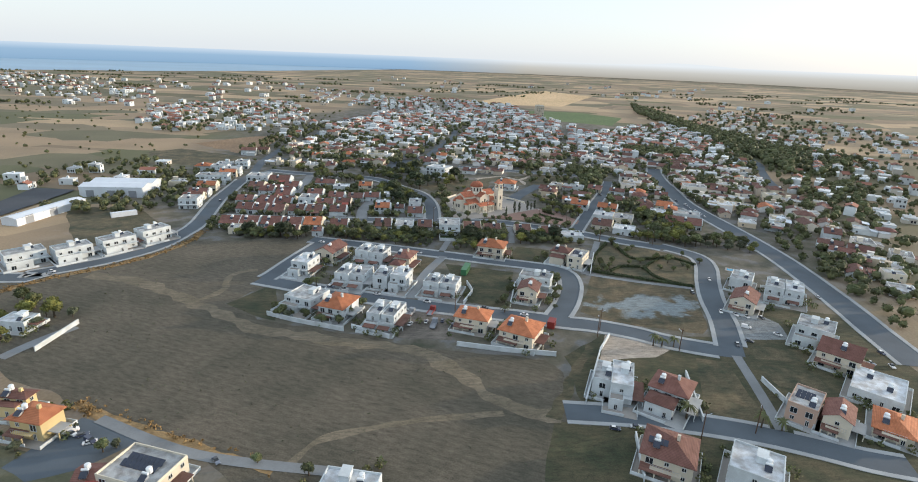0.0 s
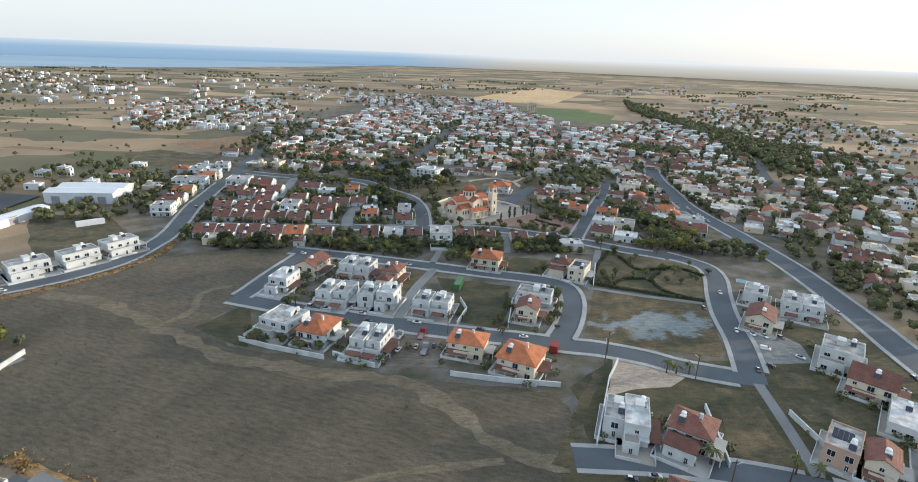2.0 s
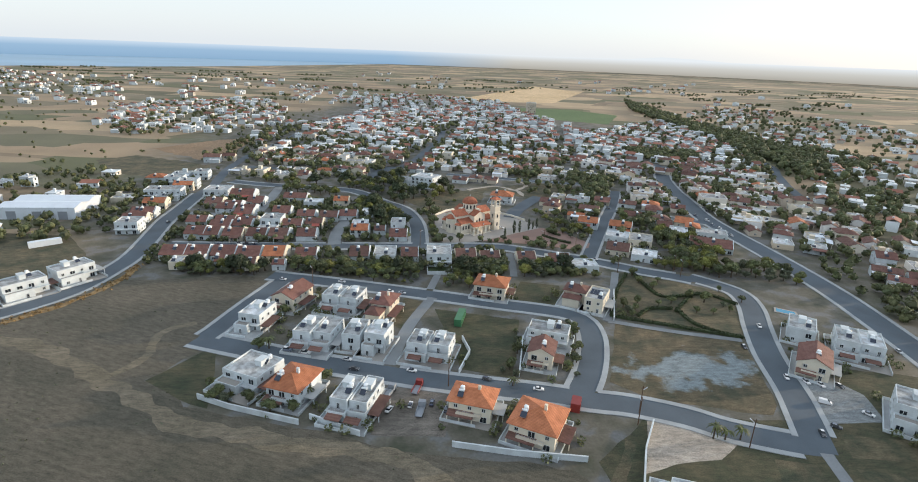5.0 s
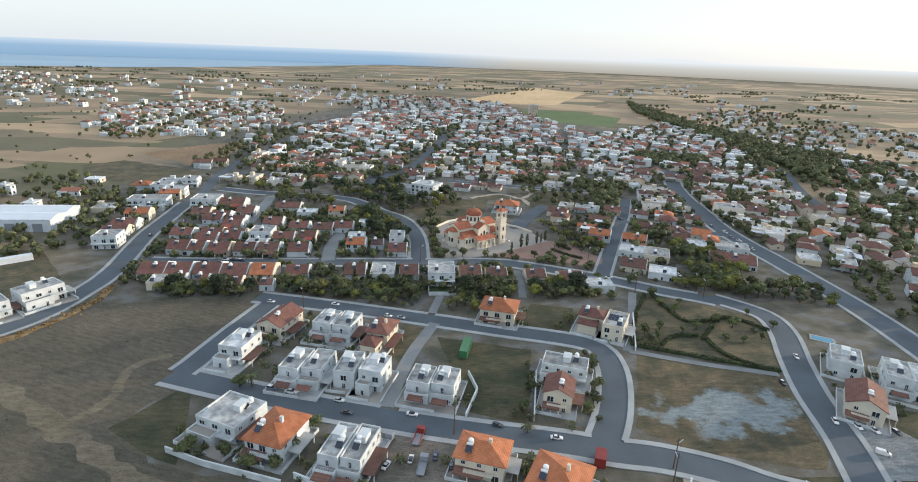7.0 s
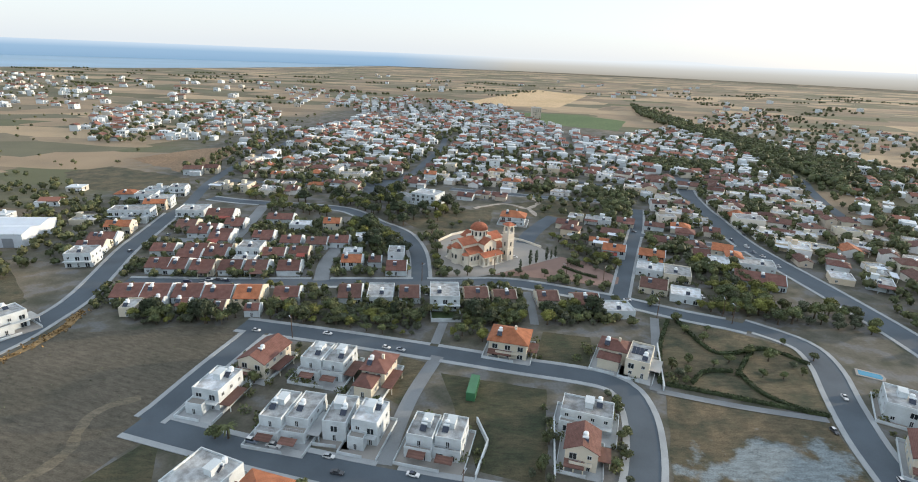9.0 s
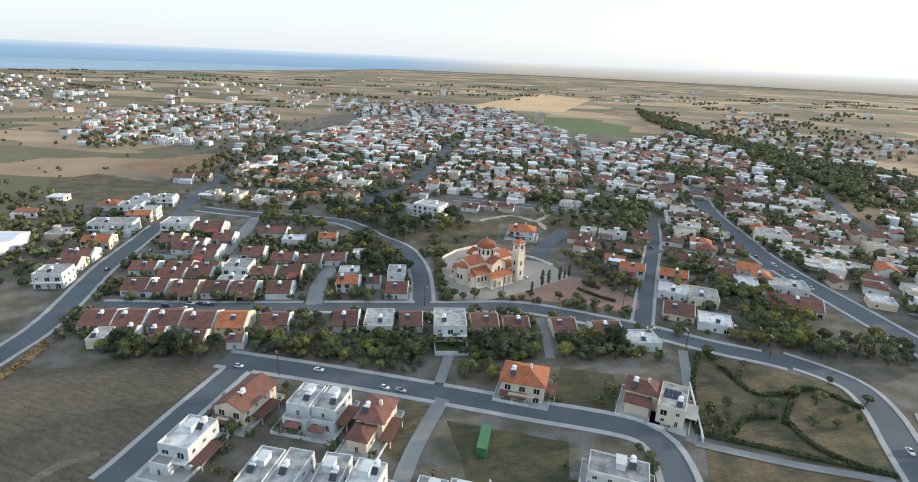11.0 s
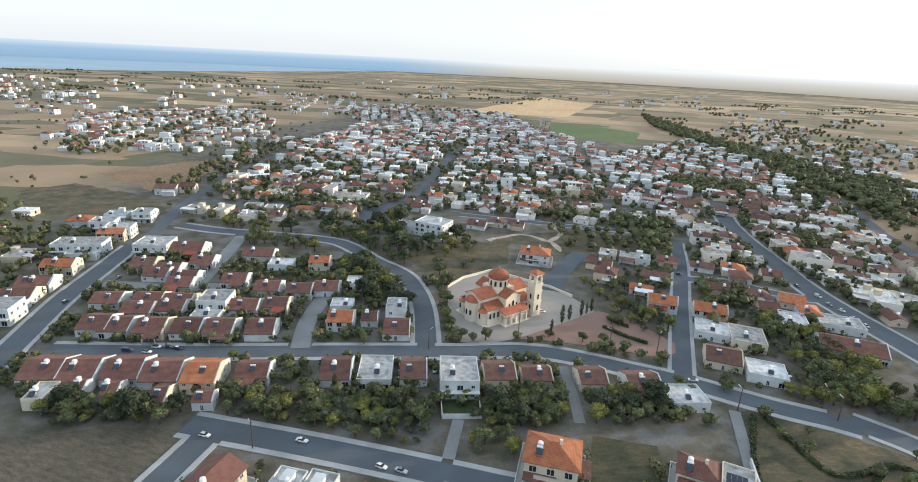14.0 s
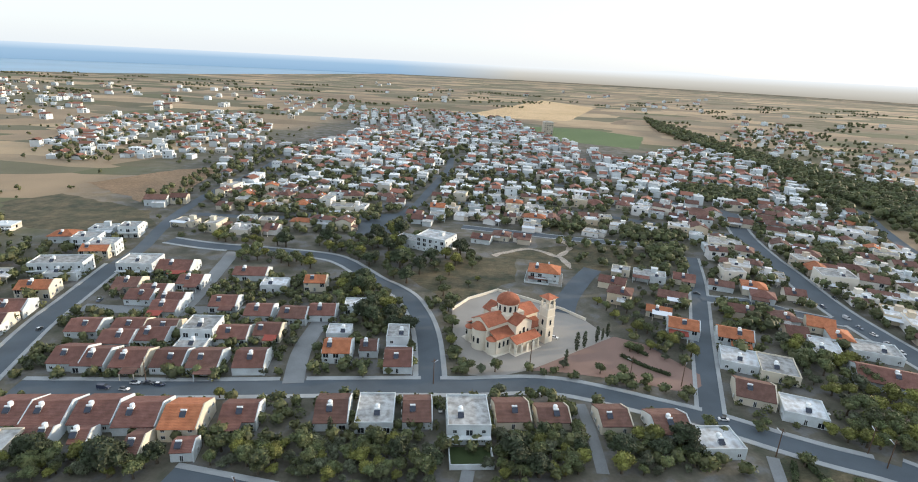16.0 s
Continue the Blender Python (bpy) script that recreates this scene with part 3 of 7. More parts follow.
YARD_BUILD = [
    (57.8, 175.1),
    (80.0, 168.4),
    (69.5, 160.5),
    (58.1, 159.3),
    (50.1, 156.1),
]
FIELD_NEAR = [
    (-143.9, 218.7),
    (-122.6, 242.8),
    (-115.8, 255.3),
    (-80.8, 262.0),
    (-61.4, 261.8),
    (-65.3, 217.4),
    (-67.3, 204.6),
    (-74.4, 189.9),
    (-54.7, 177.9),
    (-11.5, 165.3),
    (6.5, 160.8),
    (35.8, 158.9),
    (28.9, 138.5),
    (-84.6, 137.9),
]
FIELD_GREEN = [
    (125.7, 1026.5),
    (233.0, 1013.1),
    (290.5, 943.1),
    (238.1, 818.6),
    (148.2, 867.3),
]
FIELD_TAN = [
    (38.4, 1159.7),
    (285.8, 1731.6),
    (377.9, 1519.4),
    (227.2, 1142.2),
]
FIELD_MID = [
    (-255.2, 480.4),
    (-235.3, 505.9),
    (-169.5, 473.3),
    (-150.2, 446.3),
    (-159.4, 429.9),
    (-223.4, 437.0),
]
FIELD_BROWN = [
    (-239.2, 536.4),
    (-205.3, 590.0),
    (-176.8, 608.8),
    (-168.9, 534.6),
    (-182.1, 491.9),
]
TOWN_1 = [
    (-127.2, 493.2),
    (-84.6, 616.4),
    (77.0, 651.8),
    (138.5, 590.3),
    (98.2, 471.8),
    (46.5, 454.1),
    (15.2, 479.7),
    (-60.8, 441.5),
]
TOWN_2 = [
    (-150.5, 683.9),
    (-84.2, 875.0),
    (112.9, 884.0),
    (109.7, 741.6),
    (159.9, 642.0),
    (78.0, 657.7),
    (-85.4, 621.5),
]
TOWN_3 = [
    (-180.9, 1071.8),
    (-58.7, 1258.0),
    (128.8, 1117.8),
    (129.3, 889.5),
    (-84.2, 875.0),
]
TOWN_4 = [
    (180.3, 705.7),
    (325.3, 868.2),
    (326.2, 676.1),
    (230.1, 475.8),
    (160.1, 418.2),
    (101.6, 460.6),
]
TOWN_5 = [
    (214.7, 499.4),
    (243.7, 454.9),
    (234.5, 408.7),
    (166.5, 330.4),
    (170.4, 369.9),
    (126.7, 399.4),
]
TOWN_6 = [
    (-376.3, 645.6),
    (-376.3, 824.3),
    (-292.1, 1015.8),
    (-205.4, 860.6),
    (-246.4, 682.2),
    (-294.8, 607.6),
]
TOWN_7 = [
    (-1352.0, 1744.9),
    (-1032.8, 1574.0),
    (-564.1, 1090.8),
    (-494.1, 854.4),
    (-759.4, 976.1),
]
TOWN_8 = [
    (552.6, 1198.5),
    (525.2, 850.0),
    (532.2, 751.3),
    (439.7, 644.8),
    (352.0, 653.8),
    (385.9, 836.2),
]
TOWN_9 = [
    (-290.3, 367.5),
    (-241.0, 454.1),
    (-181.7, 405.0),
    (-165.6, 368.9),
    (-215.5, 356.2),
    (-262.0, 330.7),
]
TOWN_10 = [
    (-459.1, 869.7),
    (-313.5, 1064.6),
    (-154.7, 730.8),
    (-221.8, 624.4),
    (-334.6, 644.9),
]
TOWN_12 = [
    (178.4, 453.8),
    (356.8, 783.4),
    (462.5, 751.1),
    (427.3, 494.6),
    (217.7, 239.7),
    (191.2, 268.9),
    (184.0, 345.6),
]
TOWN_13 = [
    (320.6, 922.7),
    (641.1, 1201.5),
    (684.4, 807.2),
    (453.4, 526.3),
    (474.8, 771.7),
]
TOWN_14 = [
    (-184.2, 506.6),
    (-182.7, 567.6),
    (-183.8, 655.5),
    (-139.8, 731.8),
    (-75.3, 618.5),
    (-122.8, 501.2),
    (-117.6, 465.5),
    (-158.7, 485.6),
]
TOWN_11 = [
    (-353.7, 1449.7),
    (-137.7, 1240.1),
    (-115.6, 960.8),
    (-226.5, 971.7),
]
GROVE_1 = [
    (-103.9, 274.0),
    (-69.9, 271.8),
    (-29.3, 275.9),
    (-1.1, 274.5),
    (-3.8, 264.2),
    (-34.3, 262.4),
    (-96.4, 263.8),
]
GROVE_2 = [
    (12.1, 279.1),
    (35.1, 282.0),
    (62.6, 278.2),
    (64.5, 269.8),
    (56.0, 266.8),
    (36.6, 266.4),
    (12.1, 265.9),
]
GROVE_3 = [
    (-61.4, 422.2),
    (-24.7, 451.1),
    (-10.1, 387.7),
    (-22.5, 356.6),
    (-39.2, 378.7),
]
GROVE_4 = [
    (119.5, 336.5),
    (132.2, 321.0),
    (135.9, 295.3),
    (116.5, 273.0),
    (104.9, 279.2),
    (115.0, 297.4),
    (110.9, 312.9),
]
GROVE_5 = [
    (103.5, 466.6),
    (128.0, 458.2),
    (122.3, 414.7),
    (102.3, 408.8),
]
GROVE_6 = [
    (185.0, 598.7),
    (253.9, 589.4),
    (245.7, 559.0),
    (182.4, 549.0),
]
GROVE_7 = [
    (397.7, 1238.3),
    (374.2, 856.9),
    (378.2, 658.9),
    (393.9, 592.1),
    (300.0, 484.1),
    (297.8, 524.9),
    (326.0, 706.2),
    (341.0, 1030.2),
]
GROVE_8 = [
    (-18.1, 446.5),
    (20.2, 413.2),
    (10.5, 389.5),
    (-10.1, 387.7),
]
GROVE_9 = [
    (-118.5, 434.7),
    (-61.0, 413.5),
    (-58.7, 390.5),
    (-94.1, 398.2),
]
GROVE_10 = [
    (99.7, 286.6),
    (166.2, 282.8),
    (160.8, 260.8),
    (136.7, 269.8),
    (99.7, 271.3),
]
GROVE_11 = [
    (-82.2, 270.6),
    (-55.6, 269.2),
    (-59.6, 263.7),
    (-95.4, 262.5),
    (-102.4, 272.0),
]
GROVE_12 = [
    (182.3, 259.6),
    (217.7, 239.7),
    (166.2, 177.1),
    (161.1, 194.7),
    (162.1, 216.2),
]
GROVE_13 = [
    (-149.1, 184.3),
    (-137.5, 187.4),
    (-117.9, 177.3),
    (-126.0, 168.5),
    (-128.3, 157.2),
]
CARS_A = [
    (-40.8, 206.4, -17.0),
    (-35.3, 204.9, -14.0),
    (-22.2, 201.4, -15.0),
    (-19.5, 196.4, -14.0),
    (28.5, 290.0, -58.0),
    (-3.1, 195.9, -17.0),
    (18.0, 191.9, -18.0),
    (31.8, 187.3, -8.0),
    (102.5, 211.7, -91.0),
    (-33.2, 258.3, -17.0),
    (-13.7, 250.0, -25.0),
    (-9.2, 248.8, -25.0),
    (-56.2, 259.6, -15.0),
]
CARS_B = [
    (99.6, 169.6, -104.0),
    (105.8, 194.4, -105.0),
    (109.1, 182.3, -30.0),
    (105.0, 172.2, -36.0),
    (117.5, 177.4, -53.0),
    (110.3, 192.2, -88.0),
    (113.6, 190.8, -84.0),
    (118.8, 190.1, -77.0),
    (115.8, 226.3, -104.0),
]
CARS_C = [
    (46.6, 124.8, -13.0),
    (52.1, 125.6, -11.0),
    (61.5, 129.9, -18.0),
    (-45.6, 110.5, -48.0),
    (-76.2, 116.0, -27.0),
    (-81.8, 118.3, -24.0),
    (145.3, 166.5, -83.0),
    (136.9, 159.9, -64.0),
    (-151.8, 214.1, -10.0),
    (-143.0, 237.6, 31.0),
    (152.6, 209.9, -94.0),
    (142.5, 158.3, -103.0),
]
CARS_D = [
    (-86.7, 299.9, -4.0),
    (-83.2, 300.0, -4.0),
    (-79.9, 299.3, -4.0),
    (-93.8, 297.3, -3.0),
    (-88.0, 296.8, -7.0),
    (74.8, 288.5, -8.0),
    (37.3, 332.8, -25.0),
    (-127.5, 338.6, 100.0),
    (-132.1, 329.5, 88.0),
    (-46.5, 344.2, -13.0),
    (146.9, 368.7, -51.0),
    (128.8, 369.5, -27.0),
    (106.2, 292.6, -76.0),
    (-2.1, 290.6, 87.0),
]
CARS_E = [
    (158.3, 355.1, -77.0),
    (157.5, 347.1, -78.0),
    (158.9, 341.5, -70.0),
    (158.8, 334.6, -76.0),
    (158.7, 328.2, -90.0),
    (107.4, 376.1, -28.0),
    (156.2, 365.9, -80.0),
    (167.9, 375.4, -89.0),
    (-118.4, 360.8, 95.0),
    (-126.3, 352.4, 90.0),
    (-146.2, 377.1, 99.0),
]
CARS_F = [
    (-82.5, 119.2, 35.0),
    (-79.1, 117.9, 30.0),
    (-76.0, 115.5, 30.0),
    (-2.7, 179.8, 82.0),
    (2.8, 180.8, 82.0),
    (6.3, 177.9, 83.0),
    (-8.0, 177.8, 66.0),
]
POLES = [
    (56.3, 177.6),
    (78.4, 164.6),
    (66.9, 121.9),
    (54.3, 172.8),
    (55.1, 307.3),
    (80.9, 274.3),
    (106.7, 270.7),
    (26.2, 316.1),
    (70.0, 304.7),
    (7.2, 188.7),
    (81.8, 124.6),
    (-4.2, 303.3),
    (-83.9, 300.2),
    (105.7, 275.8),
    (-43.8, 255.6),
]
PALMS = [
    (-46.6, 207.7),
    (-29.6, 183.1),
    (25.0, 189.3),
    (66.5, 129.9),
    (84.5, 127.0),
    (89.2, 126.0),
    (85.2, 388.8),
    (92.0, 396.5),
    (-128.0, 176.6),
    (-127.8, 168.4),
    (77.1, 388.2),
    (15.8, 265.8),
    (71.2, 167.9),
    (73.8, 167.3),
    (77.7, 167.5),
]
CYPRESSES = [
    (37.0, 314.5),
    (42.9, 324.3),
    (46.1, 326.8),
    (51.4, 330.7),
    (53.9, 332.5),
    (56.4, 334.8),
    (-22.1, 271.1),
    (-29.0, 278.0),
    (-53.0, 315.9),
    (268.1, 486.5),
    (-12.3, 632.2),
    (63.5, 694.4),
]
STREET_TREES = [
    (2.1, 338.7),
    (1.4, 326.1),
    (2.7, 317.9),
    (6.4, 310.5),
    (10.3, 309.6),
    (14.5, 310.5),
    (1.1, 351.9),
    (-0.8, 366.4),
    (-1.9, 378.5),
    (-3.7, 391.8),
    (-22.7, 302.6),
    (-8.8, 299.3),
    (14.1, 298.1),
    (26.6, 297.7),
    (36.3, 313.8),
    (47.1, 310.9),
    (53.6, 309.8),
    (59.9, 305.6),
    (75.6, 306.5),
    (79.6, 326.1),
    (68.6, 326.4),
    (76.8, 329.2),
    (63.6, 323.8),
    (69.8, 292.0),
    (84.6, 285.8),
    (71.1, 320.0),
    (61.2, 325.2),
    (80.9, 322.3),
]
STREET_TREES_B = [
    (-49.5, 323.4),
    (-53.8, 329.1),
    (-47.7, 327.4),
    (-119.5, 306.3),
    (-116.0, 307.0),
    (63.7, 349.4),
    (71.7, 349.9),
    (60.6, 362.3),
    (62.6, 357.0),
    (70.0, 354.9),
    (70.3, 342.7),
    (-11.9, 321.6),
    (-12.7, 337.8),
    (-10.5, 311.0),
    (-24.8, 305.6),
    (-47.4, 293.2),
    (-44.1, 289.4),
    (-61.6, 294.0),
    (-67.6, 299.4),
    (115.8, 345.3),
    (125.0, 353.3),
    (125.2, 345.9),
    (99.9, 359.5),
    (98.5, 344.3),
    (34.9, 290.6),
    (21.4, 291.5),
    (-25.1, 285.0),
    (9.8, 376.2),
    (14.0, 383.0),
    (-53.6, 306.0),
]
GARDEN_TREES = [
    (48.3, 209.5), (45.6, 204.0), (44.0, 194.2), (42.5, 198.3), (48.5, 226.0), (48.9, 219.1), (25.0, 197.5), (22.8, 196.0), (29.5, 214.6), (28.6, 206.5),
    (-47.8, 230.4), (-48.5, 226.4), (-26.3, 190.5), (-37.5, 177.0), (-53.0, 181.5), (-50.0, 180.5), (-69.3, 114.2), (-71.5, 112.8), (-90.5, 112.5), (-36.6, 110.5), (-24.5, 107.0),
    (82.0, 284.0), (115.0, 283.0), (69.0, 285.5),
]
YARD_TREES = [
    (-47.2, 232.3),
    (-46.2, 233.8),
    (-49.7, 207.6),
    (-52.1, 182.9),
    (-38.1, 178.9),
    (-36.1, 178.5),
    (-31.9, 177.1),
    (-43.8, 180.7),
    (-40.1, 249.4),
    (46.0, 215.2),
    (46.6, 208.0),
    (45.6, 201.3),
    (49.5, 221.6),
    (25.6, 198.5),
    (26.4, 193.8),
    (8.8, 177.3),
    (72.9, 236.5),
    (73.4, 232.7),
    (72.4, 240.5),
    (103.9, 235.5),
    (111.1, 237.6),
    (120.1, 246.1),
    (105.2, 245.6),
]
HEDGES = [
    [(57.4, 321.5), (63.0, 315.0), (68.5, 310.6)],
    [(61.0, 328.3), (66.0, 322.6)],
    [(86.9, 274.2), (89.2, 251.7), (96.8, 249.7)],
    [(96.8, 249.7), (108.7, 252.4), (116.7, 243.9)],
    [(75.4, 232.8), (81.7, 238.7), (89.7, 239.0)],
    [(91.8, 239.0), (93.1, 227.8), (100.7, 219.5)],
    [(67.3, 231.8), (85.3, 225.2), (105.2, 218.0)],
    [(83.5, 271.3), (73.9, 253.4), (65.7, 232.5)],
    [(90.8, 237.0), (97.8, 245.4), (102.1, 249.9)],
]
MISC = [
    (11.8, 227.5),
    (-1.2, 186.9),
    (0.0, 177.3),
    (1.7, 179.1),
    (-8.6, 184.8),
    (-168.0, 292.9),
    (40.1, 179.3),
    (4.5, 211.5),
    (-43.3, 278.7),
    (31.4, 179.3),
]
WALLS = [
    [(-57.4, 182.1), (-47.8, 177.9), (-40.0, 175.4), (-29.3, 172.0)],
    [(-27.2, 174.3), (-14.0, 167.9)],
    [(7.6, 164.5), (22.1, 161.6), (38.2, 159.6)],
    [(41.7, 135.2), (52.8, 163.2), (58.3, 173.1)],
    [(70.3, 128.8), (73.3, 143.3), (74.8, 150.9)],
    [(10.3, 194.7), (14.0, 206.0), (12.0, 214.5)],
    [(27.4, 193.8), (31.5, 214.9)],
    [(-116.0, 154.4), (-114.8, 172.4)],
    [(97.7, 126.4), (96.4, 145.8), (96.3, 148.8)],
    [(65.4, 228.9), (72.8, 253.4)],
    [(50.9, 122.4), (48.0, 107.2)],
]
COAST = [
    (-1378.8, 1779.7),
    (-1280.9, 1954.0),
    (-1096.4, 2084.6),
    (-901.6, 2400.7),
    (-718.6, 2820.5),
    (-511.3, 3324.0),
    (-285.1, 3913.6),
]
TRACK_1 = [
    (-136.6, 211.9),
    (-116.1, 207.5),
    (-89.1, 192.2),
    (-61.8, 174.3),
    (-40.9, 167.5),
    (-18.0, 163.1),
    (-3.2, 159.6),
    (9.2, 147.8),
    (19.7, 134.3),
    (34.3, 129.4),
]
TRACK_2 = [
    (-30.7, 108.0),
    (-25.5, 117.7),
    (-15.3, 122.3),
    (-1.4, 126.6),
    (19.4, 130.5),
]
TRACK_3 = [
    (-86.4, 190.9),
    (-80.3, 201.7),
    (-82.5, 216.1),
    (-74.4, 223.2),
]
FRINGE_1 = [
    (-157.4, 195.1),
    (-146.6, 209.9),
    (-132.1, 223.7),
    (-121.3, 240.5),
    (-116.7, 259.0),
    (-117.7, 270.9),
]
FRINGE_2 = [
    (-88.4, 129.9),
    (-69.2, 121.4),
    (-52.5, 114.8),
    (-42.0, 111.3),
    (-32.2, 108.9),
]
FRINGE_3 = [
    (50.9, 166.8),
    (43.1, 152.5),
    (35.9, 137.6),
    (31.9, 128.6),
]
LOT_A = [
    (31.8, 127.9),
    (50.7, 124.0),
    (47.3, 107.2),
    (26.1, 106.6),
]
LOT_B = [
    (82.3, 160.5),
    (90.8, 158.8),
    (87.6, 127.1),
    (72.0, 130.8),
]
LOT_C = [
    (2.8, 236.4),
    (32.0, 228.7),
    (25.5, 192.6),
    (11.1, 197.1),
]
LOT_D = [
    (-8.1, 245.3),
    (-1.1, 242.2),
    (-6.6, 220.3),
    (-12.2, 225.2),
]
LOT_E = [
    (37.4, 262.6),
    (52.9, 258.8),
    (47.4, 239.7),
    (31.3, 243.3),
]
LOT_F = [
    (99.4, 157.9),
    (115.5, 154.4),
    (113.3, 143.0),
    (99.9, 145.9),
]
LOT_G = [
    (-74.4, 189.9),
    (-62.6, 209.7),
    (-53.1, 177.9),
    (-62.8, 182.2),
]
LOT_H = [
    (69.3, 493.6),
    (92.7, 477.2),
    (91.1, 459.4),
    (61.1, 461.4),
]
LOT_I = [(24.0, 416.3), (52.3, 432.8), (80.3, 441.4), (92.3, 437.1), (112.0, 412.0), (86.0, 403.0), (70.8, 399.2), (57.5, 400.2), (42.1, 411.3)]
PATH_A = [(24.0, 416.3), (42.3, 428.2), (56.2, 417.9), (59.0, 402.0)]
PATH_B = [(56.2, 417.9), (66.6, 434.4), (61.8, 447.1)]
LOT_J = [
    (-209.3, 308.0),
    (-166.8, 306.7),
    (-140.1, 278.5),
    (-146.3, 260.1),
    (-162.1, 243.6),
]
LOT_K = [
    (-17.7, 387.1),
    (6.0, 411.9),
    (34.7, 414.7),
    (30.6, 384.4),
    (9.2, 364.3),
    (0.9, 358.2),
    (-4.8, 369.0),
]
NETS = [
    (-247.4, 311.8),
    (-251.3, 344.5),
    (-225.7, 343.4),
    (-225.5, 308.2),
    (-226.4, 284.5),
]
LOT_L = [
    (104.7, 169.7),
    (121.5, 166.8),
    (118.2, 160.2),
    (101.3, 161.4),
]
CARPARK_B = [
    (-89.6, 107.1),
    (-83.7, 124.8),
    (-64.2, 118.4),
    (-72.8, 107.6),
    (-82.1, 103.4),
]
SCHOOL_YARD = [
    (-54.9, 483.1),
    (-23.7, 487.5),
    (-22.8, 446.0),
    (-45.2, 443.3),
]


# ---- mesh tools ----
class Shape:
    """Collects faces for one mesh."""

    def __init__(self):
        self.v, self.f, self.s = [], [], []

    def poly(self, pts, slot=0):
        n = len(self.v)
        self.v += [tuple(p) for p in pts]
        self.f.append(tuple(range(n, n + len(pts))))
        self.s.append(slot)

    def box(self, x0, y0, z0, x1, y1, z1, slot=0):
        n = len(self.v)
        self.v += [(x0, y0, z0), (x1, y0, z0), (x1, y1, z0), (x0, y1, z0), (x0, y0, z1), (x1, y0, z1), (x1, y1, z1), (x0, y1, z1)]
        for q in ((3, 2, 1, 0), (4, 5, 6, 7), (0, 1, 5, 4), (1, 2, 6, 5), (2, 3, 7, 6), (3, 0, 4, 7)):
            self.f.append(tuple(n + i for i in q))
            self.s.append(slot)

    def prism(self, pts, z0, z1, slot=0):
        """Upright prism over a counter-clockwise outline."""
        n, k = len(self.v), len(pts)
        self.v += [(p[0], p[1], z0) for p in pts] + [(p[0], p[1], z1) for p in pts]
        self.f += [tuple(n + i for i in reversed(range(k))), tuple(n + k + i for i in range(k))]
        self.f += [(n + i, n + (i + 1) % k, n + k + (i + 1) % k, n + k + i) for i in range(k)]
        self.s += [slot] * (k + 2)

    def hull(self, low, high, slot=0):
        """Solid between two loops of equal length, low and high."""
        n, k = len(self.v), len(low)
        self.v += [tuple(p) for p in low] + [tuple(p) for p in high]
        self.f += [tuple(n + i for i in reversed(range(k))), tuple(n + k + i for i in range(k))]
        self.f += [(n + i, n + (i + 1) % k, n + k + (i + 1) % k, n + k + i) for i in range(k)]
        self.s += [slot] * (k + 2)

    def turned(self, profile, cx, cy, sides=16, slot=0, a0=0.0, a1=2 * math.pi):
        """Lathe of (radius, height) pairs."""
        full = abs(a1 - a0 - 2 * math.pi) < 1e-6
        cols = sides if full else sides + 1
        n = len(self.v)
        for r, z in profile:
            for i in range(cols):
                a = a0 + (a1 - a0) * i / sides
                self.v.append((cx + r * math.cos(a), cy + r * math.sin(a), z))
        for j in range(len(profile) - 1):
            for i in range(sides):
                k = (i + 1) % cols
                self.f.append((n + j * cols + i, n + j * cols + k, n + (j + 1) * cols + k, n + (j + 1) * cols + i))
                self.s.append(slot)

    def mesh(self, name, *mats):
        me = bpy.data.meshes.new(name)
        me.from_pydata(self.v, [], self.f)
        for m in mats:
            me.materials.append(m)
        if len(mats) > 1:
            me.polygons.foreach_set("material_index", self.s)
        me.update()
        return me


def thing(name, x, y, yaw=0.0, z=0.0):
    root = new(name)
    root.matrix_world = pose(x, y, z, 0, 0, yaw)
    return root


def part(name, shape, mat, parent, label="", at=None):
    mats = mat if isinstance(mat, tuple) else (mat,)
    ob = new(name, shape if isinstance(shape, bpy.types.Mesh) else shape.mesh(name, *mats))
    ob.parent = parent
    if at is not None:
        ob.matrix_basis = at
    return tagged(ob, label)


def single(name, shape, mat, label, category, kind="", m=None):
    mats = mat if isinstance(mat, tuple) else (mat,)
    ob = new(name, shape.mesh(name, *mats))
    if m is not None:
        ob.matrix_world = m
    return tagged(ob, label, category, "", kind)


def inside(p, poly):
    x, y, hit = p[0], p[1], False
    for (x0, y0), (x1, y1) in zip(poly, poly[1:] + poly[:1]):
        if (y0 > y) != (y1 > y) and x < (x1 - x0) * (y - y0) / (y1 - y0) + x0:
            hit = not hit
    return hit


def smooth_line(pts, step=2.5):
    """Catmull-Rom through the points, sampled about every step metres."""
    out = []
    p = [Vector((*q, 0)) for q in pts]
    for i in range(len(p) - 1):
        a, b, c, d = p[max(i - 1, 0)], p[i], p[i + 1], p[min(i + 2, len(p) - 1)]
        n = max(1, int((c - b).length / step))
        for k in range(n):
            t = k / n
            out.append(0.5 * (2 * b + (c - a) * t + (2 * a - 5 * b + 4 * c - d) * t * t + (3 * b - a - 3 * c + d) * t ** 3))
    return out + [p[-1]]


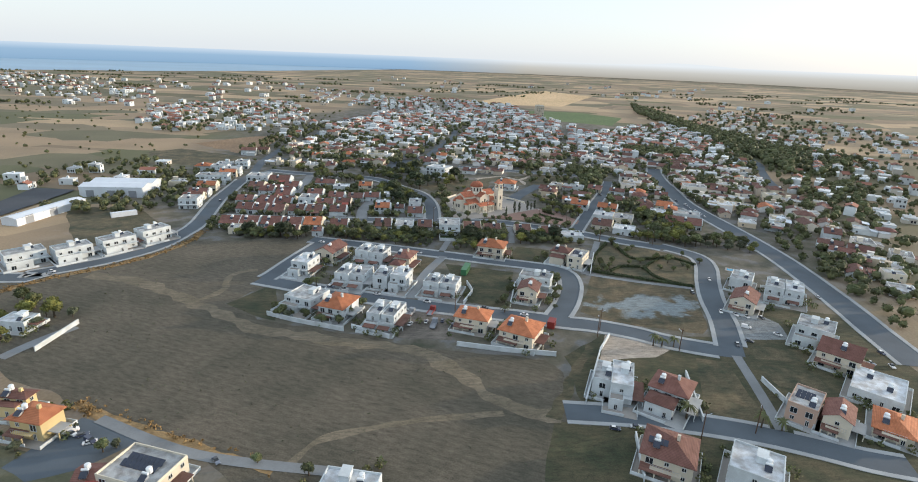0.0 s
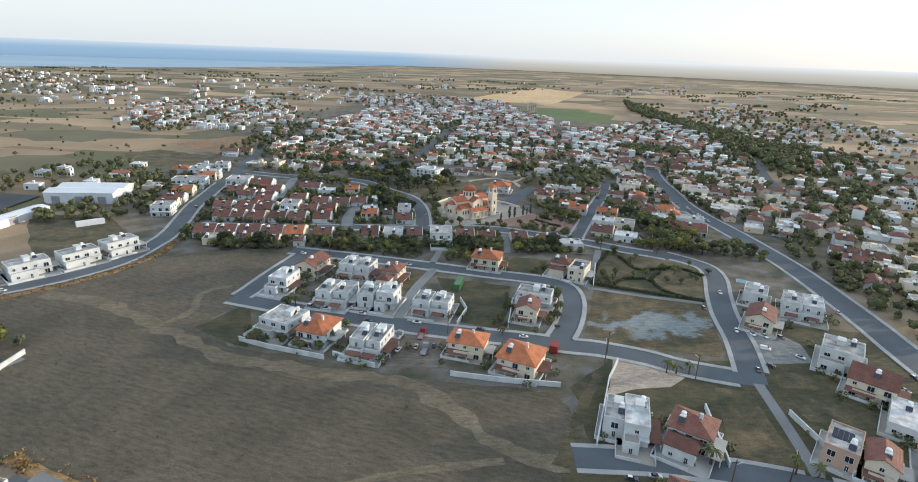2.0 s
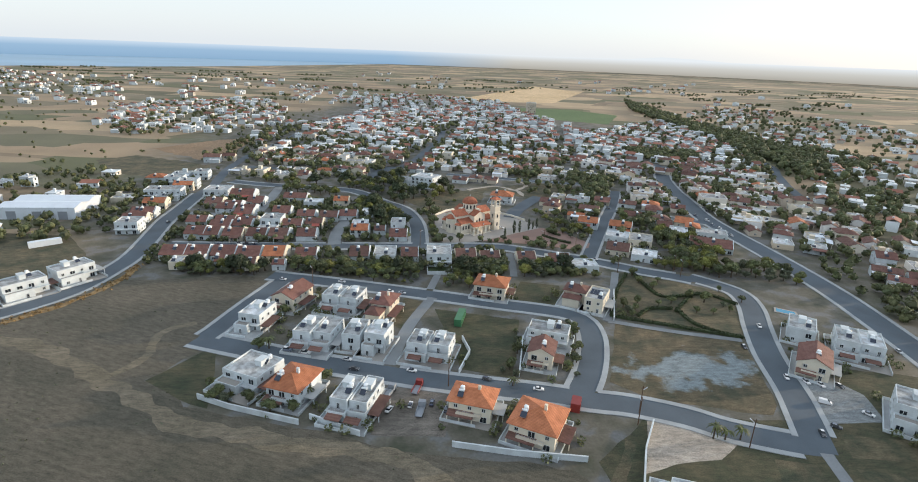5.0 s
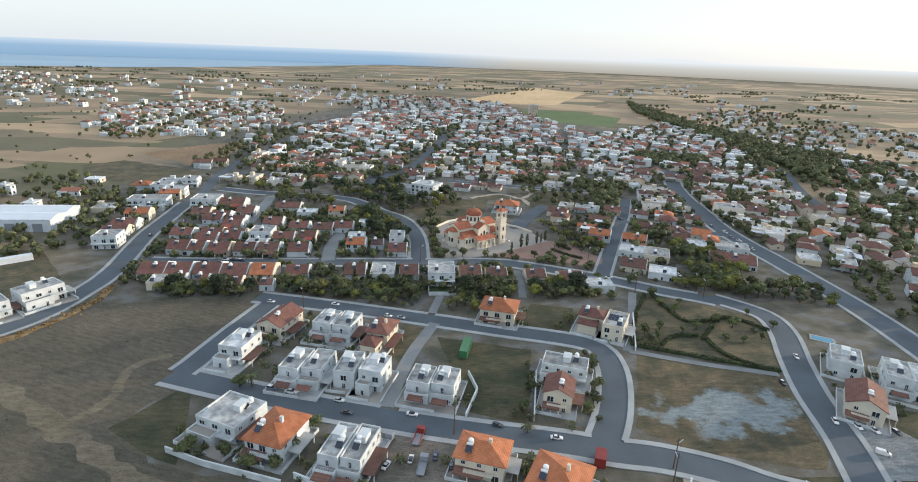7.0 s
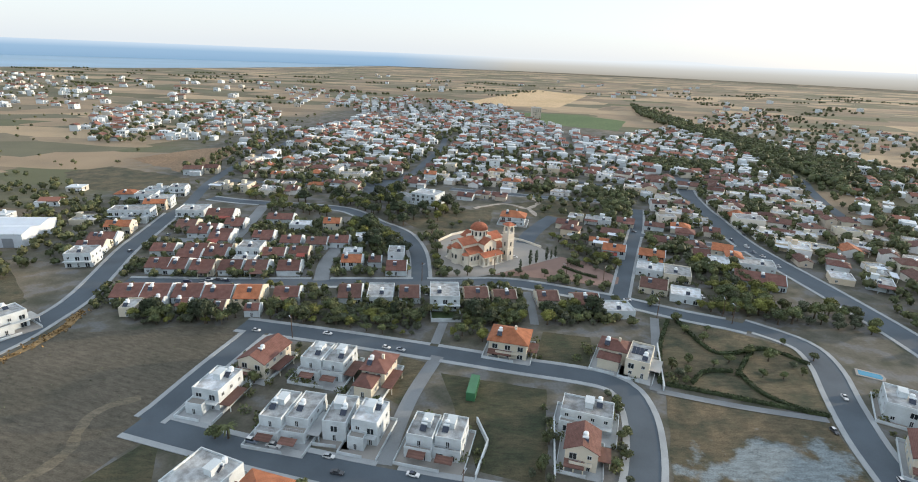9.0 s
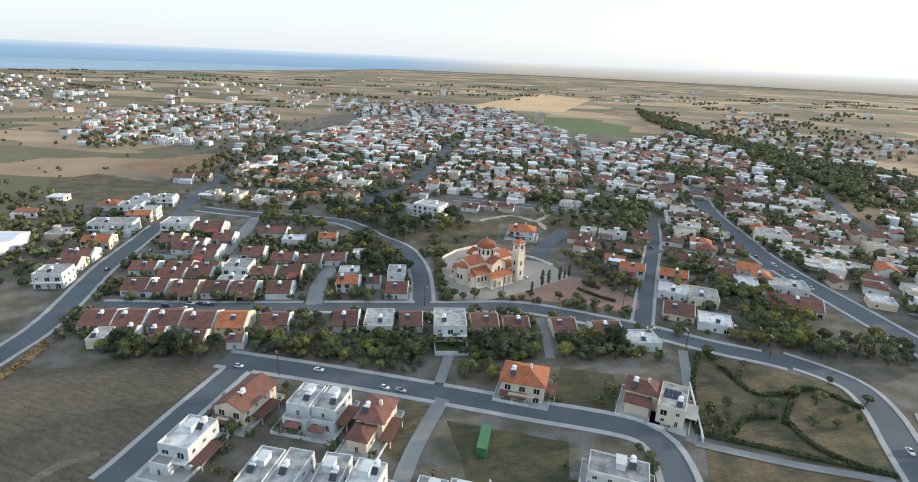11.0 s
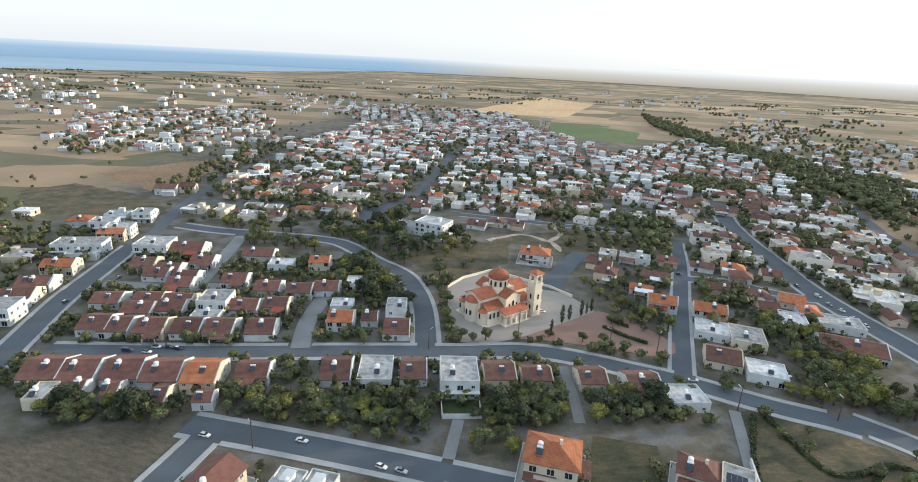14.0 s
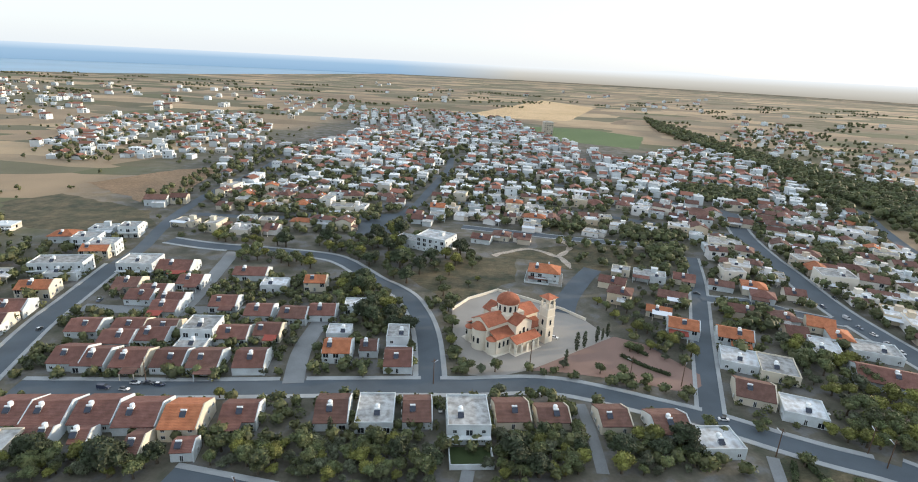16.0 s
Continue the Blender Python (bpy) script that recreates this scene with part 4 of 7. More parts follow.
def sides_of(line):
    """The unit normal to the left at each point of a line."""
    out = []
    for i, q in enumerate(line):
        d = (line[min(i + 1, len(line) - 1)] - line[max(i - 1, 0)]).normalized()
        out.append(Vector((-d.y, d.x, 0)))
    return out


# ---- ground, sea and distance ----
def build_ground():
    s = Shape()
    rings = [0, 60, 120, 200, 300, 450, 700, 1100, 1700, 2600, 3850]
    for a, b in zip(rings, rings[1:]):
        for i in range(48):
            t0, t1 = 2 * math.pi * i / 48, 2 * math.pi * (i + 1) / 48
            q = [(r * math.cos(t), 300 + r * math.sin(t), 0) for r, t in ((a, t0), (b, t0), (b, t1), (a, t1))]
            s.poly(q if a else q[1:])
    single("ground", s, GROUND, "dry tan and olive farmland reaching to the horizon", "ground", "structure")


def sheet(name, outline, z, mat, label, category, kind="structure", wobble=0.0):
    """A thin sheet of land over an outline, its edge a little uneven."""
    s, pts = Shape(), []
    closed = outline + outline[:1]
    for a, b in zip(closed, closed[1:]):
        a, b = Vector((*a, 0)), Vector((*b, 0))
        n = max(1, int((b - a).length / 4)) if wobble else 1
        for k in range(n):
            q = a.lerp(b, k / n)
            if wobble:
                q += Vector((noise.noise(q * 0.11), noise.noise(q * 0.11 + Vector((9, 5, 2))), 0)) * wobble
            pts.append((q.x, q.y, z))
    if sum(a[0] * b[1] - b[0] * a[1] for a, b in zip(pts, pts[1:] + pts[:1])) < 0:
        pts.reverse()
    s.poly(pts)
    return single(name, s, mat, label, category, kind)


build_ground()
sheet("water", [(-4600, -600)] + [(-1900, 900), (-1500, 1500)] + COAST + [(-150, 4700), (-1500, 4750), (-3200, 3700), (-4400, 1900)], 0.5, SEA, "calm pale blue sea along the far coast", "sea")


def build_backdrop():
    m = bpy.data.materials.new("distance_haze")
    m.use_nodes = True
    n, l = m.node_tree.nodes, m.node_tree.links
    n.remove(n["Principled BSDF"])
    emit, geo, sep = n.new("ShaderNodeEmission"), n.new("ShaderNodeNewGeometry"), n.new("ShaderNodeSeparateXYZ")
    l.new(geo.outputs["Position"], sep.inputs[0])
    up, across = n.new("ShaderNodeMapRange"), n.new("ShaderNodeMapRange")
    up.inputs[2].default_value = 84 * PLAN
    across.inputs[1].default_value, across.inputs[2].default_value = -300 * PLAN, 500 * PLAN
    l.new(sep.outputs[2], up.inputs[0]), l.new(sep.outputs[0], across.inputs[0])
    # haze is painted in: the glowing colours pale upward to the sky
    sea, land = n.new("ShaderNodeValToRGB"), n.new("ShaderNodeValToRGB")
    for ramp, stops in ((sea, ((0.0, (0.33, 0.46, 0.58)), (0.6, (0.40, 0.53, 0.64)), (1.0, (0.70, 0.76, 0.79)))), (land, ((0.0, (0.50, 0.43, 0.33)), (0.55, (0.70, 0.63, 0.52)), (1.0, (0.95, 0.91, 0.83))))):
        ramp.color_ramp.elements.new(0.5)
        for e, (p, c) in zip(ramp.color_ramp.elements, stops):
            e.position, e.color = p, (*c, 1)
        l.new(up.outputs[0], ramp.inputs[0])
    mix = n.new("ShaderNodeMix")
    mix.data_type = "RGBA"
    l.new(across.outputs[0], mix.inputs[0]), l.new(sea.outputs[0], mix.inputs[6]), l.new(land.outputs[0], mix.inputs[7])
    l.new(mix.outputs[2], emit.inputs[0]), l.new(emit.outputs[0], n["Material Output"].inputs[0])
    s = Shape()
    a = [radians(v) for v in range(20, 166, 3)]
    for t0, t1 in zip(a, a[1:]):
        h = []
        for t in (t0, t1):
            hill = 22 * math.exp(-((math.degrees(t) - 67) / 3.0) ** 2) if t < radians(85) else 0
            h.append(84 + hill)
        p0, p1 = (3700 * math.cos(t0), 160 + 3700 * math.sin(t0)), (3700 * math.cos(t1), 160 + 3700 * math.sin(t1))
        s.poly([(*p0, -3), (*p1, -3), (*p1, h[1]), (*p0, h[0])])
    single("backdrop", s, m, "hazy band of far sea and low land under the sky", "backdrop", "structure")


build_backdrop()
sheet("field", FIELD_NEAR[:-2] + [(45, 108), (38, 95), (-20, 90), (-50, 112), (-80, 126), (-130, 150), (-190, 178), (-185, 200)], 0.02, FIELD, "bare brown fallow field with furrows and dusty wheel tracks", "field", wobble=2.5)
sheet("field", FIELD_GREEN, 0.06, GREEN_CROP, "irrigated green crop field beyond the village", "field", wobble=2)
sheet("field", FIELD_TAN, 0.06, STUBBLE, "pale golden stubble field in the plain", "field", wobble=3)
sheet("field", FIELD_MID, 0.05, SCRUB, "olive green fallow field beside the village", "field", wobble=3)
sheet("field", FIELD_BROWN, 0.06, BROWN_FIELD, "reddish brown ploughed field beside the village", "field", wobble=3)
sheet("pavement", COURT, 0.05, COURT_PAVING, "pale paved courtyard round the church", "paving")
sheet("pavement", PLAZA, 0.07, TILE_PAVING, "reddish paved village square", "paving")
sheet("rough_land", [(40, 60), (150, 60), (149, 150), (150, 195), (128, 200), (100, 174), (60, 178), (41, 160)], 0.012, SCRUB_GREEN, "rough grass land between the last houses", "land", wobble=1.5)
sheet("vacant_lot", LOT, 0.03, LOT_SOIL, "vacant lot of dry scrub with patches of grey gravel", "lot", wobble=0.8)
sheet("work_yard", [(-8.7, 189.0), (9.5, 186.5), (6.0, 168.0), (-12.0, 168.5)], 0.03, YARD_SOIL, "dusty dark work yard with parked trucks", "yard", wobble=0.8)
sheet("park_lawn", PARK, 0.03, SCRUB, "dry park lawn between clipped hedges", "park", wobble=0.5)
sheet("car_park", CARPARK, 0.03, GRAVEL, "grey gravel car park", "car park", wobble=0.8)
sheet("car_park", CARPARK_B, 0.034, ASPHALT, "worn asphalt car park beside a house", "car park", wobble=0.5)
sheet("building_yard", YARD_BUILD, 0.03, DIRT_YARD, "bare pale earth yard behind a new house", "yard", wobble=1)


# ---- roads ----
LINES = [(r[0], smooth_line(r[1:])) for r in ROADS]
SEGMENTS = np.array([(p.x, p.y, spec[1] / 2) for spec, line in LINES for p in line])


def clear_of_roads(x, y, margin):
    d = np.hypot(SEGMENTS[:, 0] - x, SEGMENTS[:, 1] - y)
    return bool((d > SEGMENTS[:, 2] + margin).all())


def build_road(i, spec, line):
    kind, width, walk_width = spec
    across, s = sides_of(line), Shape()
    z = 0.03 + 0.006 * i
    for k in range(len(line) - 1):
        a, b, na, nb = line[k], line[k + 1], across[k] * width / 2, across[k + 1] * width / 2
        s.poly([(*(a - na).xy, z), (*(b - nb).xy, z), (*(b + nb).xy, z), (*(a + na).xy, z)])
    single("road", s, ASPHALT if kind == "road" else LANE, "worn grey asphalt village street" if kind == "road" else "narrow pale concrete lane", "road", "structure")
    if not walk_width:
        return
    others = np.array([(p.x, p.y, sp[1] / 2) for j, (sp, ln) in enumerate(LINES) if j != i for p in ln])
    walkway, inner = Shape(), width / 2
    for sign in (1, -1):
        for k in range(len(line) - 1):
            mid = (line[k] + line[k + 1]) / 2 + across[k] * sign * (inner + walk_width / 2)
            if (np.hypot(others[:, 0] - mid.x, others[:, 1] - mid.y) < others[:, 2] + 0.6).any():
                continue
            o = [line[j] + across[j] * sign * r for j, r in ((k, inner), (k + 1, inner), (k + 1, inner + walk_width), (k, inner + walk_width))]
            o = o if sign < 0 else o[::-1]
            walkway.prism([(p.x, p.y) for p in o], 0.0, 0.17 + 0.0004 * i)
    single("pavement", walkway, KERB, "pale concrete pavement with a raised kerb", "pavement", "structure")


for i, (spec, line) in enumerate(LINES):
    build_road(i, spec, line)


# ---- houses ----
RNG = random.Random(11)
WINDOWS = {}


def window_mesh(w, h):
    """A framed pane with a sill, facing -y, its back on the wall plane."""
    key = (w, h)
    if key not in WINDOWS:
        s, f = Shape(), 0.08
        xs, zs = (-w / 2, -w / 2 + f, -0.04, 0.04, w / 2 - f, w / 2), (0, f, h - f, h)
        index = {}

        def corner(i, j, y):
            if (i, j, y) not in index:
                index[i, j, y] = len(s.v)
                s.v.append((xs[i], y, zs[j]))
            return index[i, j, y]

        def face(*c, slot=0):
            s.f.append(tuple(corner(*q) for q in c))
            s.s.append(slot)

        for i in range(5):
            for j in range(3):
                if j == 1 and i in (1, 3):
                    face((i, j, -0.02), (i + 1, j, -0.02), (i + 1, j + 1, -0.02), (i, j + 1, -0.02), slot=1)
                    ring = [(i, j), (i + 1, j), (i + 1, j + 1), (i, j + 1)]
                    for p, q in zip(ring, ring[1:] + ring[:1]):
                        face((*p, -0.10), (*q, -0.10), (*q, -0.02), (*p, -0.02))
                else:
                    face((i, j, -0.10), (i + 1, j, -0.10), (i + 1, j + 1, -0.10), (i, j + 1, -0.10))
        edge = [(i, 0) for i in range(5)] + [(5, j) for j in range(3)] + [(i, 3) for i in range(5, 0, -1)] + [(0, j) for j in range(3, 0, -1)]
        for p, q in zip(edge, edge[1:] + edge[:1]):
            face((*p, 0.05), (*q, 0.05), (*q, -0.10), (*p, -0.10))
        WINDOWS[key] = s.mesh("window", FRAME_WHITE, GLASS)
    return WINDOWS[key]


def face_pose(side, w, d, u, z):
    """Pose of something at u along one side of a box w x d: 0 front, 1 right, 2 back, 3 left."""
    return {0: pose(u, -d / 2, z), 1: pose(w / 2, u, z, 0, 0, 90), 2: pose(-u, d / 2, z, 0, 0, 180), 3: pose(-w / 2, -u, z, 0, 0, -90)}[side]


def add_windows(root, w, d, h, rng, cx=0.0, cy=0.0, z0=0.0, sides=(0, 1, 2, 3), fill=0.95, gap=2.7):
    storeys = max(1, round(h / 2.5))
    for side in sides:
        length = w if side in (0, 2) else d
        n = max(1, int((length - 0.8) / gap))
        for st in range(storeys):
            for k in range(n):
                if rng.random() > fill:
                    continue
                u = (k + 0.5) / n * length - length / 2
                tall = side == 0 and st == 0 and k == n // 2
                big = side == 0 and rng.random() < 0.45
                size = (0.85, 1.7) if tall else (1.7, 1.7) if big else (1.0, 1.05)
                z = z0 + st * h / storeys + (0.1 if size[1] > 1.5 else 0.75)
                name = "door" if tall else "window"
                part(name, window_mesh(*size), None, root, at=pose(cx, cy, 0) @ face_pose(side, w, d, u, z))


def gable_wall(s, w, d, h, rise, x0=None, x1=None):
    """Walls under a roof whose ridge runs along x."""
    x0, x1 = (-w / 2, w / 2) if x0 is None else (x0, x1)
    side = [(-d / 2, -0.05), (-d / 2, h), (0, h + rise), (d / 2, h), (d / 2, -0.05)]
    s.hull([(x0, y, z) for y, z in side], [(x1, y, z) for y, z in side])


def gable_roof(w, d, h, rise, over=0.45, gable_over=0.3):
    s, t, x = Shape(), 0.2, w / 2 + gable_over
    y, lo = d / 2 + over, h - rise / (d / 2) * over
    side = [(-y, lo + 0.01), (-y, lo + t), (0, h + rise + t), (y, lo + t), (y, lo + 0.01), (0, h + rise + 0.01)]
    s.hull([(-x, b, c) for b, c in side], [(x, b, c) for b, c in side])
    return s


def hip_roof(w, d, h, rise, over=0.6):
    """Eaves board, four slopes and a short ridge in one shell."""
    s, x, y, z = Shape(), w / 2 + over, d / 2 + over, h + 0.16
    a, b = max(x - y, 0.05), max(y - x, 0.05)
    loops = [[(-x, -y, h), (x, -y, h), (x, y, h), (-x, y, h)], [(-x, -y, z), (x, -y, z), (x, y, z), (-x, y, z)], [(-a, -b, z + rise), (a, -b, z + rise), (a, b, z + rise), (-a, b, z + rise)]]
    s.v = [p for q in loops for p in q]
    s.f = [(3, 2, 1, 0), (8, 9, 10, 11)] + [(4 * k + i, 4 * k + (i + 1) % 4, 4 * k + 4 + (i + 1) % 4, 4 * k + 4 + i) for k in (0, 1) for i in range(4)]
    s.s = [0] * len(s.f)
    return s


def parapet(w, d, h, height=0.55, t=0.2):
    s = Shape()
    for z in (h, h + height):
        for k in (0, t):
            x, y = w / 2 - k, d / 2 - k
            s.v += [(-x, -y, z), (x, -y, z), (x, y, z), (-x, y, z)]
    for i in range(4):
        j = (i + 1) % 4
        s.f += [(i, j, 8 + j, 8 + i), (4 + j, 4 + i, 12 + i, 12 + j), (8 + i, 8 + j, 12 + j, 12 + i), (j, i, 4 + i, 4 + j)]
    s.s = [0] * len(s.f)
    return s


HEATER = {}


def heater_meshes():
    if not HEATER:
        s = Shape()
        s.turned([(0.0, 0.0), (0.56, 0.05), (0.62, 0.2), (0.62, 1.15), (0.5, 1.3), (0.0, 1.36)], 0, 0.3, 10)
        HEATER["tank"] = s.mesh("tank", TANK)
        s = Shape()
        n = 10
        ring = [(0.27 * math.cos(2 * math.pi * i / n), 0.27 * math.sin(2 * math.pi * i / n)) for i in range(n)]
        s.hull([(-0.7, y + 0.0, z + 1.2) for y, z in ring], [(0.7, y, z + 1.2) for y, z in ring])
        HEATER["cylinder"] = s.mesh("cylinder", TANK)
        s = Shape()
        s.hull([(-0.75, -1.5, 0.25), (0.75, -1.5, 0.25), (0.75, -0.3, 0.95), (-0.75, -0.3, 0.95)], [(-0.75, -1.5, 0.33), (0.75, -1.5, 0.33), (0.75, -0.3, 1.03), (-0.75, -0.3, 1.03)])
        HEATER["collector"] = s.mesh("collector", SOLAR)
        s = Shape()
        s.hull([(-0.6, -1.4, 0), (0.6, -1.4, 0), (0.6, 0.2, 0), (-0.6, 0.2, 0)], [(-0.6, -1.4, 0.24), (0.6, -1.4, 0.24), (0.5, 0.15, 1.0), (-0.5, 0.15, 1.0)])
        HEATER["stand"] = s.mesh("stand", METAL)
    return HEATER


def add_heater(root, x, y, z, turn=0.0, tank=True):
    """Solar water heater: collector, boiler, stand and a storage tank behind."""
    at = pose(x, y, z, 0, 0, turn)
    heater = part("water_heater", heater_meshes()["stand"], None, root, "solar water heater on the roof", at=at)
    for name in ("collector", "cylinder"):
        part(name, heater_meshes()[name], None, heater)
    if tank:
        part("tank", heater_meshes()["tank"], None, heater, "white storage tank", at=pose(0, 0.7, 0.5))


def solar_array(root, x0, y0, z, nx, ny, turn=0.0):
    for i in range(nx):
        for j in range(ny):
            s = Shape()
            s.hull([(-0.5, -0.8, 0), (0.5, -0.8, 0), (0.5, 0.8, 0.55), (-0.5, 0.8, 0.55)], [(-0.5, -0.8, 0.06), (0.5, -0.8, 0.06), (0.5, 0.8, 0.61), (-0.5, 0.8, 0.61)])
            part("solar_panel", s, SOLAR, root, "dark blue solar panel", at=pose(x0 + i * 1.06, y0 + j * 2.0, z, 0, 0, turn))


def railing(x0, x1, y, z, mat_parent, mat=METAL):
    s = Shape()
    s.box(x0, y, z + 0.92, x1, y + 0.06, z + 0.98)
    n = max(2, int((x1 - x0) / 0.5))
    for i in range(n + 1):
        x = x0 + (x1 - x0 - 0.04) * i / n
        s.box(x, y + 0.01, z, x + 0.04, y + 0.05, z + 0.92)
    part("railing", s, mat, mat_parent)


def balcony(root, x0, x1, y_front, depth, z, wallmat):
    s = Shape()
    s.box(x0, y_front - depth, z - 0.22, x1, y_front, z)
    railing(x0, x1, y_front - depth, z, part("balcony", s, wallmat, root))


LABELS = {
    "flat": "white two-storey house with a flat roof and water tanks",
    "flat_step": "white modern house with stepped flat roofs and a terrace",
    "flat_twin": "pair of white flat-roofed houses with rooftop tanks and stairwells",
    "flat_solar": "flat-roofed house with dark solar panels on top",
    "flat_low": "long low white building with a flat roof",
    "hip": "cream two-storey house under an orange hipped tile roof",
    "hip_step": "cream house with stepped red tile roofs",
    "hip_solar": "white house with red tiles and solar panels",
    "gable": "cream two-storey house under a red tiled gable roof",
}


def flat_block(root, w, d, h, wall, roof, rng, cx=0.0, cy=0.0, sides=(0, 1, 2, 3), bulkhead=True, z0=0.0):
    s = Shape()
    s.box(-w / 2, -d / 2, z0 - 0.05 if z0 == 0 else z0, w / 2, d / 2, h)
    part("wall", s, wall, root, at=pose(cx, cy, 0))
    s = Shape()
    s.box(-w / 2 + 0.2, -d / 2 + 0.2, h, w / 2 - 0.2, d / 2 - 0.2, h + 0.08)
    part("roof", s, roof, root, at=pose(cx, cy, 0))
    part("parapet", parapet(w, d, h), wall, root, at=pose(cx, cy, 0))
    add_windows(root, w, d, h - z0, rng, cx, cy, z0, sides)
    if bulkhead:
        s = Shape()
        s.box(-1.0, -1.5, h + 0.08, 1.0, 1.5, h + 1.7)
        s.box(-1.15, -1.65, h + 1.7, 1.15, 1.65, h + 1.82)
        part("stairwell", s, wall, root, at=pose(cx + rng.uniform(-0.15, 0.15) * w, cy + 0.12 * d, 0))


def villa(style, x, y, yaw, w, d, h):
    rng = random.Random(int(x * 13 + y * 7))
    root = thing("house", x, y, yaw)
    h *= 0.82
    wall = PLASTER_WHITE if style.startswith("flat") else PLASTER_SUN_YELLOW if x < -80 else rng.choice([PLASTER_CREAM, PLASTER_CREAM, PLASTER_WHITE])
    roofs = [SCREED, SCREED, WHITE_ROOF]
    base = Shape()
    base.box(-w / 2 - 1.6, -d / 2 - 2.5, -0.1, w / 2 + 1.6, d / 2 + 1.5, 0.12)
    part("terrace", base, rng.choice([CONCRETE, COURT_PAVING]), root, "paved terrace round the house")
    for x0, y0, x1, y1 in ((-w / 2 - 1.6, d / 2 + 1.3, w / 2 + 1.6, d / 2 + 1.45), (-w / 2 - 1.6, -d / 2 - 2.4, -w / 2 - 1.45, d / 2 + 1.3), (w / 2 + 1.45, -d / 2 - 2.4, w / 2 + 1.6, d / 2 + 1.3), (-w / 2 - 1.45, -d / 2 - 2.4, w * 0.2, -d / 2 - 2.25)):
        s = Shape()
        s.box(x0, y0, 0, x1, y1, 0.9)
        part("garden_wall", s, PLASTER_WHITE, root)
    if style in ("flat", "flat_low"):
        flat_block(root, w, d, h, wall, WHITE_ROOF if w > 9 else SCREED, rng, bulkhead=style == "flat")
        add_heater(root, w * 0.2, -d * 0.1, h + 0.08)
        if style == "flat_low":
            add_heater(root, -w * 0.2, d * 0.2, h + 0.08)
    elif style == "flat_solar":
        wall = PLASTER_PINK if x > 90 else PLASTER_CREAM
        flat_block(root, w, d, h, wall, SCREED, rng, bulkhead=False)
        solar_array(root, -w * 0.3, -d * 0.05, h + 0.15, max(3, int(w * 0.6)), 2)
        add_heater(root, w * 0.25, -d * 0.25, h + 0.08)
    elif style == "flat_step":
        back = d * 0.78
        flat_block(root, w, back, h, wall, rng.choice(roofs), rng, 0, (d - back) / 2, bulkhead=True)
        flat_block(root, w * 0.62, d - back, h * 0.52, wall, COURT_PAVING, rng, -w * 0.19, -d / 2 + (d - back) / 2, (0, 3), False)
        balcony(root, w * 0.12, w / 2, d / 2 - back, 1.6, h * 0.52, wall)
        add_heater(root, w * 0.22, d * 0.3, h + 0.08)
    elif style == "flat_twin":
        for sg, shift, tall in ((-1, 0.0, h), (1, 1.3, h - 0.35)):
            deep, upper = d - 1.6, (d - 1.6) * rng.uniform(0.8, 0.9)
            front = shift - 0.3 - deep / 2
            flat_block(root, w / 2 - 0.05, deep, 2.5, wall, rng.choice([COURT_PAVING, SCREED]), rng, sg * w / 4, shift - 0.3, (0, 2, 1 if sg > 0 else 3), False)
            flat_block(root, w / 2 - 0.3, upper, tall, wall, rng.choice(roofs), rng, sg * w / 4, front + deep - upper / 2 - 0.05, (0, 2, 1 if sg > 0 else 3), rng.random() < 0.7, 2.5)
            add_heater(root, sg * w / 4 + rng.uniform(-1.2, 1.2), front + deep - upper * 0.6, tall + 0.08)
            railing(sg * w / 4 - w / 4 + 0.3, sg * w / 4 + w / 4 - 0.3, front + 0.05, 2.95, root)
            s = Shape()
            s.hull([(sg * w / 4 - 2, -d / 2 - 1.6, 2.0), (sg * w / 4 + 2, -d / 2 - 1.6, 2.0), (sg * w / 4 + 2, -d / 2 + 0.5, 2.38), (sg * w / 4 - 2, -d / 2 + 0.5, 2.38)], [(sg * w / 4 - 2, -d / 2 - 1.6, 2.12), (sg * w / 4 + 2, -d / 2 - 1.6, 2.12), (sg * w / 4 + 2, -d / 2 + 0.5, 2.5), (sg * w / 4 - 2, -d / 2 + 0.5, 2.5)])
            part("porch_roof", s, TILE_BROWN, root)
    elif style == "gable":
        s = Shape()
        turned = d > w
        ww, dd = (d, w) if turned else (w, d)
        rise = dd * 0.24
        gable_wall(s, ww, dd, h, rise)
        at = pose(0, 0, 0, 0, 0, 90 if turned else 0)
        part("wall", s, wall, root, at=at)
        part("roof", gable_roof(ww, dd, h, rise), TILE_RED, root, at=at)
        add_windows(root, w, d, h, rng)
        balcony(root, -w * 0.35, w * 0.35, -d / 2, 1.3, 2.45, wall)
        add_heater(root, 0.5, -d * 0.2, h + rise * 0.45)
    else:
        main_d = d if style != "hip_step" else d * 0.62
        cy = 0 if style != "hip_step" else d * 0.19
        s = Shape()
        s.box(-w / 2, -main_d / 2, -0.05, w / 2, main_d / 2, h)
        part("wall", s, wall, root, at=pose(0, cy, 0))
        tile = TILE_ORANGE if style == "hip" else TILE_RED
        rise = min(w, main_d) * 0.24
        part("roof", hip_roof(w, main_d, h, rise), tile, root, at=pose(0, cy, 0))
        add_windows(root, w, main_d, h, rng, 0, cy)
        balcony(root, -w * 0.3, w * 0.3, -main_d / 2 + cy, 1.5, 2.45, wall)
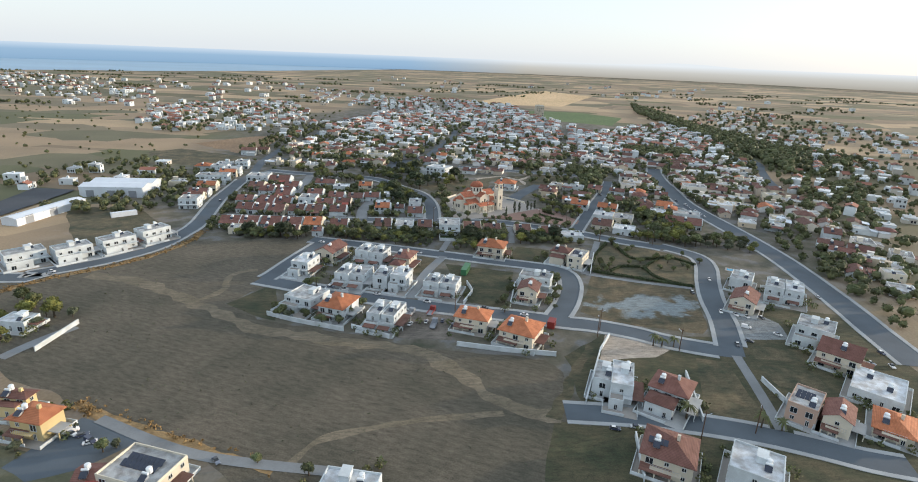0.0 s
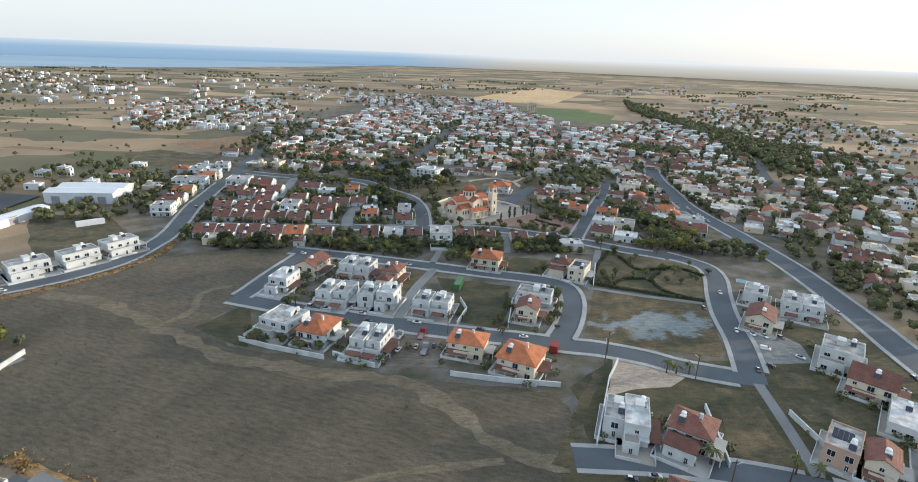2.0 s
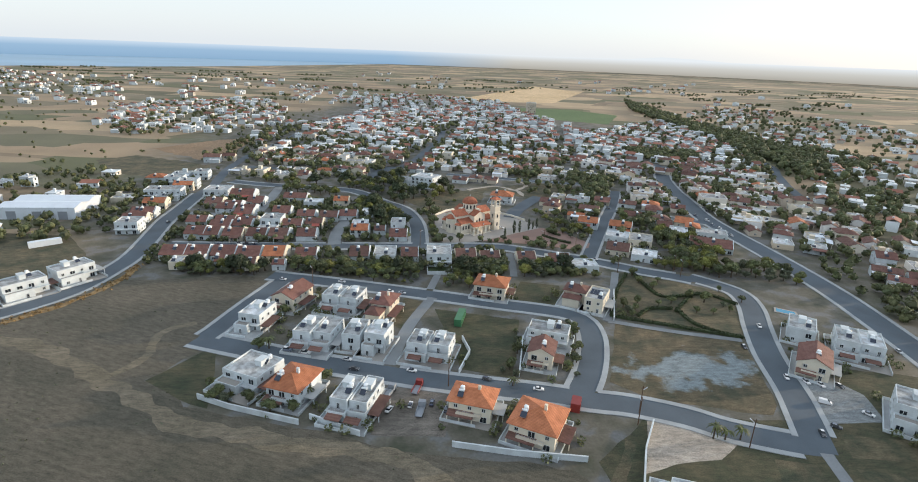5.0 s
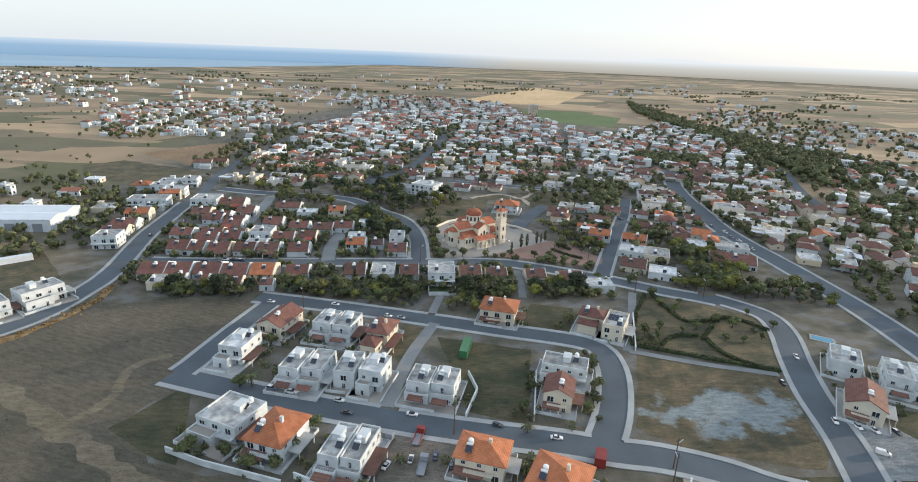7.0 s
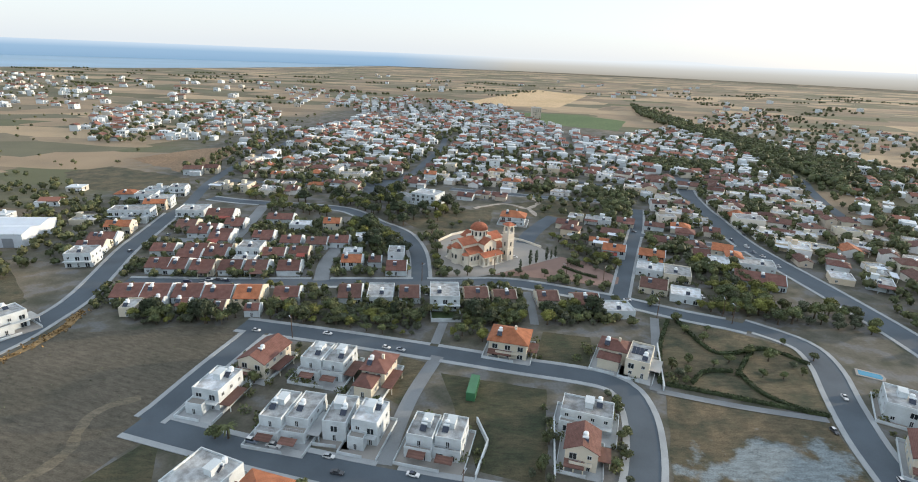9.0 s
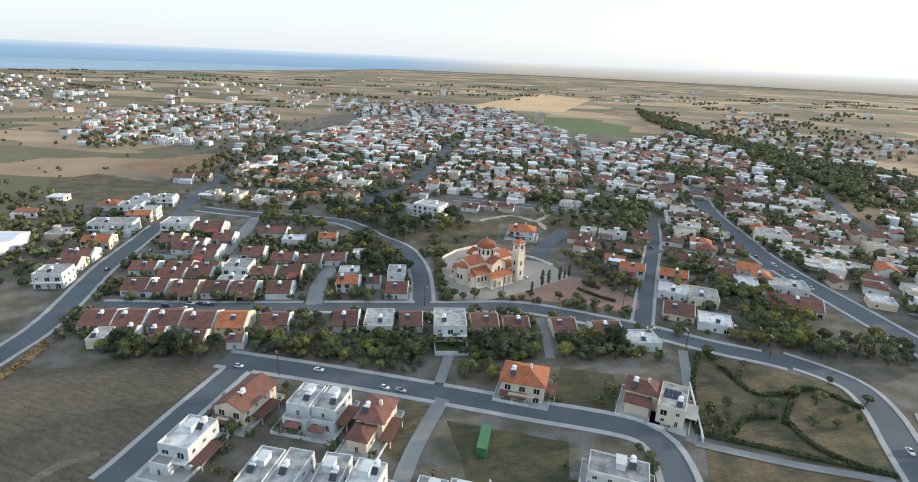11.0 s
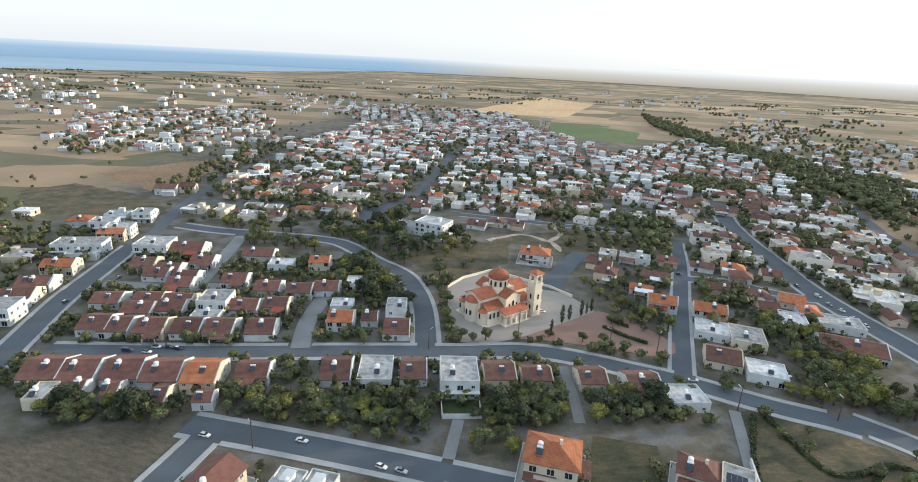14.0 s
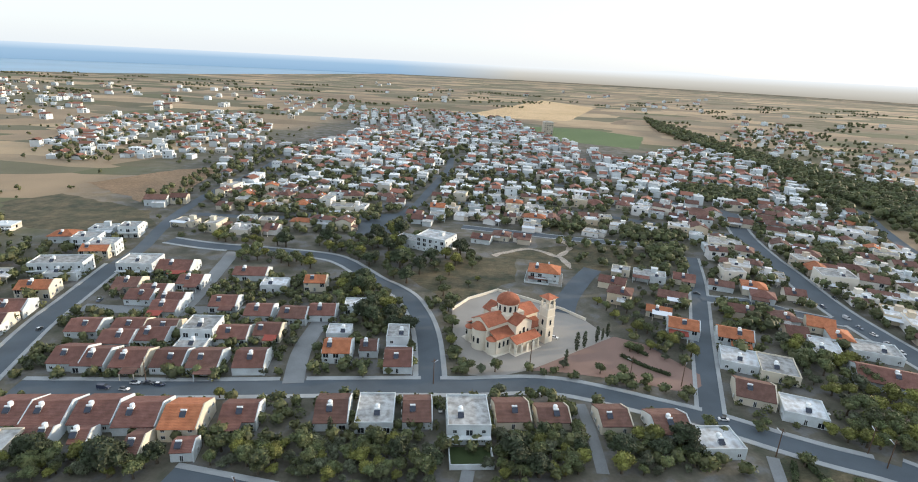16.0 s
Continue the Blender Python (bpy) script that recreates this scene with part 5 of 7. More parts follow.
        add_heater(root, -w * 0.25, -main_d * 0.25 + cy, h + rise * 0.5)
        s = Shape()
        s.box(w * 0.1, -0.3, h + rise * 0.3, w * 0.1 + 0.7, 0.4, h + rise + 1.0)
        part("chimney", s, wall, root, at=pose(0, cy, 0))
        if style == "hip_step":
            wing = d - main_d
            s = Shape()
            s.box(-w * 0.45, -wing / 2, -0.05, w * 0.28, wing / 2, h * 0.72)
            part("wall", s, wall, root, at=pose(0, -d / 2 + wing / 2, 0))
            part("roof", hip_roof(w * 0.73, wing, h * 0.72, wing * 0.2, 0.4), tile, root, at=pose(-w * 0.085, -d / 2 + wing / 2, 0))
            add_windows(root, w * 0.73, wing, h * 0.72, rng, -w * 0.085, -d / 2 + wing / 2, 0, (0, 1, 3))
        if style == "hip_solar":
            k = rise / (main_d / 2)
            solar_array(root, -w * 0.38, -main_d * 0.2, h + rise * 0.62, 4, 1)
    if style in ("hip", "gable", "hip_solar"):
        x0, x1, y1 = -w * 0.5, w * 0.12, -d / 2 - 2.3
        q = [(x0, y1, 1.95), (x1, y1, 1.95), (x1, -d / 2, 2.38), (x0, -d / 2, 2.38)]
        s = Shape()
        s.hull(q, [(a, b, c + 0.16) for a, b, c in q])
        part("veranda_roof", s, TILE_BROWN, root)
        for k in range(3):
            s = Shape()
            s.box(-0.12, -0.12, 0, 0.12, 0.12, 2.0)
            part("post", s, wall, root, at=pose(x0 + 0.2 + (x1 - x0 - 0.4) * k / 2, y1 + 0.2, 0))
    if rng.random() < 0.65:
        s = Shape()
        s.box(w / 2 + 0.02, -d * 0.3, 2.0, w / 2 + 3.0, d * 0.3, 2.15)
        part("carport_roof", s, rng.choice([TILE_RED, CONCRETE, TILE_BROWN]), root)
        for k in (-1, 1):
            s = Shape()
            s.box(-0.1, -0.1, 0, 0.1, 0.1, 2.0)
            part("post", s, wall, root, at=pose(w / 2 + 2.8, k * d * 0.26, 0))
    return tagged(root, LABELS[style], "house")


for rows in (VILLAS_BLOCK, VILLAS_EDGE, VILLAS_ROAD):
    for row in rows:
        villa(*row)

ROW_LABELS = {
    "red": "white bungalow with a red tiled gable roof",
    "dark": "white bungalow with a dark brown tiled gable roof",
    "brown": "small house under a brown tiled roof",
    "orange": "cream house under an orange tiled roof",
    "porch": "white bungalow with a tiled roof and a porch",
    "grey_flat": "bungalow with a bare grey concrete flat roof",
    "white_flat": "white two-storey block with a flat roof",
    "white_low": "low white house with a stained flat roof",
}


def bungalow(style, x, y, w, d, turn):
    rng = random.Random(int(x * 17 + y * 5))
    root = thing("house", x, y, turn + rng.uniform(-1.5, 1.5))
    wall = PLASTER_WHITE if style in ("red", "dark", "white_flat", "white_low") or rng.random() < 0.5 else PLASTER_CREAM
    h = 2.6 * (2 if style == "white_flat" else 1.0) + rng.uniform(0, 0.3)
    if style == "orange":
        h = 3.9
    if style in ("grey_flat", "white_flat", "white_low"):
        flat_block(root, w, d, h, wall, SCREED if style != "white_low" else WHITE_ROOF, rng, bulkhead=False)
        add_heater(root, rng.uniform(-0.2, 0.2) * w, -d * 0.15, h + 0.08)
        if style == "white_flat":
            s = Shape()
            s.box(-w / 2, -d / 2 - 1.5, h * 0.48, w / 2, -d / 2, h * 0.53)
            part("canopy", s, wall, root)
    else:
        rise, tile = d * 0.19, {"red": TILE_RED, "dark": TILE_DARK, "brown": TILE_BROWN, "orange": TILE_ORANGE, "porch": rng.choice([TILE_RED, TILE_BROWN, TILE_DARK])}[style]
        s = Shape()
        gable_wall(s, w - 0.6, d, h, rise)
        part("wall", s, wall, root)
        s = Shape()
        gable_wall(s, w, d + 0.6, h + 0.2, rise + 0.3, w / 2 - 0.28, w / 2)
        part("gable_wall", s, wall, root, "white gable rising above the tiles")
        part("roof", gable_roof(w - 0.6, d, h, rise, 0.5, 0.0), tile, root)
        add_windows(root, w, d, h, rng, sides=(0, 1, 3), fill=0.7)
        add_heater(root, rng.uniform(-0.25, 0.1) * w, -d * 0.18, h + rise * 0.5, tank=rng.random() < 0.6)
        if style == "porch" or rng.random() < 0.35:
            pw = w * rng.uniform(0.4, 0.6)
            px = rng.choice([-1, 1]) * (w - pw) * 0.35
            s = Shape()
            s.hull([(px - pw / 2, -d / 2 - 3.2, 2.35), (px + pw / 2, -d / 2 - 3.2, 2.35), (px + pw / 2, -d / 2, 2.8), (px - pw / 2, -d / 2, 2.8)], [(px - pw / 2, -d / 2 - 3.2, 2.5), (px + pw / 2, -d / 2 - 3.2, 2.5), (px + pw / 2, -d / 2, 2.95), (px - pw / 2, -d / 2, 2.95)])
            part("porch_roof", s, rng.choice([tile, AWNING_RED, TILE_BROWN]), root)
            for sx in (-1, 1):
                s = Shape()
                s.box(-0.12, -0.12, 0, 0.12, 0.12, 2.4)
                part("post", s, wall, root, at=pose(px + sx * (pw / 2 - 0.2), -d / 2 - 3.0, 0))
    return tagged(root, ROW_LABELS[style], "house", "bungalows along the street")


for rows, turn in ((ROW_SOUTH, 2.0), (ROW_BACK, 4.0), (ROW_NORTH, 2.0), (ROW_MID, 1.0), (ROW_FAR, 1.0), (ROW_WEST, 8.0), (ROW_EAST, -22.0)):
    for style, x, y, w, d in rows:
        while rows is ROW_WEST and not clear_of_roads(x, y, w / 2 + 2.5):
            x -= 1.5
        while rows in (ROW_FAR, ROW_MID, ROW_NORTH) and x < -100 and not clear_of_roads(x, y, 5.5):
            x, y = x + 1.0, y + 0.6
        bungalow(style, x, y, w, d, turn)


# ---- church ----
def arch_panel(w, h, thick=0.5, pier=0.45, n=8):
    """An arch of width w in the xz plane: two piers and a rounded head under a flat top."""
    s, r = Shape(), w / 2 - pier
    spring = h - r - 0.4
    s.box(-w / 2, -thick / 2, 0, -w / 2 + pier, thick / 2, spring)
    s.box(w / 2 - pier, -thick / 2, 0, w / 2, thick / 2, spring)
    for i in range(n):
        a0, a1 = math.pi * i / n, math.pi * (i + 1) / n
        x0, x1 = -r * math.cos(a0), -r * math.cos(a1)
        z0, z1 = spring + r * math.sin(a0), spring + r * math.sin(a1)
        e0, e1 = (-w / 2 if i == 0 else x0), (w / 2 if i == n - 1 else x1)
        low = [(x0, -thick / 2, z0), (x1, -thick / 2, z1), (x1, thick / 2, z1), (x0, thick / 2, z0)]
        s.hull(low, [(e0, -thick / 2, h), (e1, -thick / 2, h), (e1, thick / 2, h), (e0, thick / 2, h)])
    return s


def arched_window(w, h):
    """A dark arched pane in a raised stone surround, facing -y."""
    s, n = Shape(), 8
    outer = [(-w / 2, 0), (w / 2, 0)] + [(w / 2 * math.cos(math.pi * i / n), h - w / 2 + w / 2 * math.sin(math.pi * i / n)) for i in range(n + 1)]
    k = 1.35
    ring = [(x * k, (z if z else -0.12) if z <= h - w / 2 else h - w / 2 + (z - h + w / 2) * k) for x, z in outer]
    s.hull([(x, 0.05, z) for x, z in ring], [(x, -0.07, z) for x, z in ring], 0)
    s.hull([(x, 0.05, z) for x, z in outer], [(x, -0.10, z) for x, z in outer], 1)
    return s.mesh("window", CHURCH_TRIM, GLASS)


def build_church():
    root = thing("church", 19.0, 331.8, 36.0)
    small, tall = arched_window(0.8, 2.0), arched_window(1.0, 3.2)
    s = Shape()
    s.box(-11.0, -8.5, -0.1, 13.5, 8.5, 0.35)
    part("plinth", s, CHURCH_TRIM, root)
    # side aisles with lean-to roofs, nave and transept
    for sg in (-1, 1):
        y0, y1 = (-7.4, -4.0) if sg < 0 else (4.0, 7.4)
        s = Shape()
        s.box(-9.5, y0, 0.35, 11.0, y1, 5.6)
        part("aisle", s, CHURCH_WALL, root)
        out, inn = (y0 - 0.35, y1) if sg < 0 else (y1 + 0.35, y0)
        q = [(-9.8, out, 5.5), (11.2, out, 5.5), (11.2, inn, 7.3), (-9.8, inn, 7.3)]
        q = q if sg < 0 else q[::-1]
        s = Shape()
        s.hull(q, [(a, b, c + 0.2) for a, b, c in q])
        part("aisle_roof", s, TILE_CHURCH, root)
        for x in (-8.2, -6.4, -4.6, 7.4, 9.2):
            part("window", small, None, root, at=pose(x, sg * 7.4, 2.4, 0, 0, 0 if sg < 0 else 180))
    s = Shape()
    gable_wall(s, 22.5, 8.0, 8.6, 2.0)
    part("nave", s, CHURCH_WALL, root, at=pose(0.9, 0, 0.35))
    part("nave_roof", gable_roof(22.5, 8.0, 8.6, 2.0, 0.35, 0.3), TILE_CHURCH, root, at=pose(0.9, 0, 0.35))
    s = Shape()
    gable_wall(s, 16.4, 7.0, 8.6, 2.0)
    part("transept", s, CHURCH_WALL, root, at=pose(1.6, 0, 0.37, 0, 0, 90))
    part("transept_roof", gable_roof(16.4, 7.0, 8.6, 2.0, 0.35, 0.35), TILE_CHURCH, root, at=pose(1.6, 0, 0.37, 0, 0, 90))
    for sg in (-1, 1):
        for x, m, z in ((1.6, tall, 4.4), (-0.1, small, 4.6), (3.3, small, 4.6)):
            part("window", m, None, root, at=pose(x, sg * 8.2, z, 0, 0, 0 if sg < 0 else 180))
    for y in (-2.2, 0, 2.2):
        part("window", tall, None, root, at=pose(12.15, y, 4.2, 0, 0, 90))
    s = Shape()
    s.box(-1.1, -0.2, 0.35, 1.1, 0.12, 3.2)
    part("door", s, DARK_WOOD, root, "dark wooden double door", at=pose(12.15, 0, 0, 0, 0, 90))
    # drum, dome and cross
    s = Shape()
    s.box(-2.4, -4.0, 9.2, 5.6, 4.0, 10.6)
    part("drum_base", s, CHURCH_WALL, root)
    s = Shape()
    s.turned([(3.55, 10.6), (3.55, 13.4), (3.85, 13.5), (3.85, 13.75), (0, 13.75)], 1.6, 0, 24)
    part("drum", s, CHURCH_TRIM, root)
    for i in range(12):
        a = 2 * math.pi * i / 12
        part("drum_window", small, None, root, at=pose(1.6 + 3.52 * math.cos(a), 3.52 * math.sin(a), 11.1, 0, 0, math.degrees(a) + 90))
    s = Shape()
    s.turned([(3.95 * math.cos(radians(b)), 13.7 + 3.0 * math.sin(radians(b))) for b in (0, 12, 24, 36, 48, 60, 72, 84, 90)], 1.6, 0, 24)
    part("dome", s, TILE_CHURCH, root, "round dome of orange-red tiles")
    s = Shape()
    s.box(1.52, -0.08, 16.6, 1.68, 0.08, 18.0)
    s.box(1.52, -0.45, 17.3, 1.68, 0.45, 17.46)
    part("cross", s, METAL, root)
    # apses
    for y, r, h in ((0, 3.1, 7.4), (-5.4, 1.7, 5.0), (5.4, 1.7, 5.0)):
        s = Shape()
        s.turned([(r, 0.0), (r, h)], -9.6, y, 14, 0, math.pi / 2, 3 * math.pi / 2)
        part("apse", s, CHURCH_WALL, root)
        s = Shape()
        s.turned([(r + 0.3, h - 0.05), (r + 0.3, h + 0.1), (r * 0.75, h + r * 0.36), (r * 0.4, h + r * 0.55), (0.02, h + r * 0.62)], -9.6, y, 14, 0, math.pi / 2, 3 * math.pi / 2)
        part("apse_roof", s, TILE_CHURCH, root)
        for a in (150, 180, 210) if r > 2 else (180,):
            part("window", small, None, root, at=pose(-9.6 + r * math.cos(radians(a)), y + r * math.sin(radians(a)), 2.6, 0, 0, a + 90))
    # arcaded porch on the south flank
    bay = arch_panel(2.6, 4.0)
    bay_mesh = bay.mesh("arch", CHURCH_TRIM)
    for i in range(4):
        part("arch", bay_mesh, None, root, at=pose(-2.8 + i * 2.6, -10.9, 0.2))
    for x in (-4.1, 6.3):
        part("arch", bay_mesh, None, root, at=pose(x, -9.5, 0.2, 0, 0, 90))
    q = [(-4.6, -11.5, 4.15), (6.8, -11.5, 4.15), (6.8, -8.25, 5.4), (-4.6, -8.25, 5.4)]
    s = Shape()
    s.hull(q, [(a, b, c + 0.2) for a, b, c in q])
    part("porch_roof", s, TILE_CHURCH, root)
    s = Shape()
    s.box(-4.8, -11.6, 0.0, 7.0, -8.5, 0.3)
    part("porch_floor", s, CHURCH_TRIM, root)
    # bell tower
    tx, ty = 11.4, -9.0
    s = Shape()
    s.box(tx - 1.8, ty - 1.8, 0, tx + 1.8, ty + 1.8, 12.4)
    part("tower", s, CHURCH_WALL, root, "square cream bell tower")
    for z in (5.6, 9.6, 12.4, 16.0):
        s = Shape()
        s.box(tx - 2.0, ty - 2.0, z, tx + 2.0, ty + 2.0, z + 0.25)
        part("cornice", s, CHURCH_TRIM, root)
    for k in range(4):
        part("belfry_arch", arch_panel(3.2, 3.4, 0.4, 0.6), CHURCH_WALL, root, at=pose(tx, ty, 12.65, 0, 0, 90 * k) @ pose(0, -1.6, 0))
        for z in (2.4, 6.6):
            part("window", small, None, root, at=pose(tx, ty, z, 0, 0, 90 * k) @ pose(0, -1.8, 0))
    part("tower_roof", hip_roof(3.6, 3.6, 16.25, 1.3, 0.45), TILE_CHURCH, root, at=pose(tx, ty, 0))
    s = Shape()
    s.turned([(0.2, 13.9), (0.55, 13.2), (0.7, 13.0), (0.0, 13.0)], tx, ty, 10)
    part("bell", s, METAL, root)
    tagged(root, "cream stone church with red tiled roofs, dome and bell tower", "church")


build_church()


def court_wall():
    s = Shape()
    pts = [Vector((*p, 0)) for p in COURT[:5]]
    for a, b in zip(pts, pts[1:]):
        n = Vector((-(b - a).y, (b - a).x, 0)).normalized() * 0.2
        s.prism([(a - n).xy, (b - n).xy, (b + n).xy, (a + n).xy], 0, 1.1)
    single("court_wall", s, CHURCH_TRIM, "low pale wall round the church courtyard", "wall", "structure")


court_wall()


# ---- larger buildings by themselves ----
def shed(x, y, yaw, w, d, h, bays, label):
    root = thing("warehouse", x, y, yaw)
    bw = d / bays
    for i in range(bays):
        cy = -d / 2 + (i + 0.5) * bw
        s = Shape()
        gable_wall(s, w, bw, h, bw * 0.1)
        part("wall", s, SHEET_METAL, root, at=pose(0, cy, 0))
        part("roof", gable_roof(w, bw, h, bw * 0.1, 0.15, 0.3), SHEET_METAL, root, "white ribbed metal roof", at=pose(0, cy, 0))
        for k in range(int(w / 6)):
            s = Shape()
            s.box(-0.1, -bw / 2 - 0.3, h - bw * 0.02, 0.1, 0.0, h + 0.1)
            part("rib", s, METAL, root, at=pose(-w / 2 + 3 + 6 * k, cy, 0.12))
    for k in range(3):
        s = Shape()
        s.box(-2.2, -0.12, 0, 2.2, 0.05, 4.2)
        part("shutter", s, PLAIN_GREY, root, at=pose(-w / 3 + k * w / 3, -d / 2, 0))
    return tagged(root, label, "warehouse")


shed(-197, 343, 4, 36, 26, 6.0, 2, "large white metal warehouse with two low gables")
shed(-207, 291, 80, 42, 9, 3.6, 1, "long low shed with a pale metal roof")


def landmark_houses():
    villa("hip", 43.8, 388.3, -14, 13, 10, 5.6)
    root = thing("school", -3.9, 424, -28)
    rng = random.Random(5)
    flat_block(root, 16, 13, 7.0, PLASTER_WHITE, WHITE_ROOF, rng, bulkhead=True)
    flat_block(root, 13, 9, 3.6, PLASTER_WHITE, SCREED, rng, -14, -2, (0, 2, 3), False)
    tagged(root, "white school block with a flat roof among trees", "school")
    root = thing("apartment_block", 150, 940, 4)
    flat_block(root, 13, 12, 16, TOWN_WALL, SCREED, rng, bulkhead=True)
    tagged(root, "pale apartment block standing above the far village", "building")


landmark_houses()


def sport_ground():
    """White house's fenced lawn behind it."""
    root = thing("garden", 4.9, 272.1, 2)
    s = Shape()
    s.box(-5.0, -3.8, 0.0, 5.0, 3.8, 0.08)
    part("lawn", s, LAWN, root, "short green lawn")
    for x0, y0, x1, y1 in ((-5.2, -4.0, 5.2, -3.8), (-5.2, -3.8, -5.0, 3.8), (5.0, -3.8, 5.2, 3.8)):
        s = Shape()
        s.box(x0, y0, 0, x1, y1, 1.5)
        part("garden_wall", s, PLASTER_WHITE, root)
    tagged(root, "walled green lawn behind the white block", "garden")


sport_ground()


# ---- the rest of the village ----
OCCUPIED = [(r[1], r[2]) for rows in (VILLAS_BLOCK, VILLAS_EDGE, VILLAS_ROAD, ROW_SOUTH, ROW_BACK, ROW_NORTH, ROW_MID, ROW_FAR, ROW_WEST, ROW_EAST) for r in rows] + [(45, 387), (-4, 424), (-16, 421), (20, 330), (30, 340), (150, 940), (-197, 343), (-185, 343), (-207, 291)]
OPEN_LAND = [FIELD_GREEN, FIELD_MID, FIELD_BROWN, COURT, PLAZA, LOT_H, LOT_I, LOT_K, SCHOOL_YARD, GROVE_5, GROVE_6, GROVE_7, GROVE_3, GROVE_9]
# houses of the village whose places are known: roof, x, y, turn, width, depth, height
SQUARE_HOUSES = [
    ("gable", 72.5, 382.0, -25, 11, 8, 3.4), ("hip", 70.5, 366.0, -25, 9, 8, 5.6), ("flat", 92.0, 391.0, -20, 14, 8, 3.6), ("flat", 81.0, 397.0, -20, 8, 6, 3.4),
    ("gable", 93.0, 368.0, -22, 11, 8, 3.2), ("gable", 82.0, 354.0, -22, 9, 6, 3.0), ("gable", 20.0, 438.0, -18, 10, 8, 3.2), ("hip", 31.0, 444.0, -16, 9, 8, 3.4),
    ("gable", 42.0, 441.5, -14, 9, 7, 3.2), ("flat", 51.0, 463.0, -14, 11, 8, 3.4), ("flat", 103.0, 470.0, -20, 10, 9, 3.6), ("gable", 107.0, 389.0, -22, 9, 8, 3.2),
]
STREET_HOUSES = [
    ("flat", 139.0, 402.0, -25, 9, 10, 6.2), ("flat", 150.5, 394.5, -25, 11, 9, 3.8), ("gable", 121.0, 383.0, -22, 10, 7, 3.0), ("gable", 115.0, 356.0, -20, 9, 8, 3.6),
    ("hip", 133.0, 371.0, -25, 9, 8, 3.4), ("flat", 178.0, 391.0, -14, 15, 11, 7.0), ("hip", 199.0, 407.0, -28, 12, 9, 3.4), ("hip", 186.5, 423.0, -26, 11, 9, 5.4),
    ("flat", 205.0, 454.0, -28, 9, 8, 5.8), ("flat", 241.0, 470.0, -28, 18, 10, 5.5), ("gable", 195.5, 390.0, -30, 11, 9, 5.0), ("hip", 220.0, 426.0, -28, 13, 9, 3.4),
]
MARKET_HOUSES = [
    ("flat", 216.0, 400.0, -30, 14, 10, 3.4), ("flat", 198.0, 372.0, -30, 13, 10, 3.4), ("flat", 181.0, 354.0, -30, 16, 12, 4.0), ("flat", 177.0, 373.0, -14, 11, 8, 3.5),
    ("flat", 152.0, 441.0, -24, 17, 14, 4.4), ("flat", 137.0, 466.0, -22, 12, 9, 6.0), ("gable", 163.0, 497.0, -20, 11, 9, 5.5), ("gable", 186.0, 488.0, -24, 14, 9, 3.4),
    ("hip", 203.0, 479.0, -24, 11, 9, 5.4), ("flat", 221.0, 488.0, -26, 12, 9, 5.6), ("gable", 140.5, 346.0, -28, 9, 10, 3.2), ("gable", 149.0, 375.0, -20, 8, 8, 3.2),
]
ORCHARD_HOUSES = [
    ("flat", -97.0, 488.0, 4, 12, 9, 3.4), ("flat", -108.0, 459.0, 2, 9, 8, 3.2), ("flat", -96.0, 457.0, 2, 9, 8, 3.2), ("hip", -87.0, 509.0, 6, 14, 9, 3.6),
    ("flat", -60.0, 484.0, 2, 14, 10, 5.6), ("hip", -58.0, 514.0, 4, 12, 10, 5.5), ("gable", -30.0, 507.0, -4, 11, 9, 3.6), ("gable", -12.0, 470.0, -8, 12, 8, 3.4),
    ("gable", -170.0, 488.0, 6, 12, 9, 5.0), ("gable", -159.5, 494.0, 6, 9, 8, 5.0), ("flat", -168.0, 430.0, 8, 11, 9, 4.0), ("hip", -179.0, 418.0, 8, 11, 9, 4.0),
]
KNOWN_HOUSES = SQUARE_HOUSES + STREET_HOUSES + MARKET_HOUSES + ORCHARD_HOUSES
GRID = {}
for q in OCCUPIED + [(r[1], r[2]) for r in KNOWN_HOUSES]:
    GRID.setdefault((int(q[0] // 12), int(q[1] // 12)), []).append(q)


def free_spot(x, y, r):
    i, j = int(x // 12), int(y // 12)
    near = [q for a in (-1, 0, 1) for b in (-1, 0, 1) for q in GRID.get((i + a, j + b), ())]
    return all(math.hypot(q[0] - x, q[1] - y) > r for q in near)


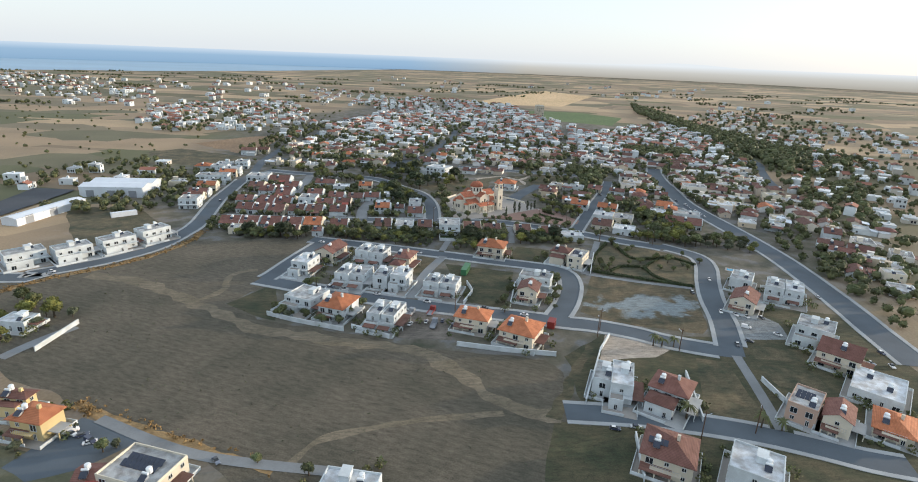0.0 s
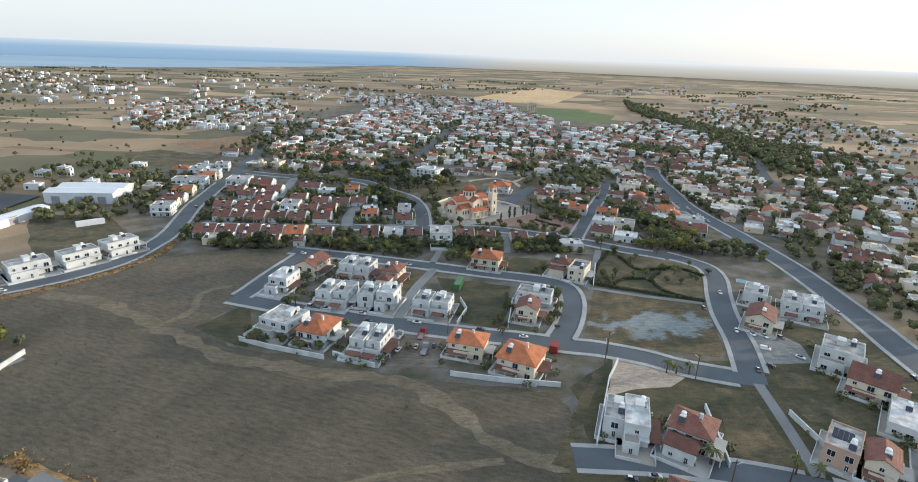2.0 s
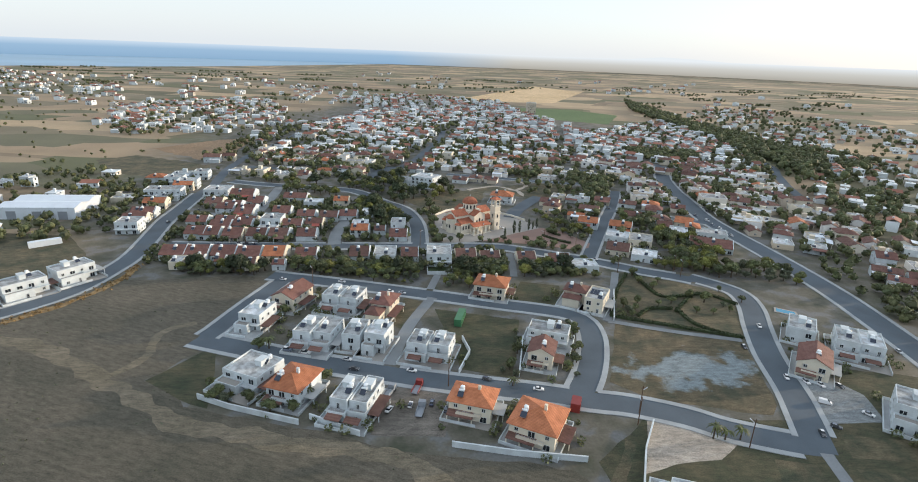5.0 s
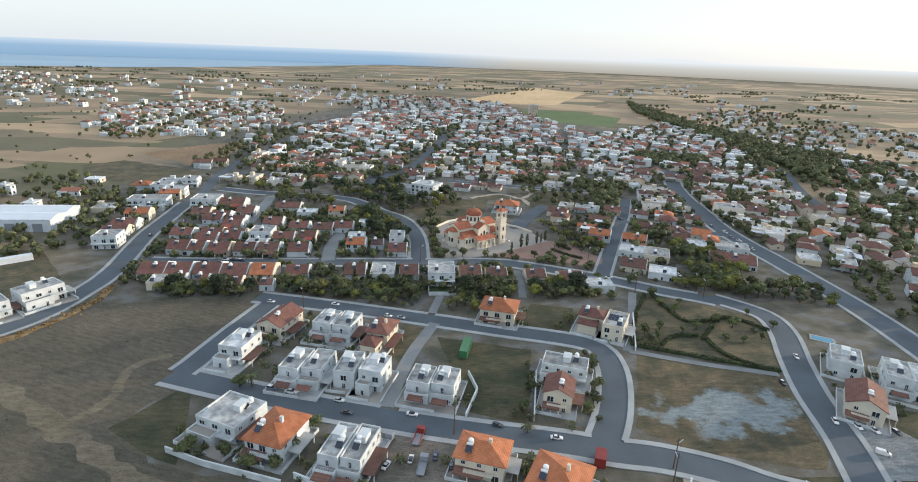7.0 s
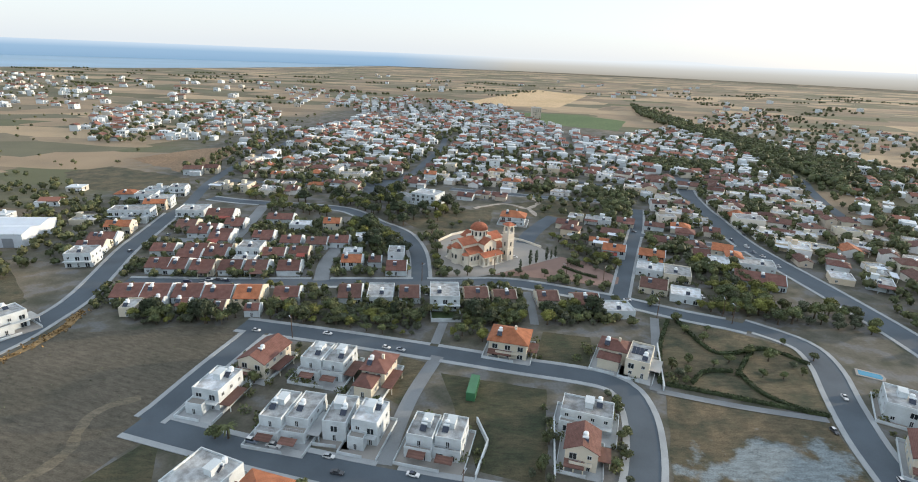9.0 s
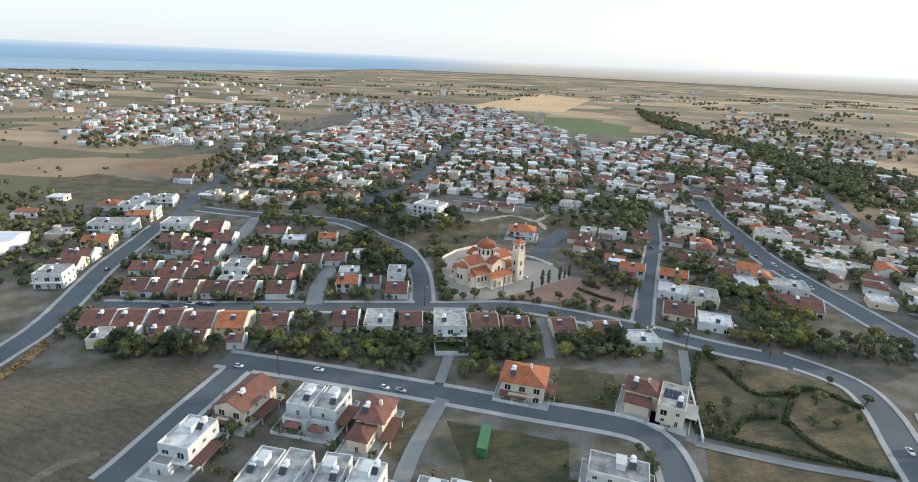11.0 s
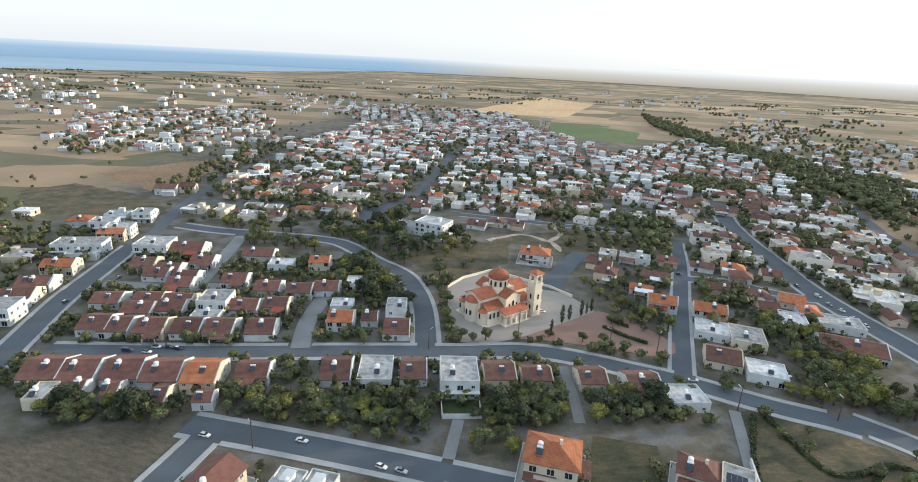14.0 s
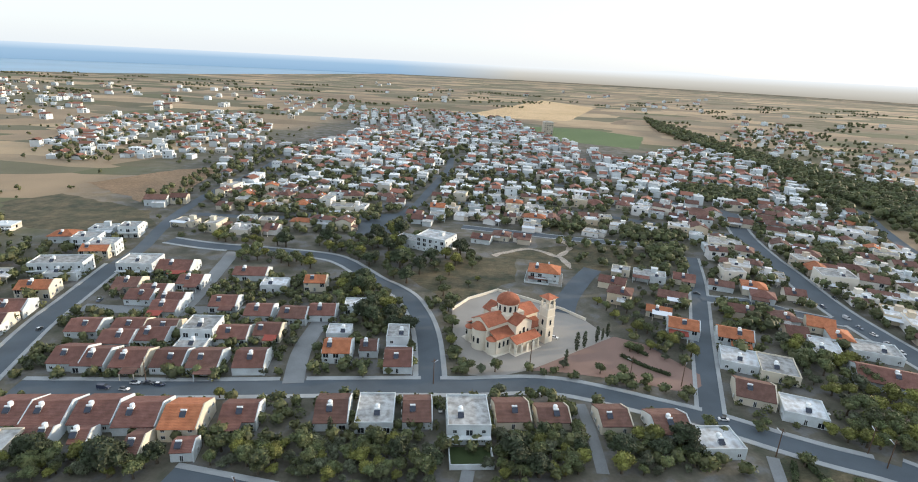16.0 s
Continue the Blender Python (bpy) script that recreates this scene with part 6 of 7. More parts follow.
def town_plan():
    """House spots on crooked blocks inside each quarter."""
    out = []
    for poly, turn, cell, keep in ((TOWN_1, -8, 11.5, 0.93), (TOWN_2, -5, 11.8, 0.92), (TOWN_3, 6, 15, 0.85), (TOWN_4, -28, 12.5, 0.9), (TOWN_5, -30, 12, 0.95), (TOWN_6, 8, 19, 0.7), (TOWN_7, 12, 30, 0.6), (TOWN_8, -35, 22, 0.6), (TOWN_9, 6, 17, 0.7), (TOWN_10, 5, 17, 0.75), (TOWN_11, 5, 24, 0.75), (TOWN_12, -32, 15.5, 0.7), (TOWN_13, -30, 24, 0.5), (TOWN_14, 6, 14, 0.7), (VILLAGE_GAP, -12, 14.5, 0.75), (VILLAGE_SIDE, -30, 15, 0.75), (FILL_A, -5, 15, 0.8), (FILL_B, -25, 16, 0.7), (VILLAGE_ALL, -12, 10.5, 0.95)):
        cx, cy = sum(p[0] for p in poly) / len(poly), sum(p[1] for p in poly) / len(poly)
        c, s = math.cos(radians(turn)), math.sin(radians(turn))
        n = int(900 / cell)
        for i in range(-n, n):
            for j in range(-n, n):
                if i % 11 == 0 or j % 6 == 0 or RNG.random() > keep:
                    continue
                u, v = i * cell + RNG.uniform(-2.2, 2.2), j * cell + RNG.uniform(-2.2, 2.2)
                x, y = cx + u * c - v * s, cy + u * s + v * c
                if not inside((x, y), poly) or any(inside((x, y), q) for q in OPEN_LAND):
                    continue
                if not clear_of_roads(x, y, 6.5) or not free_spot(x, y, 9.0):
                    continue
                GRID.setdefault((int(x // 12), int(y // 12)), []).append((x, y))
                out.append((x, y, turn + RNG.gauss(0, 5) + RNG.choice([0, 90]), RNG.uniform(6.5, 12.5), RNG.uniform(6, 10), RNG.choice([2.8, 3.0, 3.2, 3.3, 3.5, 3.8, 5.4, 6.0])))
    return out


VILLAGE_ALL = [(-146, 440), (-150, 680), (-100, 900), (130, 1000), (180, 720), (330, 870), (330, 680), (300, 560), (262, 440), (215, 290), (172, 300), (130, 400), (100, 465), (40, 452), (-20, 495)]
VILLAGE_GAP = [(100, 300), (150, 330), (145, 420), (110, 420), (90, 370)]
FILL_A = [(-128, 428), (-20, 450), (-15, 490), (-120, 505)]
FILL_B = [(60, 400), (100, 395), (140, 470), (60, 475)]
BACKS = [(-125, 270), (-20, 276), (70, 268), (78, 300), (78, 330), (-40, 380), (-130, 380)]
WEST_SIDE = [(-215, 290), (-140, 300), (-150, 420), (-200, 400)]
VILLAGE_SIDE = [(170, 200), (215, 230), (240, 380), (175, 360), (172, 250)]
SPOTS = sorted(town_plan(), key=lambda r: r[1])


def townhouse(x, y, yaw, w, d, h, style=""):
    """A village house: main block with one of three roofs, often an annex, a shaded terrace and a tank."""
    rng = random.Random(int(x * 31 + y))
    root = thing("house", x, y, yaw)
    h *= 0.86
    style = style or rng.choice(["flat", "flat", "gable", "gable", "hip"])
    wall = rng.choice([TOWN_WALL, TOWN_WALL, PLASTER_WHITE, PLASTER_CREAM])
    tile = rng.choice([TILE_RED, TILE_BROWN, TILE_ORANGE, TILE_BROWN, TILE_DARK])
    s, rise = Shape(), min(w, d) * 0.22
    if style == "gable":
        gable_wall(s, w, d, h, d * 0.2)
    else:
        s.box(-w / 2, -d / 2, -0.05, w / 2, d / 2, h)
    part("wall", s, wall, root)
    if style == "flat":
        s = Shape()
        s.box(-w / 2 + 0.2, -d / 2 + 0.2, h, w / 2 - 0.2, d / 2 - 0.2, h + 0.08)
        part("roof", s, rng.choice([SCREED, SCREED, WHITE_ROOF]), root)
        part("parapet", parapet(w, d, h, 0.5), wall, root)
        if w * d > 80:
            s, bx = Shape(), rng.uniform(-0.3, 0.3) * w
            s.box(bx - 1.3, d * 0.1, h + 0.08, bx + 1.3, d * 0.1 + 2.2, h + 2.1)
            s.box(bx - 1.5, d * 0.1 - 0.2, h + 2.1, bx + 1.5, d * 0.1 + 2.4, h + 2.24)
            part("stairwell", s, wall, root)
        label, z = "village house with plastered walls and a flat roof", h + 0.08
    elif style == "hip":
        part("roof", hip_roof(w, d, h, rise, 0.5), tile, root)
        label, z = "village house with plastered walls and a hipped tiled roof", h + rise * 0.5
    else:
        part("roof", gable_roof(w, d, h, d * 0.2), tile, root)
        label, z = "village house with plastered walls and a tiled roof", h + d * 0.1
    add_windows(root, w, d, h, rng, sides=(0, 1, 3), fill=0.42, gap=3.6)
    if rng.random() < 0.6:
        aw, ad, ah = w * rng.uniform(0.4, 0.75), rng.uniform(2.2, 3.6), rng.uniform(2.4, 2.9)
        ax = rng.choice([-1, 1]) * (w - aw) / 2
        s = Shape()
        if rng.random() < 0.5:
            s.box(ax - aw / 2, -d / 2 - ad, -0.05, ax + aw / 2, -d / 2 - 0.02, ah)
            part("annex", s, wall, root)
        else:
            for px in (ax - aw / 2 + 0.1, ax + aw / 2 - 0.3):
                s = Shape()
                s.box(px, -d / 2 - ad + 0.1, -0.05, px + 0.2, -d / 2 - ad + 0.3, ah)
                part("post", s, wall, root)
        q = [(ax - aw / 2 - 0.2, -d / 2 - ad - 0.3, ah), (ax + aw / 2 + 0.2, -d / 2 - ad - 0.3, ah), (ax + aw / 2 + 0.2, -d / 2 - 0.02, ah + 0.4), (ax - aw / 2 - 0.2, -d / 2 - 0.02, ah + 0.4)]
        s = Shape()
        s.hull(q, [(a, b, c + 0.15) for a, b, c in q])
        part("annex_roof", s, rng.choice([SCREED, TILE_BROWN, TILE_RED, SHEET_METAL, WHITE_ROOF]), root)
    if rng.random() < 0.8:
        tx = rng.uniform(-0.25, 0.25) * w
        part("tank", heater_meshes()["tank"], None, root, "white storage tank", at=pose(tx, -d * 0.2, z))
        part("collector", heater_meshes()["collector"], None, root, at=pose(tx, -d * 0.2 - 1.0, z - (0 if style == "flat" else 0.35)))
    return tagged(root, label, "house", "houses of the village")


for style, *r in KNOWN_HOUSES:
    townhouse(*r, style)
NEAR_TOWN = [r for r in SPOTS if r[1] < 600 and -180 < r[0] < 260][:178]
for r in NEAR_TOWN:
    townhouse(*r)

FAR_WALL = material("far_plaster", (0.68, 0.69, 0.68), 0.85, scale=0.2, vary=0.08, island=0.22, space="World")
FAR_CREAM = material("far_cream", (0.56, 0.50, 0.42), 0.85, scale=0.2, vary=0.08, island=0.2, space="World")
FAR_ROOF = material("far_flat_roof", (0.56, 0.56, 0.55), 0.85, scale=0.2, vary=0.1, island=0.3, space="World")
FAR_TILE = material("far_tiles", (0.27, 0.115, 0.075), 0.85, scale=0.2, vary=0.1, island=0.35, space="World")


def far_houses(rows):
    """Far houses, each of two or three rooms of uneven height with windows, roofs and a tank."""
    s, rng = Shape(), random.Random(3)
    for x, y, yaw, w, d, h in rows:
        m = pose(x, y, 0, 0, 0, yaw)
        one, slot = Shape(), rng.choice([0, 0, 0, 1])
        blocks = [(0.0, 0.0, w * 0.8, d * 0.9, h)]
        for _ in range(rng.choice([1, 1, 2])):
            blocks.append((rng.uniform(-0.45, 0.45) * w, rng.uniform(-0.5, 0.3) * d, w * rng.uniform(0.35, 0.7), d * rng.uniform(0.4, 0.75), h * rng.uniform(0.5, 0.95)))
        tiled = rng.random() < 0.46
        for k, (bx, by, bw, bd, bh) in enumerate(blocks):
            one.box(bx - bw / 2, by - bd / 2, 0, bx + bw / 2, by + bd / 2, bh, slot)
            if tiled and k == 0:
                g = gable_roof(bw, bd, bh, bd * 0.2)
                n = len(one.v)
                one.v += [(p[0] + bx, p[1] + by, p[2]) for p in g.v]
                one.f += [tuple(n + i for i in f) for f in g.f]
                one.s += [3] * len(g.f)
            else:
                one.box(bx - bw / 2 - 0.08, by - bd / 2 - 0.08, bh, bx + bw / 2 + 0.08, by + bd / 2 + 0.08, bh + 0.35, rng.choice([0, 2, 2]))
            for st in range(max(1, round(bh / 3.1))):
                for u in (-0.28, 0.05, 0.3):
                    if rng.random() < 0.6:
                        one.box(bx + u * bw - 0.5, by - bd / 2 - 0.05, st * 3.1 + 0.8, bx + u * bw + 0.5, by - bd / 2 + 0.02, st * 3.1 + 2.2, 4)
                if rng.random() < 0.6:
                    one.box(bx + bw / 2 - 0.02, by - 0.6, st * 3.1 + 0.9, bx + bw / 2 + 0.05, by + 0.6, st * 3.1 + 2.2, 4)
        one.box(-0.6, -0.2, h + 0.3, 0.5, 0.8, h + rng.uniform(1.0, 2.0), 0)
        n = len(s.v)
        s.v += [tuple(m @ Vector(p)) for p in one.v]
        s.f += [tuple(n + i for i in f) for f in one.f]
        s.s += one.s
    single("far_houses", s, (FAR_WALL, FAR_CREAM, FAR_ROOF, FAR_TILE, GLASS), "many small white and tiled houses of the far village", "houses", "stuff")


SCATTERED = [(RNG.uniform(-1500, -350), RNG.uniform(820, 1600)) for _ in range(120)] + [(RNG.uniform(-300, 1100), RNG.uniform(1100, 2300)) for _ in range(45)]
SCATTERED = [p for p in SCATTERED if not any(inside(p, q) for q in (FIELD_GREEN, FIELD_MID, FIELD_BROWN, FIELD_TAN))]
NEAR_SET = {(r[0], r[1]) for r in NEAR_TOWN}
far_houses([r for r in SPOTS if (r[0], r[1]) not in NEAR_SET] + [(x, y, RNG.uniform(-20, 20), RNG.uniform(9, 15), RNG.uniform(8, 12), 6.3) for x, y in SCATTERED])


# ---- trees and plants ----
def leaf_cloud(s, rng, cx, cy, cz, r, n, size, flat=0.8):
    """Small leaf clusters spread through the outer part of a lump."""
    for _ in range(n):
        v = Vector((rng.gauss(0, 1), rng.gauss(0, 1), rng.gauss(0, 1))).normalized() * r * rng.uniform(0.6, 1.06)
        c = Vector((cx + v.x, cy + v.y, cz + v.z * flat))
        a = Vector((rng.gauss(0, 1), rng.gauss(0, 1), rng.gauss(0, 1))).normalized()
        b = a.cross(Vector((rng.gauss(0, 1), rng.gauss(0, 1), rng.gauss(0, 1)))).normalized()
        k = size * rng.uniform(0.6, 1.3)
        s.poly([c - a * k - b * k * 0.5, c + a * k * 0.2 - b * k, c + a * k, c + b * k * 0.7])


def leaf_core(s, rng, cx, cy, cz, r, flat=0.8):
    """The dense, lumpy inside of a clump of leaves."""
    n, rows, cols = len(s.v), 4, 7
    ph = rng.uniform(0, 6)
    for j in range(rows + 1):
        b = math.pi * (j / rows - 0.5)
        for i in range(cols):
            a = 2 * math.pi * i / cols + ph
            k = r * rng.uniform(0.72, 1.0)
            s.v.append((cx + k * math.cos(b) * math.cos(a), cy + k * math.cos(b) * math.sin(a), cz + k * flat * math.sin(b)))
    for j in range(rows):
        for i in range(cols):
            q = (i + 1) % cols
            s.f.append((n + j * cols + i, n + j * cols + q, n + (j + 1) * cols + q, n + (j + 1) * cols + i))
            s.s.append(0)


def trunk_shape(rng, height, r, limbs, reach):
    s = Shape()
    s.turned([(r * 1.3, 0), (r, height * 0.25), (r * 0.75, height * 0.65), (r * 0.5, height)], 0, 0, 7)
    for i in range(limbs):
        a = 2 * math.pi * i / limbs + rng.uniform(-0.4, 0.4)
        p, q = Vector((0, 0, height * rng.uniform(0.55, 0.85))), Vector((math.cos(a) * reach, math.sin(a) * reach, height + reach * rng.uniform(0.3, 0.8)))
        side = Vector((-math.sin(a), math.cos(a), 0))
        k0, k1 = r * 0.5, r * 0.2
        up = Vector((0, 0, 1))
        s.hull([p - side * k0 - up * k0, p + side * k0 - up * k0, p + side * k0 + up * k0, p - side * k0 + up * k0], [q - side * k1 - up * k1, q + side * k1 - up * k1, q + side * k1 + up * k1, q - side * k1 + up * k1])
    return s


def broad_tree(seed, height, radius, leaf, label, name="tree"):
    rng = random.Random(seed)
    root = thing(name, 0, 0)
    part("trunk", trunk_shape(rng, height * 0.42, 0.05 * height, 5, radius * 0.6), BARK, root)
    s = Shape()
    lumps = rng.randint(6, 9)
    for i in range(lumps):
        a, rr = 2 * math.pi * i / lumps + rng.uniform(-0.5, 0.5), radius * rng.uniform(0.25, 0.72)
        lr, lz = radius * rng.uniform(0.36, 0.56), height * rng.uniform(0.46, 0.76)
        leaf_core(s, rng, rr * math.cos(a), rr * math.sin(a), lz, lr * 0.85)
        leaf_cloud(s, rng, rr * math.cos(a), rr * math.sin(a), lz, lr, 120, radius * 0.085)
    leaf_cloud(s, rng, 0, 0, height * 0.74, radius * 0.6, 190, radius * 0.085)
    leaf_core(s, rng, 0, 0, height * 0.70, radius * 0.55)
    part("crown", s, leaf, root)
    return tagged(root, label, "tree")


def cypress(seed):
    rng = random.Random(seed)
    root = thing("cypress", 0, 0)
    s = Shape()
    s.turned([(0.16, 0), (0.12, 1.0), (0.05, 6.0)], 0, 0, 6)
    part("trunk", s, BARK, root)
    s = Shape()
    for k in range(9):
        z = 0.9 + k * 0.72
        leaf_cloud(s, rng, 0, 0, z, 0.85 * math.sin(math.pi * (k + 1.6) / 11.5) + 0.1, 34, 0.28, 1.1)
    part("crown", s, LEAF_DARK, root)
    return tagged(root, "slender dark green pointed cypress tree", "tree")


def palm(seed):
    rng = random.Random(seed)
    root = thing("palm_tree", 0, 0)
    s = Shape()
    s.turned([(0.32, 0), (0.22, 0.6), (0.2, 3.2), (0.24, 3.9)], 0, 0, 8)
    part("trunk", s, BARK, root)
    s = Shape()
    for i in range(30):
        a, lift = rng.uniform(0, 2 * math.pi), rng.uniform(0.1, 1.2)
        d, side = Vector((math.cos(a), math.sin(a), 0)), Vector((-math.sin(a), math.cos(a), 0))
        prev, pw = Vector((0, 0, 3.9)), 0.1
        for k in range(1, 5):
            t = k / 4
            p = Vector((0, 0, 3.9)) + d * (2.4 * t) + Vector((0, 0, lift * 1.8 * t - 2.2 * t * t))
            w = 0.34 * (1 - t) + 0.04
            s.poly([prev - side * pw, prev + side * pw, p + side * w - Vector((0, 0, 0.1)), p - side * w - Vector((0, 0, 0.1))])
            prev, pw = p, w
    part("fronds", s, PALM_LEAF, root)
    return tagged(root, "short palm tree with arching fronds", "tree")


KINDS = {
    "tree": [broad_tree(i, 6.0, 2.9, LEAF, "leafy green garden tree") for i in range(4)],
    "olive": [broad_tree(20 + i, 4.2, 2.5, LEAF_OLIVE, "grey-green olive tree with loose foliage", "olive_tree") for i in range(3)],
    "lime": [broad_tree(40 + i, 7.0, 3.4, LEAF_LIME, "tall tree with yellow-green sunlit leaves") for i in range(2)],
    "pine": [broad_tree(60 + i, 8.5, 3.6, LEAF_DARK, "tall dark green pine with a dense crown", "pine_tree") for i in range(2)],
    "cypress": [cypress(1), cypress(2)],
    "palm": [palm(1), palm(2)],
}
USED = set()


def plant(kind, x, y, size):
    base = KINDS[kind][RNG.randrange(len(KINDS[kind]))]
    m = pose(x, y, 0, 0, 0, RNG.uniform(0, 360)) @ Matrix.Diagonal((size * RNG.uniform(0.9, 1.12), size * RNG.uniform(0.9, 1.12), size * RNG.uniform(0.88, 1.15), 1))
    if base.name not in USED:
        USED.add(base.name)
        base.matrix_world = m
    else:
        copy_thing(base, m)


BELT_WEST = [(-58, 272), (-56, 266), (-30, 262), (-4, 256), (-3, 276), (-30, 276)]
BELT_EAST = [(7, 266), (6, 256), (18, 253), (18, 264), (34, 266), (34, 274), (12, 274)]
SQUARE_GARDENS = [(59, 338), (72, 333), (80, 330), (90, 352), (100, 378), (84, 384), (66, 360)]
LANE_GARDENS = [(100, 340), (116, 340), (126, 365), (112, 362), (105, 352)]
WOOD_EAST = [(235, 505), (330, 475), (425, 560), (405, 640), (300, 600)]
WOOD_SIDE = [(222, 320), (262, 330), (335, 440), (275, 450)]
PARK_EDGE = [(-40, 385), (-12, 362), (-10, 330), (-20, 335), (-45, 352)]


def spots_in(poly, n, gap, roads=2.5, house=5.5):
    xs, ys, out = [p[0] for p in poly], [p[1] for p in poly], []
    for _ in range(n * 30):
        p = (RNG.uniform(min(xs), max(xs)), RNG.uniform(min(ys), max(ys)))
        if len(out) < n and inside(p, poly) and all(math.hypot(p[0] - q[0], p[1] - q[1]) > gap for q in out) and clear_of_roads(*p, roads) and free_spot(*p, house) and not inside(p, COURT) and not inside(p, PLAZA):
            out.append(p)
    return out


for x, y in PALMS:
    plant("palm", x, y, RNG.uniform(0.75, 1.1))
for x, y in CYPRESSES:
    plant("cypress", x, y, RNG.uniform(0.7, 1.05))
for x, y in STREET_TREES + STREET_TREES_B:
    if clear_of_roads(x, y, 0.6):
        plant(RNG.choice(["tree", "tree", "olive", "tree", "lime"]), x, y, RNG.uniform(0.6, 0.95))
for x, y in YARD_TREES + GARDEN_TREES + spots_in(PARK, 12, 6):
    plant(RNG.choice(["tree", "olive", "tree"]), x, y, RNG.uniform(0.5, 0.8))
for x, y in spots_in(BELT_WEST, 42, 2.8) + spots_in(BELT_EAST, 26, 2.6) + spots_in(SQUARE_GARDENS, 34, 2.8, 1.5, 5.0) + spots_in(LANE_GARDENS, 26, 3.0, 1.5, 5.0):
    plant(RNG.choice(["olive", "tree", "tree", "olive", "lime"]), x, y, RNG.uniform(0.45, 0.95))
for x, y in spots_in(GROVE_1, 84, 3.0) + spots_in(GROVE_2, 62, 3.0) + spots_in(GROVE_11, 22, 3.2):
    plant(RNG.choice(["olive", "olive", "olive", "tree", "tree", "tree", "pine", "lime"]), x, y, RNG.uniform(0.5, 1.05))
for x, y in spots_in(GROVE_3, 62, 3.4) + spots_in(GROVE_8, 18, 4) + spots_in(GROVE_9, 32, 3.8) + spots_in(PARK_EDGE, 26, 4):
    plant(RNG.choice(["pine", "tree", "olive", "lime", "tree"]), x, y, RNG.uniform(0.85, 1.2))
for x, y in spots_in(GROVE_4, 58, 3.8) + spots_in(GROVE_10, 34, 3.8) + spots_in(GROVE_13, 8, 5):
    plant(RNG.choice(["tree", "lime", "tree", "olive"]), x, y, RNG.uniform(0.85, 1.3))
for base in [b for row in KINDS.values() for b in row if b.name not in USED]:
    base.matrix_world = pose(-60 + RNG.uniform(-3, 3), 276, 0)


def far_trees():
    """Woods, gardens and scattered trees too many to count."""
    s, rng = Shape(), random.Random(8)

    def clump(x, y, r, n, size):
        for _ in range(3):
            a, k = rng.uniform(0, 6.28), r * rng.uniform(0.1, 0.5)
            lz, lr = r * rng.uniform(0.7, 1.1), r * rng.uniform(0.55, 0.8)
            leaf_core(s, rng, x + k * math.cos(a), y + k * math.sin(a), lz, lr * 0.9, 0.9)
            leaf_cloud(s, rng, x + k * math.cos(a), y + k * math.sin(a), lz, lr, n // 3, size, 0.9)

    for poly, n, r in ((GROVE_5, 34, 3.4), (GROVE_6, 90, 3.6), (GROVE_7, 420, 4.6), (GROVE_12, 32, 2.8), (WOOD_EAST, 150, 4.2), (WOOD_SIDE, 70, 3.4)):
        for x, y in spots_in(poly, n, r * 1.0):
            clump(x, y, r * rng.uniform(0.8, 1.3), 60, r * 0.16)
    for poly, n in ((TOWN_1, 420), (TOWN_2, 230), (TOWN_3, 120), (TOWN_4, 380), (TOWN_5, 170), (FILL_A, 60), (FILL_B, 50), (WEST_SIDE, 90), (TOWN_12, 420), (TOWN_13, 260), (TOWN_14, 170), (TOWN_6, 90), (TOWN_9, 60), (TOWN_10, 90), (TOWN_8, 90), (VILLAGE_GAP, 45), (VILLAGE_SIDE, 60), (TOWN_7, 120)):
        for x, y in spots_in(poly, n, 5.0, 2.0):
            clump(x, y, rng.uniform(2.0, 3.6), 48, 0.62)
    for x, y in spots_in(BACKS, 420, 2.4, 1.4, 5.0):
        clump(x, y, rng.uniform(1.3, 2.5), 60, 0.42)
    for _ in range(240):
        x, y = rng.uniform(-1400, 1500), rng.uniform(560, 2000)
        if not any(inside((x, y), q) for q in (FIELD_GREEN, FIELD_TAN, FIELD_BROWN)):
            for k in range(rng.choice([1, 4, 6, 9, 12])):
                clump(x + k * rng.uniform(5, 9), y + k * rng.uniform(-1.5, 1.5), rng.uniform(2.2, 4.0), 30, 0.9)
    for _ in range(300):
        x, y = rng.uniform(-620, -150), rng.uniform(300, 900)
        if clear_of_roads(x, y, 2) and free_spot(x, y, 8) and not any(inside((x, y), q) for q in (FIELD_MID, FIELD_BROWN, NETS, LOT_J)):
            clump(x, y, rng.uniform(0.7, 2.4), 24, 0.5)
    single("far_trees", s, LEAF, "dark green trees and groves among the far houses", "trees", "stuff")


far_trees()


